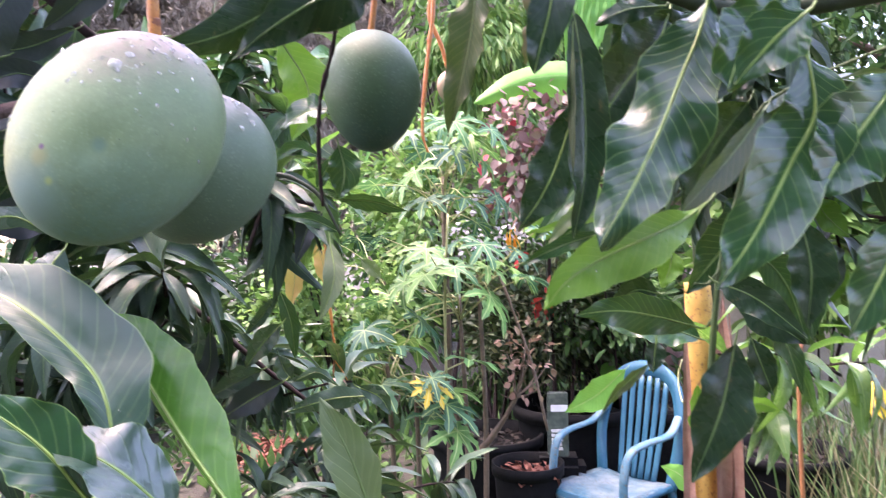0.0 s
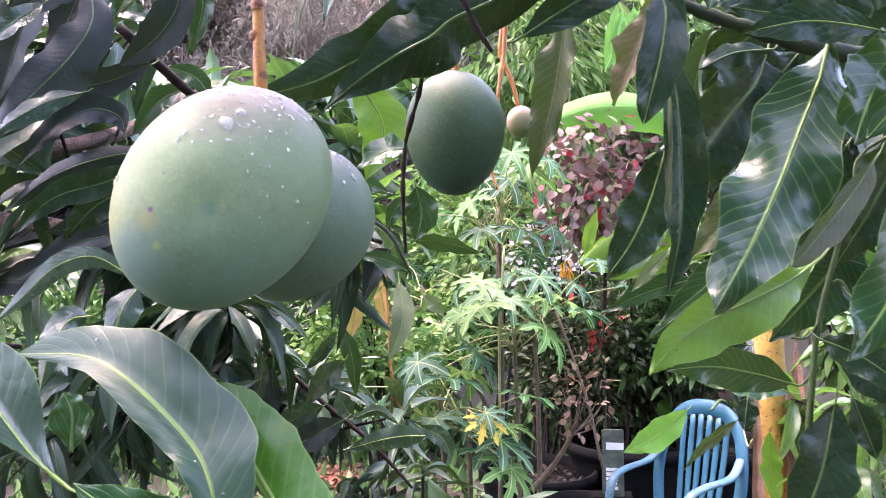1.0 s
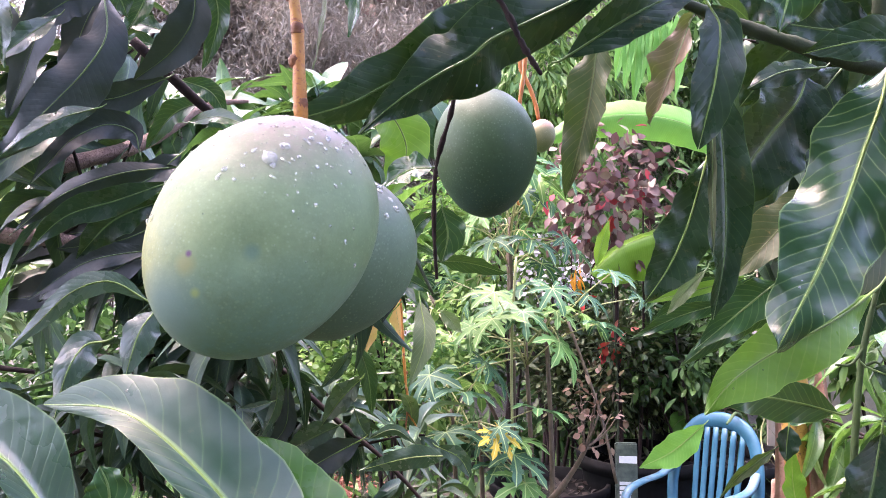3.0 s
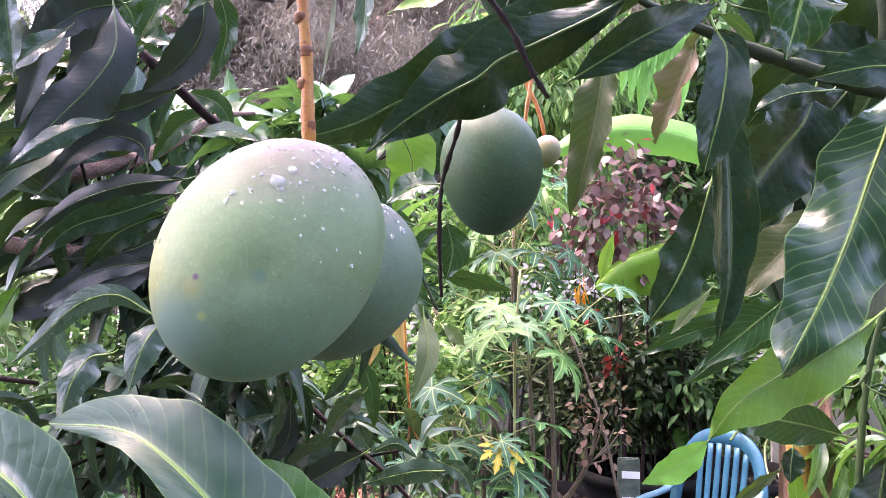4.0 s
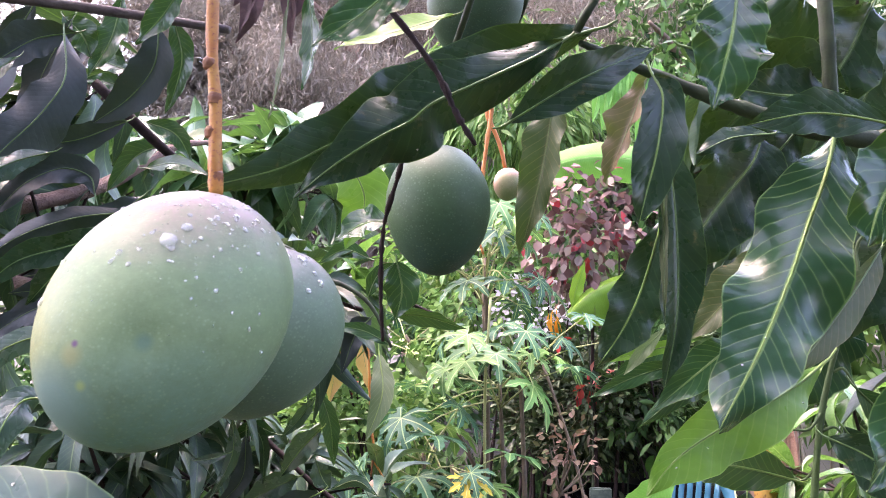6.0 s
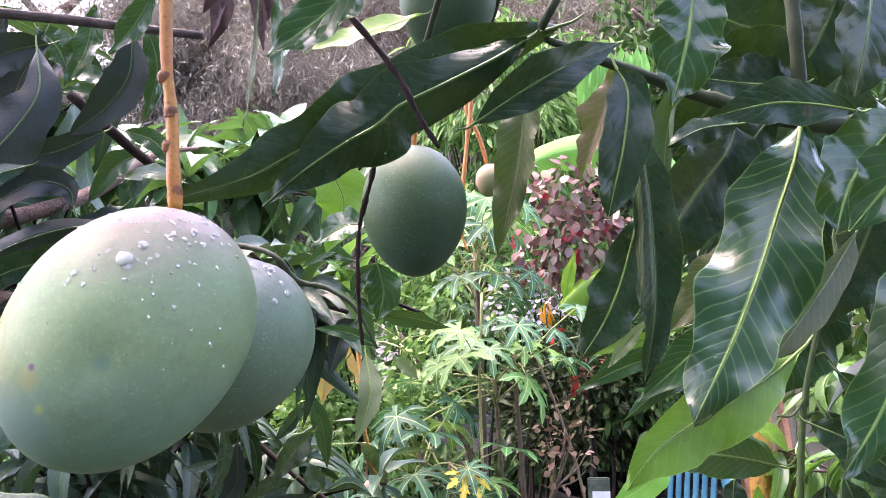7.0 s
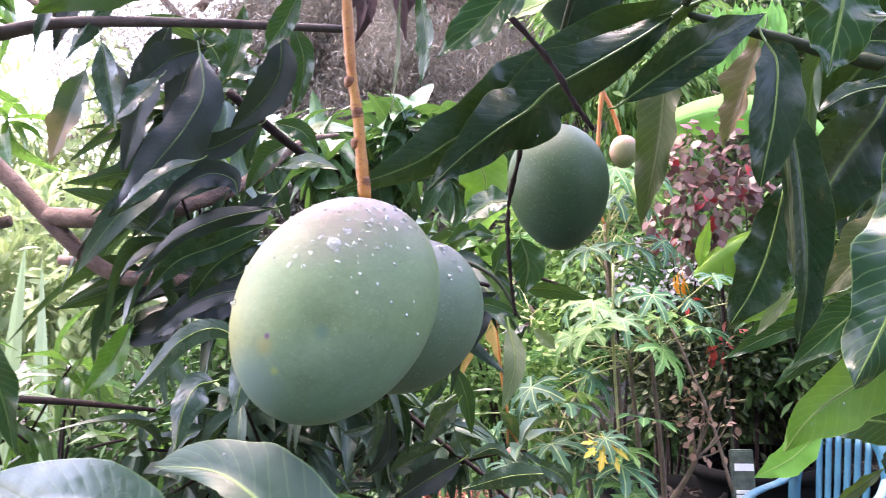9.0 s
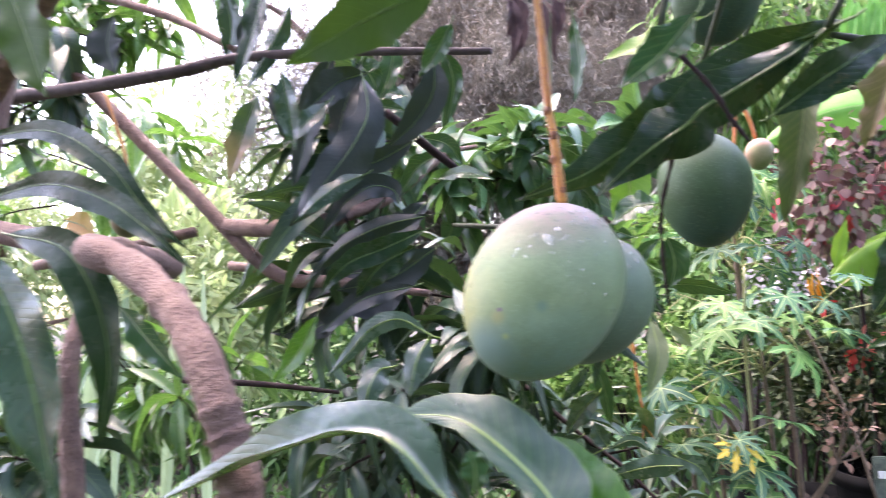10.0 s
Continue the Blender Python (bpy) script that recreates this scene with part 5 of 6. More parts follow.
bush("garden_shrub", "tangled light green shrub in the sun", 2600, (-0.344, 4.600, 1.794), (0.55, 0.4, 0.55), 0.07, BRIGHT, 0.4)
# the pale leaf colour of this one stands in for bright sun
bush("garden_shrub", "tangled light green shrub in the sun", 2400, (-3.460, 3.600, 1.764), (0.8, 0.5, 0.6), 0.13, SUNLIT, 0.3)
bush("garden_shrub", "tangled light green shrub in the sun", 1800, (1.678, 4.300, 1.617), (0.6, 0.4, 0.6), 0.14, BRIGHT, 0.35)
# added flecks stand in for the pale bright background showing through the plants
PALE_FLECK = foliage_material("pale_fleck", [(0, (0.42, 0.40, 0.42)), (0.6, (0.55, 0.52, 0.56)), (1, (0.62, 0.60, 0.60))], 0.6, 0.3)
bush("pale_flecks", "added pale lilac-white flecks for bright patches seen between the leaves", 420, (-0.021, 4.350, 1.645), (0.32, 0.2, 0.22), 0.032, PALE_FLECK, 0.8, stems=3, clumps=60)
bush("weeping_shrub", "tall shrub with drooping pale green foliage", 3200, (-0.068, 5.200, 2.878), (0.75, 0.4, 0.75), 0.12, BRIGHT, 0.22, droop=1.6)
red = bush("red_shrub", "shrub with maroon, pinkish and crimson leaves", 560, (0.267, 3.850, 1.985), (0.33, 0.22, 0.36), 0.062, RED_LEAF, 0.72, droop=0.9, stems=1, clumps=150)
tube("stem", [(0.288, 3.850, 1.751), (0.283, 3.850, 1.286), (0.295, 3.850, 0.798), (0.284, 3.870, 0.469)], [0.008, 0.01, 0.012, 0.014], BARK_DARK, red, "thin dark main stem")
low = np.array([(0.232, 3.80, 1.27), (0.245, 3.78, 1.29), (0.262, 3.80, 1.26), (0.286, 3.80, 1.40), (0.324, 3.80, 1.336), (0.345, 3.79, 1.345), (0.127, 3.80, 1.48), (0.186, 3.80, 1.508)])
scatter("foliage", low, rng.normal(0, 0.5, (8, 3)) + np.array([0, 0, -0.8]), rng.uniform(0.05, 0.085, 8), rng.uniform(0.03, 0.05, 8), CRIMSON_LEAF, SHORT, rng, red, "crimson and salmon leaves low on the stem")


def far_tree(at, height, width, label, material, n, size, slim, droop, seed, template=None):
    x, y = at
    t = thing("tree", (x, y, GROUND), label, "tree", "trees behind the garden")
    rnd = random.Random(seed)
    tube("trunk", [(x, y, GROUND - 0.1), (x + 0.1, y, height * 0.4), (x - 0.1, y, height * 0.85)], [0.2, 0.14, 0.05], BARK_PINK, t, sides=8, knobs=0.1)
    hearts = []
    for i in range(9):
        a, z = i * 2.4, height * (0.3 + 0.07 * i)
        e = (x + math.cos(a) * width * rnd.uniform(0.4, 0.8), y + math.sin(a) * 0.5 * width, z + height * 0.12)
        tube("limb", [(x, y, z), ((x + e[0]) / 2, (y + e[1]) / 2, z + height * 0.09), e], [0.07, 0.045, 0.02], BARK_PINK, t, sides=6)
        hearts += [e, ((x + e[0]) / 2, (y + e[1]) / 2, z + height * 0.1)]
    h = np.array(hearts)
    k = 220
    c = h[rng.integers(0, len(h), k)] + rng.normal(0, 1, (k, 3)) * np.array([width * 0.28, width * 0.2, height * 0.11])
    p = c[rng.integers(0, k, n)] + rng.normal(0, 1, (n, 3)) * width * 0.085
    p[:, 2] = np.maximum(p[:, 2], GROUND + 0.1)
    scatter("crown", p, rng.normal(0, 0.6, (n, 3)) + np.array([0, 0, -droop]), size * rng.uniform(0.6, 1.4, n), size * slim * rng.uniform(0.7, 1.3, n), material, template or TINY, rng, t)


far_tree((-2.2, 9.5), 6.0, 2.2, "tall grey-brown fine-twigged tree, hazy in the distance", NEEDLE, 64000, 0.15, 0.075, 0.4, 1, NEEDLES)
far_tree((-0.2, 10.0), 6.0, 2.2, "tall grey-brown fine-twigged tree, hazy in the distance", NEEDLE, 64000, 0.15, 0.075, 0.4, 2, NEEDLES)
far_tree((-3.6, 12.0), 7.0, 2.6, "tall grey-brown fine-twigged tree, hazy in the distance", NEEDLE, 50000, 0.22, 0.22, 0.4, 7, NEEDLES)
far_tree((-1.0, 13.0), 7.0, 2.8, "tall grey-brown fine-twigged tree, hazy in the distance", NEEDLE, 50000, 0.22, 0.22, 0.4, 8, NEEDLES)
far_tree((-2.6, 15.5), 8.0, 3.0, "tall grey-brown fine-twigged tree, hazy in the distance", NEEDLE, 60000, 0.26, 0.24, 0.4, 15, NEEDLES)
far_tree((0.6, 15.0), 8.0, 3.0, "tall grey-brown fine-twigged tree, hazy in the distance", NEEDLE, 60000, 0.26, 0.24, 0.4, 16, NEEDLES)
# unseen trees added behind and beside the viewpoint to break up sky reflections
far_tree((-2.8, -4.2), 5.5, 2.0, "unseen leafy green tree added to block part of the sky", HEDGE, 10000, 0.24, 0.45, 0.5, 9)
far_tree((0.3, -4.8), 6.0, 2.2, "unseen leafy green tree added to block part of the sky", HEDGE, 10000, 0.24, 0.45, 0.5, 10)
far_tree((3.4, -3.8), 5.5, 2.0, "unseen leafy green tree added to block part of the sky", HEDGE, 10000, 0.24, 0.45, 0.5, 11)
far_tree((4.5, 1.0), 4.0, 1.5, "unseen leafy green tree added to block part of the sky", HEDGE, 5000, 0.2, 0.4, 0.5, 12)
far_tree((1.8, 8.6), 5.0, 1.9, "leafy green tree behind the garden", HEDGE, 9000, 0.17, 0.35, 0.5, 3)
far_tree((-4.7, 10.5), 6.0, 2.0, "tall grey-brown fine-twigged tree, hazy in the distance", NEEDLE, 26000, 0.20, 0.25, 0.4, 13, NEEDLES)
far_tree((-5.8, 9.0), 6.5, 2.2, "tall grey-brown fine-twigged tree, hazy in the distance", NEEDLE, 40000, 0.12, 0.15, 0.4, 14, NEEDLES)
far_tree((-7.4, 8.0), 4.2, 1.7, "tree at the garden's edge, sunlight put into its pale leaf colour", SUNLIT, 6000, 0.2, 0.3, 0.5, 5)
far_tree((-10.0, 7.0), 4.0, 1.8, "tree at the garden's edge, sunlight put into its pale leaf colour", SUNLIT, 5000, 0.2, 0.3, 0.5, 6)
far_tree((4.2, 8.0), 5.0, 1.9, "leafy green tree behind the garden", HEDGE, 8000, 0.17, 0.35, 0.5, 4)


# papaya plants
def papaya_mesh(seed):
    """A deeply cut, star-like papaya leaf, stalk end at the origin, spread over x and y."""
    rnd = random.Random(seed)
    v, u, f = [(0, 0, 0)], [0], []
    sag = rnd.uniform(0.05, 0.3)
    lobes = 7
    for i in range(lobes):
        a = radians(-132 + 264 * i / (lobes - 1))
        long = (0.55 + 0.45 * math.cos(a * 0.55)) * rnd.uniform(0.9, 1.08)
        d, n = Vector((math.cos(a), math.sin(a), 0)), Vector((-math.sin(a), math.cos(a), 0))
        k = len(v)

        def put(r, w, up):
            p = d * r * long + n * w * long
            u.append(min(1, abs(w) / 0.07))
            v.append((p.x * 0.5, p.y * 0.5, 0.5 * (1.8 * up - sag * (r * long) ** 2.2)))

        put(0.42, 0.12, 0.02), put(0.42, 0, 0), put(0.42, -0.12, 0.02)
        put(0.60, 0.125, 0.03), put(0.60, 0, 0), put(0.60, -0.125, 0.03)
        put(0.80, 0.27 * rnd.uniform(0.7, 1.1), 0.02), put(0.80, -0.27 * rnd.uniform(0.7, 1.1), 0.02)
        put(0.76, 0.10, 0.02), put(0.76, 0, 0), put(0.76, -0.10, 0.02)
        put(0.93, 0.13, -0.01), put(0.93, -0.13, -0.01)
        put(1.12, 0, -0.05)
        f += [(0, k + 1, k), (0, k + 2, k + 1), (k, k + 1, k + 4, k + 3), (k + 1, k + 2, k + 5, k + 4), (k + 3, k + 4, k + 9, k + 8), (k + 4, k + 5, k + 10, k + 9),
              (k + 3, k + 8, k + 6), (k + 5, k + 7, k + 10), (k + 8, k + 9, k + 13), (k + 9, k + 10, k + 13), (k + 8, k + 13, k + 11), (k + 10, k + 12, k + 13)]
    for i in range(lobes - 1):
        k = 1 + 14 * i
        f.append((0, k, k + 14 + 2))
    me = bpy.data.meshes.new("leaf")
    me.from_pydata([tuple(p) for p in v], [], f)
    layer = me.uv_layers.new(name="UVMap")
    for loop in me.loops:
        layer.data[loop.index].uv = (u[loop.vertex_index], 0.5)
    me.polygons.foreach_set("use_smooth", np.ones(len(me.polygons), dtype=bool))
    return me


PAPAYA_MESHES = [papaya_mesh(s) for s in range(7)]
for me in PAPAYA_MESHES:
    me.materials.append(PAPAYA)
YELLOW_MESH = papaya_mesh(9)
YELLOW_MESH.materials.append(PAPAYA_YELLOW)


def papaya(foot, top, leaves, seed, label, size=0.26, loose=0):
    """A slim papaya: leaves are the places of single leaves; loose more grow round the top."""
    rnd = random.Random(seed)
    foot, top = Vector(foot), Vector(top)
    foot.z = GROUND
    p = thing("papaya_plant", foot, label, "papaya", "papaya plants")
    tube("stem", [foot - Vector((0, 0, 0.05)), foot.lerp(top, 0.5) + Vector((0.02, 0, 0)), top], [0.014, 0.0115, 0.008], STEM_BROWN, p, knobs=0.1, sides=8, seed=seed)
    spots = [(Vector(q), 1.0) for q in leaves]
    for i in range(loose):
        a = i * 2.4 + rnd.random()
        reach = rnd.uniform(0.15, 0.42)
        spots.append((top + Vector((math.cos(a) * reach, math.sin(a) * reach, rnd.uniform(-0.35, 0.22))), rnd.uniform(0.5, 1.1)))
    for i, (q, s) in enumerate(spots):
        ob = new("leaf", PAPAYA_MESHES[(i + seed) % 7])
        ob.parent = p
        out = q - top
        yaw = math.atan2(out.y, out.x) + rnd.uniform(-0.5, 0.5)
        tip = rnd.uniform(-0.1, 0.9)
        m = Matrix.Translation(q - foot) @ Matrix.Rotation(yaw, 4, "Z") @ Matrix.Rotation(tip, 4, "Y") @ Matrix.Rotation(rnd.uniform(-0.5, 0.5), 4, "X") @ Matrix.Diagonal((size * s * 2, size * s * 2, size * s * 2, 1))
        ob.matrix_local = m
        root = top + Vector((0, 0, -0.12 * rnd.random()))
        tube("leaf_stalk", [root, root.lerp(q, 0.5) + Vector((0, 0, 0.03)), q], [0.004, 0.003, 0.0022], STEM_PALE, p, sides=5, n=6)
    return p


PAPAYA_LABEL = "slim papaya plant with bright star-shaped leaves"
papaya((-0.052, 3.200, 0.701), (-0.050, 3.200, 1.433), [(-0.192, 3.100, 1.506), (0.074, 3.150, 1.469), (-0.128, 3.200, 1.572), (-0.252, 3.000, 1.445), (0.004, 3.000, 1.358)], 1, PAPAYA_LABEL, 0.15, 6)
papaya((-0.417, 3.000, 0.603), (-0.410, 3.000, 1.098), [(-0.480, 2.900, 1.241), (-0.353, 2.900, 1.179), (-0.577, 2.950, 1.148), (-0.276, 3.000, 1.272), (-0.656, 3.000, 1.051), (-0.419, 2.900, 1.031), (-0.166, 2.850, 0.965), (-0.124, 2.800, 0.878), (-0.231, 2.900, 0.910)], 2, PAPAYA_LABEL, 0.15, 6)
papaya((-0.231, 3.500, 0.610), (-0.210, 3.500, 1.874), [(-0.328, 3.400, 1.894), (-0.153, 3.400, 1.989), (-0.055, 3.450, 2.017), (-0.280, 3.400, 1.769), (-0.108, 3.400, 1.766)], 3, PAPAYA_LABEL, 0.15, 7)
star = papaya((-0.334, 3.050, 0.697), (-0.307, 3.050, 1.047), [(-0.084, 2.950, 1.115)], 4, "papaya seedling with one leaf turning yellow", 0.15, 3)
yellow = new("leaf", YELLOW_MESH)
yellow.parent = star
yellow["label"] = "yellowed leaf"
yellow.matrix_local = Matrix.Translation(Vector((-0.218, 2.750, 1.055)) - star.location) @ Euler((0.2, 0.7, -0.6)).to_matrix().to_4x4() @ Matrix.Diagonal((0.2, 0.2, 0.2, 1))
tube("leaf_stalk", [(-0.307, 3.050, 1.036), (-0.218, 2.750, 1.055)], [0.004, 0.003], STEM_PALE, star, sides=5)
papaya((-0.048, 4.600, 0.304), (-0.691, 4.200, 1.505), [], 6, PAPAYA_LABEL, 0.16, 7)

papaya((-0.226, 3.6, 0), (-0.226, 3.6, 1.717), [(-0.482, 3.442, 2.041), (-0.347, 3.362, 2.067), (-0.223, 3.538, 2.133), (-0.079, 3.393, 2.043), (0.017, 3.340, 2.059), (-0.416, 3.541, 1.844), (-0.325, 3.851, 1.752), (-0.182, 3.780, 1.832), (-0.073, 3.759, 1.668), (0.030, 3.433, 1.774)], 11, PAPAYA_LABEL, 0.115)
papaya((-0.134, 3.25, 0), (-0.134, 3.25, 1.335), [(0.117, 3.222, 1.524), (-0.008, 3.066, 1.473), (-0.135, 3.004, 1.474), (-0.240, 2.964, 1.549), (-0.337, 3.029, 1.415), (-0.518, 3.456, 1.309), (-0.458, 3.397, 1.193), (-0.316, 3.384, 1.223), (-0.224, 3.380, 1.322), (0.139, 3.016, 1.425), (-0.517, 3.086, 1.130)], 12, PAPAYA_LABEL, 0.11)

# bare and dry stems among them
def stick(name, pts, radii, material, label, category="stem"):
    t = thing(name, pts[0], label, category)
    tube("stalk", pts, radii, material, t, knobs=0.15, sides=7)
    return t


stick("garden_stake", [(0.229, 3.300, 0.754), (0.165, 3.350, 1.045), (0.039, 3.400, 1.421)], [0.007, 0.007, 0.006], STEM_BROWN, "thin leaning brown stake", "stake")
rose = stick("dry_shrub", [(-0.060, 3.000, 0.742), (0.015, 3.000, 0.828), (0.102, 3.000, 0.978), (0.137, 3.000, 1.168)], [0.014, 0.011, 0.008, 0.004], STEM_BROWN, "half-dry shrub with reddish twisted stems", "shrub")
for i in range(9):
    a = Vector((0.091, 3.000, 0.956))
    e = Vector((0.125, 3.000, 1.104)) + Vector((random.Random(i).uniform(-0.12, 0.12), random.Random(i + 50).uniform(-0.1, 0.1), random.Random(i + 90).uniform(-0.15, 0.17)))
    tube("twig", [a, a.lerp(e, 0.5) + Vector((0.01, 0, -0.01)), e], [0.005, 0.003, 0.0015], STEM_BROWN, rose, sides=5)
at, d = in_ball(rng, 90, (0.130, 3.000, 1.115), (0.12, 0.1, 0.2))
scatter("foliage", at, d + rng.normal(0, 0.5, (90, 3)), rng.uniform(0.02, 0.045, 90), rng.uniform(0.014, 0.028, 90), ROSE_LEAF, SHORT, rng, rose)
stick("dry_stalk", [(-0.185, 3.100, 0.995), (-0.183, 3.100, 1.350), (-0.162, 3.100, 1.685)], [0.006, 0.006, 0.005], STEM_PALE, "pale straight dry stalk", "stem")

# banana plants
ban = thing("banana_plant", (0.604, 2.200, 0.984), "banana plant with a yellow stem in dry brown sheaths", "banana plant")
ban.location.z = GROUND
bx, by = ban.location.x, ban.location.y
YELLOW_STEM = rough_material("banana_stem", (0.33, 0.18, 0.035), (0.44, 0.27, 0.06), 14, 0.7, 0.6, 0.005, c=(0.13, 0.07, 0.03))
SHEATH = rough_material("dry_sheath", (0.27, 0.135, 0.10), (0.42, 0.25, 0.19), 22, 0.8, 0.8, 0.006)
tube("pseudostem", [(bx, by, GROUND - 0.05), (bx, by, 0.7), (0.603, 2.200, 1.332), (0.600, 2.205, 1.44)], [0.052, 0.042, 0.037, 0.035], YELLOW_STEM, ban, "ochre-yellow stem spotted with black", knobs=0.08, sides=16, n=24)
for k, (dx, w, z) in enumerate(((0.062, 0.055, 1.40), (-0.047, 0.020, 1.37), (0.050, 0.045, 1.33), (0.082, 0.032, 1.36), (0.072, 0.030, 1.20))):
    leaf(ban, (bx + dx * 1.2, by - 0.045, GROUND + 0.1), (bx + dx, by - 0.05 + 0.4 * abs(dx), 0.75), (bx + dx * 0.95, by - 0.045 + 0.4 * abs(dx), z), w * 1.6, 20 * k - 30, SHEATH, rib=SHEATH, fold=30, seed=80 + k, peak=0.6, label="dry pinkish-brown sheath strip")
blade(ban, [(0.575, 2.06, 1.0), (0.563, 2.07, 1.09), (0.562, 2.07, 1.176)], 0.055, LEAF_LIGHT, seed=602, rib=RIB_PALE, fold=16, wave=0.08, blunt=0.8, label="young light green shoot leaf")
blade(ban, [(0.7, 2.1, 1.085), (0.714, 2.05, 1.123), (0.734, 2.0, 1.129)], 0.05, LEAF_LIGHT, seed=603, rib=RIB_PALE, fold=10, wave=0.05, facing=(0, -0.7, 0.7))


def banana_leaf(parent, p0, p1, p2, width, roll, seed, label="", peak=0.42):
    return leaf(parent, p0, p1, p2, width, roll, BANANA, rib=RIB_PALE, fold=8, wave=0.04, curl=0.15, seed=seed, n=26, peak=peak, label=label)


ban2 = thing("banana_plant", (1.232, 4.400, 0.937), "young banana plant with broad bright green leaves", "banana plant")
ban2.location.z = GROUND
tube("pseudostem", [ban2.location - Vector((0, 0, 0.05)), Vector((1.123, 4.250, 1.604)), Vector((0.987, 4.100, 2.120))], [0.06, 0.05, 0.03], STEM_GREEN, ban2, sides=12)
blade(ban2, [(0.827, 4.000, 2.209), (0.680, 4.000, 2.348), (0.441, 3.950, 2.406), (0.190, 3.900, 2.388), (-0.075, 3.900, 2.279)], 0.2120, BANANA, seed=90, rib=RIB_PALE, fold=-20, curl=0.2, wave=0.03, blunt=0.6, label="broad arching banana leaf, lit from above")
blade(ban2, [(0.742, 3.800, 1.890), (0.491, 3.750, 1.813), (0.292, 3.700, 1.737), (0.153, 3.650, 1.616)], 0.2567, BANANA_YOUNG, seed=91, rib=RIB_PALE, fold=-25, curl=0.3, wave=0.03, blunt=0.45, left=1.45, right=0.25, facing=(0, -1, 0.1), label="young bent banana leaf")
blade(ban2, [(0.178, 3.640, 1.655), (0.204, 3.640, 1.758), (0.240, 3.640, 1.865)], 0.0617, BANANA_YOUNG, seed=98, rib=RIB_PALE, fold=20)
blade(ban2, [(0.425, 4.600, 3.140), (0.390, 4.580, 2.939), (0.348, 4.560, 2.741)], 0.0814, BANANA, seed=500, rib=RIB_PALE, fold=22, wave=0.06)
blade(ban2, [(0.458, 4.600, 3.118), (0.432, 4.580, 2.938), (0.399, 4.560, 2.683)], 0.0815, BANANA, seed=501, rib=RIB_PALE, fold=22, wave=0.06)
blade(ban2, [(0.490, 4.600, 3.096), (0.474, 4.580, 2.936), (0.450, 4.560, 2.625)], 0.0815, BANANA, seed=502, rib=RIB_PALE, fold=22, wave=0.06)
blade(ban2, [(0.522, 4.600, 3.136), (0.515, 4.580, 2.934), (0.443, 4.560, 2.569)], 0.0816, BANANA, seed=503, rib=RIB_PALE, fold=22, wave=0.06)
blade(ban2, [(0.554, 4.600, 3.114), (0.519, 4.580, 2.934), (0.496, 4.560, 2.736)], 0.0816, BANANA, seed=504, rib=RIB_PALE, fold=22, wave=0.06)
blade(ban2, [(0.586, 4.600, 3.092), (0.560, 4.580, 2.933), (0.546, 4.560, 2.678)], 0.0817, BANANA, seed=505, rib=RIB_PALE, fold=22, wave=0.06)
blade(ban2, [(0.619, 4.600, 3.131), (0.602, 4.580, 2.931), (0.539, 4.560, 2.622)], 0.0818, BANANA, seed=506, rib=RIB_PALE, fold=22, wave=0.06)
blade(ban2, [(0.651, 4.600, 3.110), (0.643, 4.580, 2.930), (0.589, 4.560, 2.565)], 0.0818, BANANA, seed=507, rib=RIB_PALE, fold=22, wave=0.06)
blade(ban2, [(0.682, 4.600, 3.088), (0.646, 4.580, 2.929), (0.641, 4.560, 2.732)], 0.0818, BANANA, seed=508, rib=RIB_PALE, fold=22, wave=0.06)
blade(ban2, [(0.715, 4.600, 3.127), (0.687, 4.580, 2.928), (0.634, 4.560, 2.676)], 0.0819, BANANA, seed=509, rib=RIB_PALE, fold=22, wave=0.06)
blade(ban2, [(0.746, 4.600, 3.106), (0.728, 4.580, 2.926), (0.684, 4.560, 2.619)], 0.0820, BANANA, seed=510, rib=RIB_PALE, fold=22, wave=0.06)
banana_leaf(ban2, (0.899, 4.200, 2.137), (1.383, 4.200, 1.834), (1.771, 4.100, 1.552), 0.25, 30, 94)
tub_leaf = thing("ground_plant", (0.551, 3.200, 0.830), "plant with broad pale green leaves beside the chair", "plant")
tub_leaf.location.z = GROUND
blade(tub_leaf, [(0.479, 2.750, 1.105), (0.376, 2.750, 1.014), (0.265, 2.750, 0.955)], 0.0996, BANANA, seed=95, rib=RIB_PALE, fold=10, wave=0.05)
blade(tub_leaf, [(0.647, 3.950, 0.920), (0.581, 3.950, 0.894), (0.530, 3.950, 0.835)], 0.0975, BANANA, seed=96, rib=RIB_PALE, fold=10, wave=0.05)
banana_leaf(tub_leaf, (0.702, 2.600, 0.684), (0.631, 2.600, 0.774), (0.567, 2.600, 0.807), 0.07, 10, 97)
tube("stem", [(tub_leaf.location.x + 0.25, 3.95, GROUND), (0.845, 3.850, 0.847), (0.752, 3.500, 1.014), (0.637, 3.150, 1.035)], [0.012, 0.009, 0.007, 0.005], SHOOT, tub_leaf)
tube("stem", [(tub_leaf.location.x + 0.3, 2.6, GROUND), (0.702, 2.600, 0.684)], [0.012, 0.006], STEM_GREEN, tub_leaf)
stick("dry_stump", [(0.757, 2.94, GROUND - 0.03), (0.757, 2.94, 0.6), (0.757, 2.94, 0.856), (0.757, 2.94, 0.876)], [0.022, 0.020, 0.018, 0.010], SHEATH, "short pinkish-brown dry stalk with a rounded top", "stem")
stick("dry_tendril", [(0.688, 2.8, 1.131), (0.673, 2.8, 1.062), (0.675, 2.75, 0.988), (0.688, 2.65, 0.959), (0.743, 2.60, GROUND)], [0.002, 0.003, 0.003, 0.003, 0.004], STEM_PALE, "thin pale bent dry stem beside the chair", "stem")

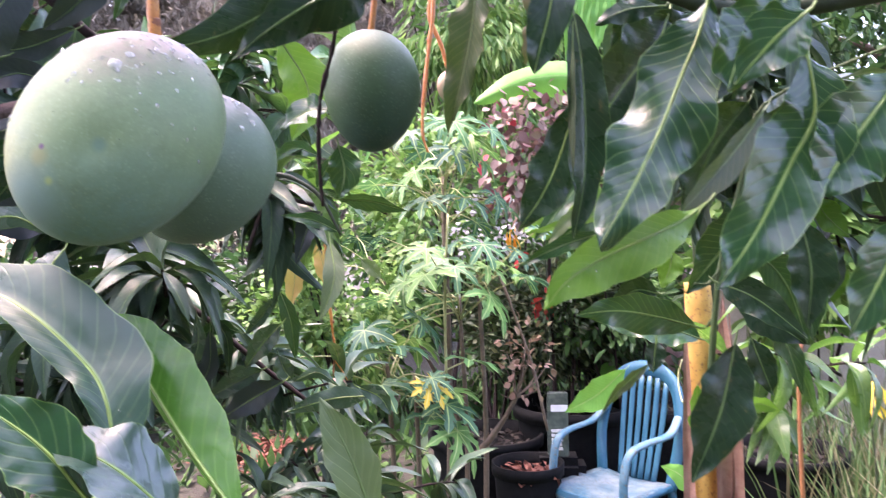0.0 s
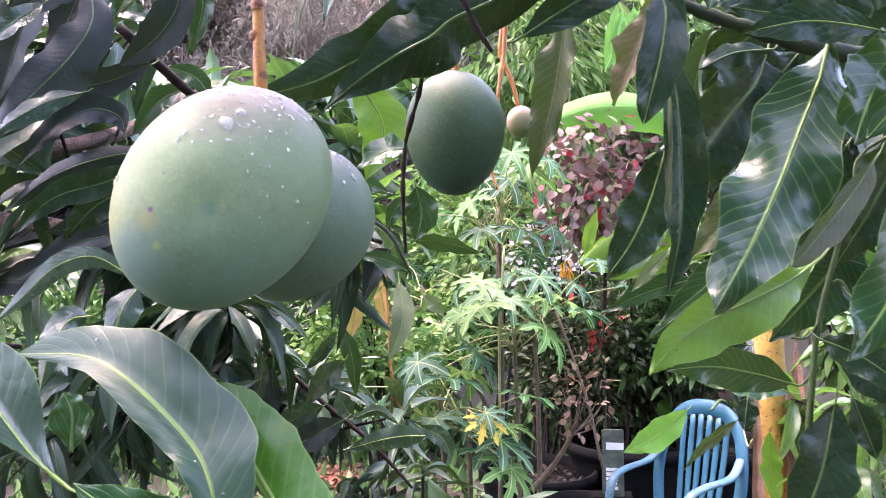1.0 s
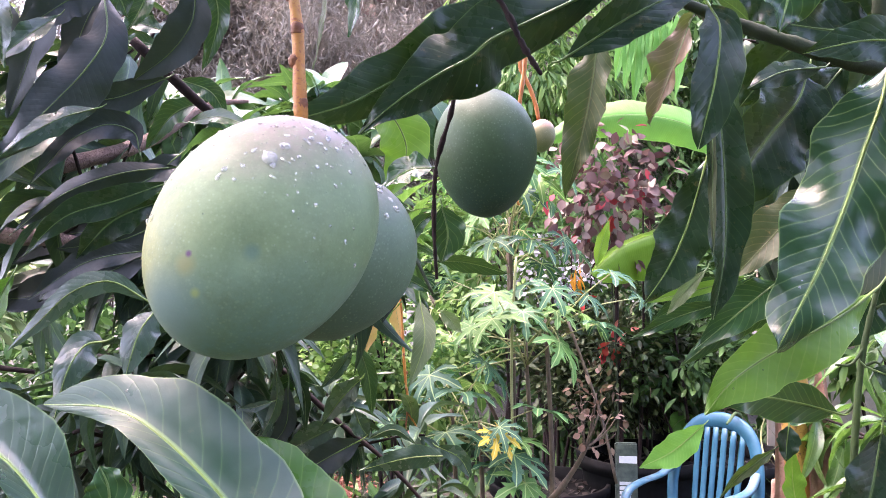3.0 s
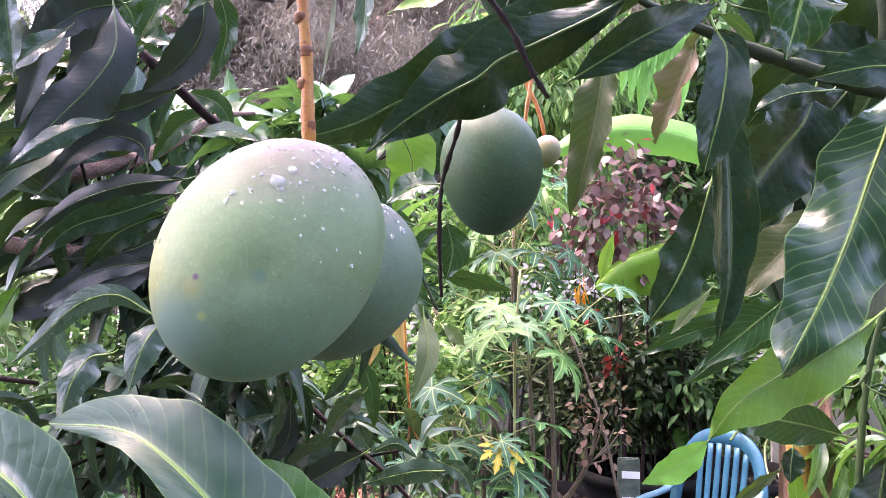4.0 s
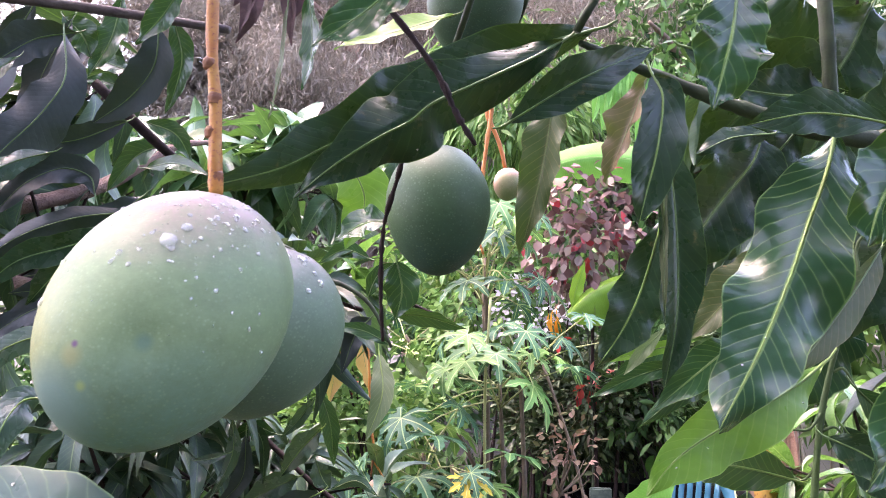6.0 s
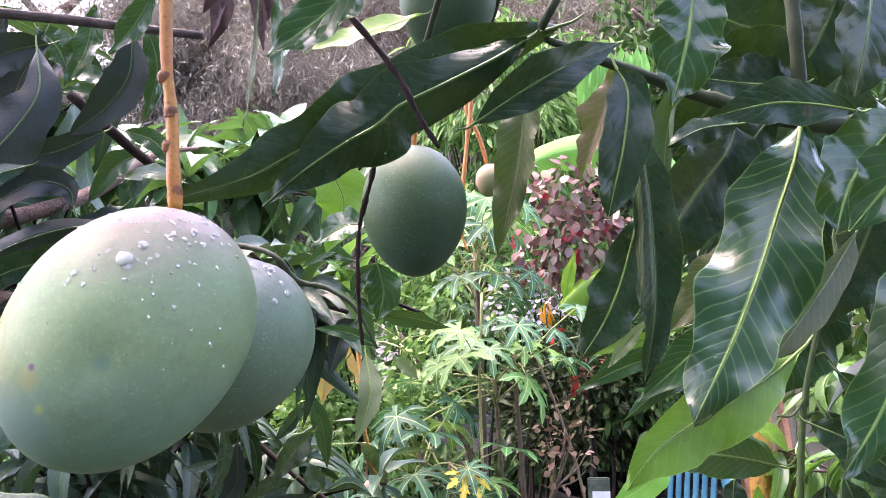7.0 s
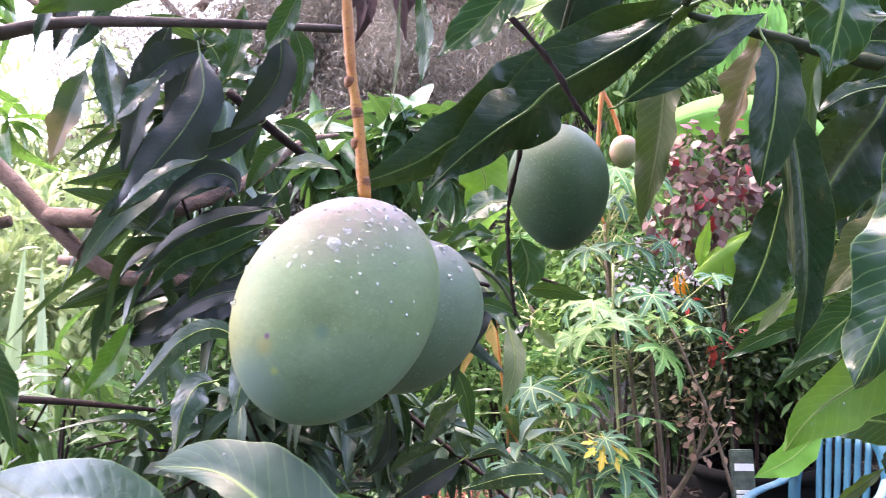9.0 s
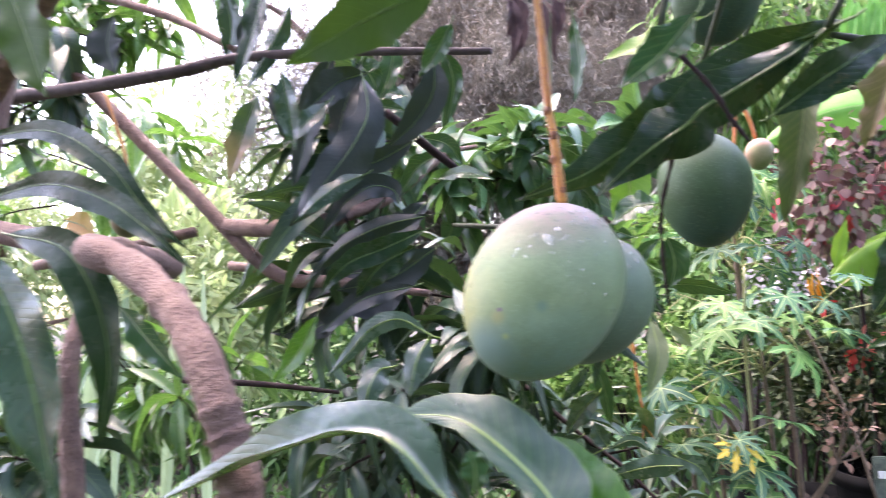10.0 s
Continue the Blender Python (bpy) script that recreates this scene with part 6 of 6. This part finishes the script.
# ---- the chair ----
CHAIR_BLUE = rough_material("chair_blue", (0.008, 0.085, 0.145), (0.018, 0.12, 0.185), 12, 0.45, 0.12, 0.001)
CHAIR_WORN = rough_material("chair_worn", (0.018, 0.11, 0.17), (0.09, 0.18, 0.23), 11, 0.5, 0.2, 0.001, c=(0.10, 0.085, 0.06))
CHAIR_SEAT = rough_material("chair_seat", (0.02, 0.10, 0.15), (0.20, 0.24, 0.25), 13, 0.3, 0.25, 0.001, c=(0.07, 0.055, 0.04))


def chair(at, turn):
    """A stacking garden chair: rounded hoop back with slats, arms that run down into the front legs."""
    c = thing("garden_chair", (0, 0, 0), "weathered blue plastic garden chair with a slatted rounded back", "chair")

    def strip(name, pts, w, th, material=CHAIR_BLUE, n=26, axis=(0, 0, 1), label=""):
        mid = curve_points(pts, n)
        v, f = [], []
        for i, q in enumerate(mid):
            t = (mid[min(i + 1, n - 1)] - mid[max(i - 1, 0)]).normalized()
            u = Vector(axis) - t * Vector(axis).dot(t)
            u.normalize()
            s = t.cross(u)
            for a, b in ((-1, -0.5), (-0.8, 0.6), (0, 1), (0.8, 0.6), (1, -0.5), (0, -0.8)):
                v.append(q + s * a * w / 2 + u * b * th / 2)
        for i in range(n - 1):
            for j in range(6):
                f.append((i * 6 + j, i * 6 + (j + 1) % 6, i * 6 + 6 + (j + 1) % 6, i * 6 + 6 + j))
        f += [tuple(range(5, -1, -1)), tuple(range((n - 1) * 6, n * 6))]
        return mesh_object(name, v, f, material, c, label)

    # seat, slightly dished, rounded at the front
    v, f = [], []
    for i in range(13):
        for j in range(13):
            x, y = -0.24 + 0.48 * j / 12, -0.22 + 0.46 * i / 12
            x *= 1 - 0.10 * (0.24 - y)
            z = 0.43 - 0.02 * (1 - (x / 0.24) ** 2) + (0.0 if y < 0.18 else -8 * (y - 0.18) ** 2)
            v.append((x, y, z))
    for i in range(12):
        for j in range(12):
            k = i * 13 + j
            f.append((k, k + 1, k + 14, k + 13))
    seat = mesh_object("seat", v, f, CHAIR_SEAT, c, "wet, dirt-stained faded blue seat")
    sol = seat.modifiers.new("thick", "SOLIDIFY")
    sol.thickness = 0.02
    back = [(-0.22, -0.20, 0.40), (-0.25, -0.25, 0.62), (-0.20, -0.31, 0.80), (-0.09, -0.335, 0.875), (0.09, -0.335, 0.875), (0.20, -0.31, 0.80), (0.25, -0.25, 0.62), (0.22, -0.20, 0.40)]
    strip("back_frame", back, 0.07, 0.02, axis=(0, 1, 0.15), n=50)
    for k in range(6):
        x = -0.125 + 0.05 * k
        strip("back_slat", [(x * 0.85, -0.215, 0.41), (x, -0.275, 0.63), (x * 1.05, -0.325, 0.855 - 1.2 * x * x)], 0.035, 0.008, axis=(0, 1, 0.2), n=10)
    for s in (-1, 1):
        arm = [(s * 0.235, -0.27, 0.70), (s * 0.25, -0.16, 0.645), (s * 0.24, 0.04, 0.635), (s * 0.23, 0.16, 0.61), (s * 0.225, 0.205, 0.52), (s * 0.225, 0.21, 0.40), (s * 0.24, 0.235, 0.0)]
        strip("arm", arm, 0.05, 0.022, CHAIR_WORN, n=40, axis=(0, 0.4, 1), label="faded armrest running down into the front leg")
        strip("back_leg", [(s * 0.22, -0.20, 0.42), (s * 0.24, -0.25, 0.2), (s * 0.26, -0.30, 0.0)], 0.05, 0.03, axis=(0, 1, 0), n=8)
        strip("side_rail", [(s * 0.225, -0.2, 0.41), (s * 0.225, 0.21, 0.41)], 0.04, 0.03, n=6)
    strip("front_rail", [(-0.225, 0.225, 0.39), (0.225, 0.225, 0.39)], 0.05, 0.02, n=8, axis=(0, 1, 0))
    c.matrix_world = Matrix.Translation(at) @ Matrix.Rotation(radians(turn), 4, "Z") @ Matrix.Diagonal((0.80, 0.82, 1, 1))
    return c


spot = Vector((0.501, 3.300, 0.578))
chair((spot.x - 0.005, spot.y, GROUND - 0.02), 136)

# ---- pots and the plant tag ----
def pot(at, radius, height, label, fill=None, seed=0):
    p = thing("plant_pot", at, label, "plant pot", "black plant pots")
    prof = [(0.78, 0), (0.80, 0.02), (0.97, 0.88), (0.97, 0.9), (1.05, 0.9), (1.06, 1.0), (0.99, 1.0), (0.95, 0.9), (0.93, 0.86), (0, 0.86)]
    v, f = [], []
    for r, z in prof:
        for j in range(32):
            a = 2 * math.pi * j / 32
            v.append((r * radius * math.cos(a), r * radius * math.sin(a), z * height))
    for i in range(len(prof) - 1):
        for j in range(32):
            f.append((i * 32 + j, i * 32 + (j + 1) % 32, (i + 1) * 32 + (j + 1) % 32, (i + 1) * 32 + j))
    mesh_object("body", v, f, PLASTIC_BLACK, p)
    n = 160
    a, rr = rng.uniform(0, 6.28, n), radius * 0.92 * np.sqrt(rng.random(n))
    at2 = np.stack([at[0] + rr * np.cos(a), at[1] + rr * np.sin(a), np.full(n, at[2] + height * 0.88) + rng.uniform(0, 0.025, n)], 1)
    scatter("mulch", at2, rng.normal(0, 1, (n, 3)) * np.array([1, 1, 0.3]), rng.uniform(0.02, 0.06, n), rng.uniform(0.012, 0.03, n), fill or MULCH, SHORT, rng, p, "brown bark mulch")
    return p


DARK_MULCH = rough_material("dark_soil", (0.012, 0.009, 0.007), (0.03, 0.022, 0.016), 40, 0.9, 0.4)
for (x, y), r, h in (((-0.05, 3.75), 0.27, 0.52), ((0.40, 3.95), 0.30, 0.62), ((0.85, 4.05), 0.30, 0.6), ((1.35, 3.7), 0.26, 0.45)):
    pot((x, y, GROUND), r, h, "large black plastic nursery pot", fill=DARK_MULCH)
mp = Vector((0.142, 3.300, 0.578))
pot((mp.x, 3.35, GROUND), 0.15, mp.z - GROUND + 0.03, "black pot topped with reddish bark mulch")
n = 900
at = np.stack([rng.normal(-1.643, 0.16, n), rng.normal(5.226, 0.2, n), np.full(n, GROUND + 0.012) + rng.uniform(0, 0.03, n)], 1)
tagged(scatter("bark_mulch", at, rng.normal(0, 1, (n, 3)) * np.array([1, 1, 0.3]), rng.uniform(0.03, 0.08, n), rng.uniform(0.015, 0.035, n), MULCH, SHORT, rng), "reddish-brown bark mulch spread on the soil", "mulch")

tall = Vector((0.616, 4.450, 1.260))
pot((tall.x, 4.45, GROUND), 0.12, tall.z - GROUND, "tall dark planter standing among red flowers", fill=DARK_MULCH)

TAG_DARK = rough_material("tag_print", (0.04, 0.06, 0.05), (0.12, 0.15, 0.12), 30, 0.4, 0.05)
TAG_WHITE = rough_material("tag_white", (0.70, 0.72, 0.72), (0.78, 0.80, 0.80), 30, 0.45, 0.05)


def box(bm, lo, hi):
    bmesh.ops.create_cube(bm, size=1, matrix=Matrix.Translation((Vector(lo) + Vector(hi)) / 2) @ Matrix.Diagonal((*(Vector(hi) - Vector(lo)), 1)))
    bmesh.ops.bevel(bm, geom=bm.edges[:], offset=min(Vector(hi) - Vector(lo)) * 0.2, segments=2, affect="EDGES")


tp = Vector((0.283, 3.470, 0.616))
tag = thing("seed_packet", (tp.x, tp.y, tp.z), "tall dark printed packet with white lettering, upright among the pots", "packet")
bm = bmesh.new()
box(bm, (-0.047, -0.012, -0.02), (0.047, 0.012, 0.27))
part("packet_body", bm, TAG_DARK, tag, smooth=False)
bm = bmesh.new()
box(bm, (-0.03, -0.017, 0.185), (0.045, -0.013, 0.215))
part("label_strip", bm, TAG_WHITE, tag, "white strip", smooth=False)
for k in range(5):
    bm = bmesh.new()
    box(bm, (-0.03, -0.017, 0.012 + 0.02 * k), (0.02 - 0.004 * (k % 2), -0.013, 0.026 + 0.02 * k))
    part("lettering_bar", bm, TAG_WHITE, tag, "white lettering", smooth=False)
bm = bmesh.new()
box(bm, (tp.x - 0.12, tp.y - 0.06, GROUND), (tp.x + 0.12, tp.y + 0.12, tp.z - 0.02))
crate = thing("crate", (0, 0, 0), "low black plastic crate under the packet", "crate")
part("crate_body", bm, PLASTIC_BLACK, crate, smooth=False)

# ---- flowers and coloured spots ----
def flower(at, n, size, material, label, spread=0.05, slim=0.35, droop=0.6):
    f = thing("flower_plant", (at[0], at[1], GROUND), label, "flower")
    q, d = in_ball(rng, n, at, (spread, spread, spread * 1.4))
    scatter("petals", q, d * 0.4 + rng.normal(0, 0.3, (n, 3)) + np.array([0, 0, -droop]), size * rng.uniform(0.7, 1.2, n), size * slim, material, SHORT, rng, f)
    tube("stem", [(at[0], at[1], GROUND - 0.02), (at[0] + 0.03, at[1], (at[2] + GROUND) / 2), at], [0.006, 0.005, 0.003], STEM_GREEN, f, sides=5)


flower((0.100, 4.200, 1.624), 7, 0.10, ORANGE, "stem with hanging orange petals", 0.05, 0.22, 1.5)
flower((0.248, 3.800, 1.810), 3, 0.08, RED, "single bright red leaf cluster", 0.02, 0.7, -0.8)
flower((0.249, 3.900, 1.282), 7, 0.075, RED, "small red flower among dark leaves", 0.06, 0.45)
flower((0.451, 4.200, 1.286), 14, 0.09, RED, "red flowers growing in the shade", 0.14, 0.6)
flower((1.503, 3.200, 0.938), 6, 0.15, PAPAYA_YELLOW, "drooping yellow leaves among the grass", 0.06, 0.22, 1.2)
flower((-0.900, 3.800, 1.264), 8, 0.03, RED, "small pink weed flowers", 0.12, 0.8)

# hanging dry leaves and the far fruit stalks of the mango
leaf(tree, (-0.465, 1.900, 1.561), (-0.464, 1.900, 1.490), (-0.476, 1.900, 1.412), 0.055, 10, LEAF_DRY, seed=100, label="dry orange-brown hanging leaf")
leaf(tree, (-0.431, 2.000, 1.575), (-0.415, 2.000, 1.514), (-0.404, 2.000, 1.439), 0.05, 40, LEAF_DRY, seed=101, label="dry beige hanging leaf")
tube("fruit_stalk", [(-0.400, 1.95, 1.60), (-0.392, 1.95, 1.514), (-0.388, 1.95, 1.430), (-0.383, 1.95, 1.353), (-0.376, 1.95, 1.293), (-0.375, 1.95, 1.268), (-0.360, 1.95, 1.243), (-0.347, 1.95, 1.218)], [0.003, 0.003, 0.0033, 0.0033, 0.003, 0.0028, 0.002, 0.0012], STALK, tree, "thin orange-brown fruit stalk with dark nodes", knobs=0.7, n=44)
tube("fruit_stalk", [(-0.376, 1.95, 1.285), (-0.380, 1.948, 1.258), (-0.382, 1.945, 1.232)], [0.003, 0.0026, 0.0014], STALK_NODE, tree, knobs=0.8, n=14)
for k, z in enumerate((1.47, 1.415, 1.37, 1.33, 1.29)):
    c = Vector((-0.385 + 0.008 * k / 4 + 0.003 * (-1) ** k, 1.946, z))
    tube("node", [c - Vector((0, 0, 0.004)), c, c + Vector((0, 0, 0.004))], [0.0018, 0.0026, 0.0018], STALK_NODE, tree, sides=6, n=5)
mango((-0.370, 1.950, 1.202), 0.05, (0, 0, 0), MANGO_SMALL, "small pink unripe mango low in the foliage", 0.85, 0, 12)
tube("fruit_stalk", [(0.507, 1.200, 1.407), (0.502, 1.200, 1.305), (0.505, 1.200, 1.151)], [0.003, 0.003, 0.003], STALK_PINK, tree, "thin straight orange stalk", knobs=0.2)

# ---- grasses at the fence, and the fence ----
WALL = rough_material("fence_board", (0.36, 0.33, 0.28), (0.46, 0.43, 0.37), 8, 0.85, 0.3, 0.003)
fence = tagged(new("fence"), "beige weathered garden fence boards", "fence", kind="structure")
fence.location = (0, 0, 0)
for k in range(26):
    bm = bmesh.new()
    x = 1.2 + 0.16 * k
    box(bm, (x, 4.75 + 0.004 * (k % 2), GROUND - 0.05), (x + 0.152, 4.78 + 0.004 * (k % 2), 1.45 + 0.01 * math.sin(k * 3.1)))
    part("board", bm, WALL, fence, smooth=False)
n = 1900
at = np.stack([rng.uniform(1.25, 2.9, n), rng.uniform(2.6, 4.5, n), np.full(n, GROUND)], 1)
head = rng.normal(0, 0.28, (n, 3)) + np.array([0, 0, 1.0])
tagged(scatter("tall_grass", at, head, rng.uniform(0.3, 0.9, n), rng.uniform(0.006, 0.016, n), GRASS, blade_template(6, 0.3, 0.004, 0.3), rng), "tall tangled grass, part green, part straw", "grass")
n = 26000
at = np.stack([rng.uniform(-7, 5, n), rng.uniform(-5.0, 8, n), np.full(n, GROUND)], 1)
tagged(scatter("ground_weeds", at, rng.normal(0, 0.8, (n, 3)) + np.array([0, 0, 0.7]), rng.uniform(0.06, 0.26, n), rng.uniform(0.02, 0.07, n), HEDGE, TINY, rng), "low weeds and seedlings covering the soil", "weeds")

# a dried flower cluster high in the tree
for i in range(9):
    r = random.Random(i)
    a = Vector((-0.320, 1.000, 2.070)) + Vector((r.uniform(-0.05, 0.05), r.uniform(-0.03, 0.03), 0))
    e = a + Vector((r.uniform(-0.03, 0.03), 0, -r.uniform(0.05, 0.10)))
    leaf(tree, a, a.lerp(e, 0.5) + Vector((0.008, 0, 0)), e, 0.022, r.uniform(-60, 60), DRY_PURPLE, rib=DRY_PURPLE, fold=25, seed=200 + i, n=10)

# leaves near the left limb
leaf(tree, (-0.765, 0.950, 2.214), (-0.779, 0.930, 2.102), (-0.818, 0.920, 2.005), 0.055, 20, LEAF_DARK, seed=120)
leaf(tree, (-0.963, 0.800, 1.647), (-0.912, 0.800, 1.596), (-0.841, 0.800, 1.532), 0.05, 10, LEAF_MID, seed=124)
tube("twig", [(-0.984, 0.950, 1.515), (-0.814, 0.950, 1.506), (-0.675, 0.970, 1.489)], [0.006, 0.005, 0.003], BARK_DARK, tree)
for i in range(6):
    r = random.Random(400 + i)
    g = Vector((-2.919, 2.700, 1.417)) + Vector((r.uniform(-0.9, 0.9), r.uniform(-0.3, 0.5), 0))
    if i == 0:
        ginger = thing("ginger_clump", (g.x, g.y, GROUND), "clump of tall pale green blade-like leaves", "plant")
    f = Vector((g.x, g.y, GROUND))
    tip = Vector((g.x + r.uniform(-0.25, 0.25), g.y + r.uniform(-0.2, 0.2), r.uniform(1.6, 2.05)))
    leaf(ginger, f, f.lerp(tip, 0.55) + Vector((r.uniform(-0.05, 0.05), 0, 0.05)), tip, 0.07, r.uniform(-50, 50), LEAF_PALE, rib=RIB_PALE, fold=15, seed=410 + i, n=16, peak=0.55)
leaf(tree, (0.560, 1.700, 1.195), (0.604, 1.700, 1.203), (0.645, 1.700, 1.187), 0.035, 20, LEAF_LIGHT, seed=130)
leaf(tree, (0.647, 1.500, 1.633), (0.671, 1.500, 1.595), (0.711, 1.500, 1.557), 0.06, 0, LEAF_LIGHT, seed=131)
leaf(tree, (0.727, 1.600, 1.512), (0.724, 1.600, 1.467), (0.709, 1.600, 1.422), 0.05, 20, LEAF_LIGHT, seed=133)
leaf(tree, (0.363, 1.400, 1.540), (0.358, 1.400, 1.510), (0.342, 1.400, 1.475), 0.045, 20, LEAF_LIGHT, seed=134)
leaf(tree, (0.278, 1.100, 1.486), (0.244, 1.100, 1.490), (0.204, 1.100, 1.455), 0.04, -20, LEAF_DARK, seed=135)
leaf(tree, (0.258, 1.050, 1.598), (0.225, 1.050, 1.571), (0.159, 1.050, 1.515), 0.05, 10, LEAF_MID, seed=136)
leaf(tree, (0.210, 1.100, 1.596), (0.168, 1.100, 1.581), (0.108, 1.100, 1.537), 0.035, 0, LEAF_MID, seed=137)
leaf(tree, (0.183, 1.100, 1.654), (0.147, 1.100, 1.610), (0.105, 1.100, 1.558), 0.03, 30, LEAF_MID, seed=138)

# a fruit and a limb at the far side of the tree
mango((-1.472, 1.300, 1.881), 0.108, (0, 10, 0), MANGO_BROWN, "small brownish-red mango against the light", 0.85, 0, 14)
tube("branch", [(-1.850, 1.330, 1.788), (-1.570, 1.350, 1.808), (-1.339, 1.380, 1.835)], [0.016, 0.015, 0.013], BARK_PINK, tree, knobs=0.2)
tube("fruit_stalk", [(-1.473, 1.300, 1.941), (-1.479, 1.300, 2.036), (-1.557, 1.310, 2.223)], [0.004, 0.004, 0.004], STALK, tree)

# dark leaves crowding the upper limb
LIMB_LEAVES = [((0.220, 0.860, 1.842), (0.267, 0.860, 1.866), (0.319, 0.850, 1.846), 0.07, LEAF_DARK),
               ((0.177, 0.900, 1.913), (0.227, 0.900, 1.896), (0.275, 0.900, 1.852), 0.06, LEAF_DARK),
               ((0.244, 1.000, 1.981), (0.318, 1.000, 1.947), (0.403, 1.000, 1.962), 0.09, LEAF_DARK),
               ((0.311, 0.970, 1.837), (0.263, 0.970, 1.784), (0.214, 0.980, 1.742), 0.09, LEAF_DARK),
               ((0.367, 1.020, 1.868), (0.325, 1.020, 1.789), (0.283, 1.020, 1.707), 0.10, LEAF_DARK),
               ((0.392, 1.060, 1.740), (0.346, 1.060, 1.679), (0.303, 1.060, 1.587), 0.09, LEAF_DARK)]
SIDE_LEAVES = [((0.516, 1.350, 1.637), (0.449, 1.350, 1.557), (0.373, 1.350, 1.468), 0.10, LEAF_MID),
               ((0.453, 1.100, 1.945), (0.418, 1.100, 1.860), (0.389, 1.100, 1.753), 0.10, LEAF_DARK),
               ((0.387, 0.950, 1.971), (0.357, 0.950, 1.911), (0.310, 0.950, 1.844), 0.08, LEAF_DARK),
               ((0.317, 1.000, 1.891), (0.258, 1.000, 1.863), (0.207, 1.000, 1.804), 0.08, LEAF_DARK),
               ((0.529, 1.200, 1.788), (0.484, 1.200, 1.688), (0.424, 1.200, 1.588), 0.10, LEAF_DARK)]
for k, (p0, p1, p2, w, m) in enumerate(LIMB_LEAVES + SIDE_LEAVES):
    leaf(tree, p0, p1, p2, w * 1.1, 0, m, wave=0.08, seed=150 + k, facing=(0.1, -1, -0.25))

for k, (s, e) in enumerate((((0.350, 1.000, 1.568), (0.369, 0.990, 1.552)), ((0.341, 1.000, 1.531), (0.302, 0.990, 1.505)), ((0.335, 1.000, 1.502), (0.365, 1.000, 1.488)), ((0.331, 1.000, 1.468), (0.305, 1.020, 1.450)))):
    s, e = Vector(s), Vector(e)
    tube("leaf_stalk", [s, s.lerp(e, 0.5) + Vector((0, 0, -0.012 if k % 2 else 0.012)), e], [0.0022, 0.0016, 0.0014], SHOOT, tree, sides=6, n=10)
    if k % 2 == 0:
        leaf(tree, e, e + Vector((0.05, 0.02, -0.05)), e + Vector((0.08, 0.03, -0.13)), 0.045, 20 - 15 * k, LEAF_MID, seed=170 + k)

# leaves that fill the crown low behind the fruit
whorls(7, (-0.656, 1.500, 1.511), (0.22, 0.15, 0.12), 0.18, CROWN_SHADED)
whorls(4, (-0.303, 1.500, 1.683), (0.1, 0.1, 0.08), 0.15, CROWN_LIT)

far_tree((3.3, 10.8), 7.0, 2.4, "leafy green tree behind the garden", HEDGE, 14000, 0.2, 0.35, 0.5, 20)
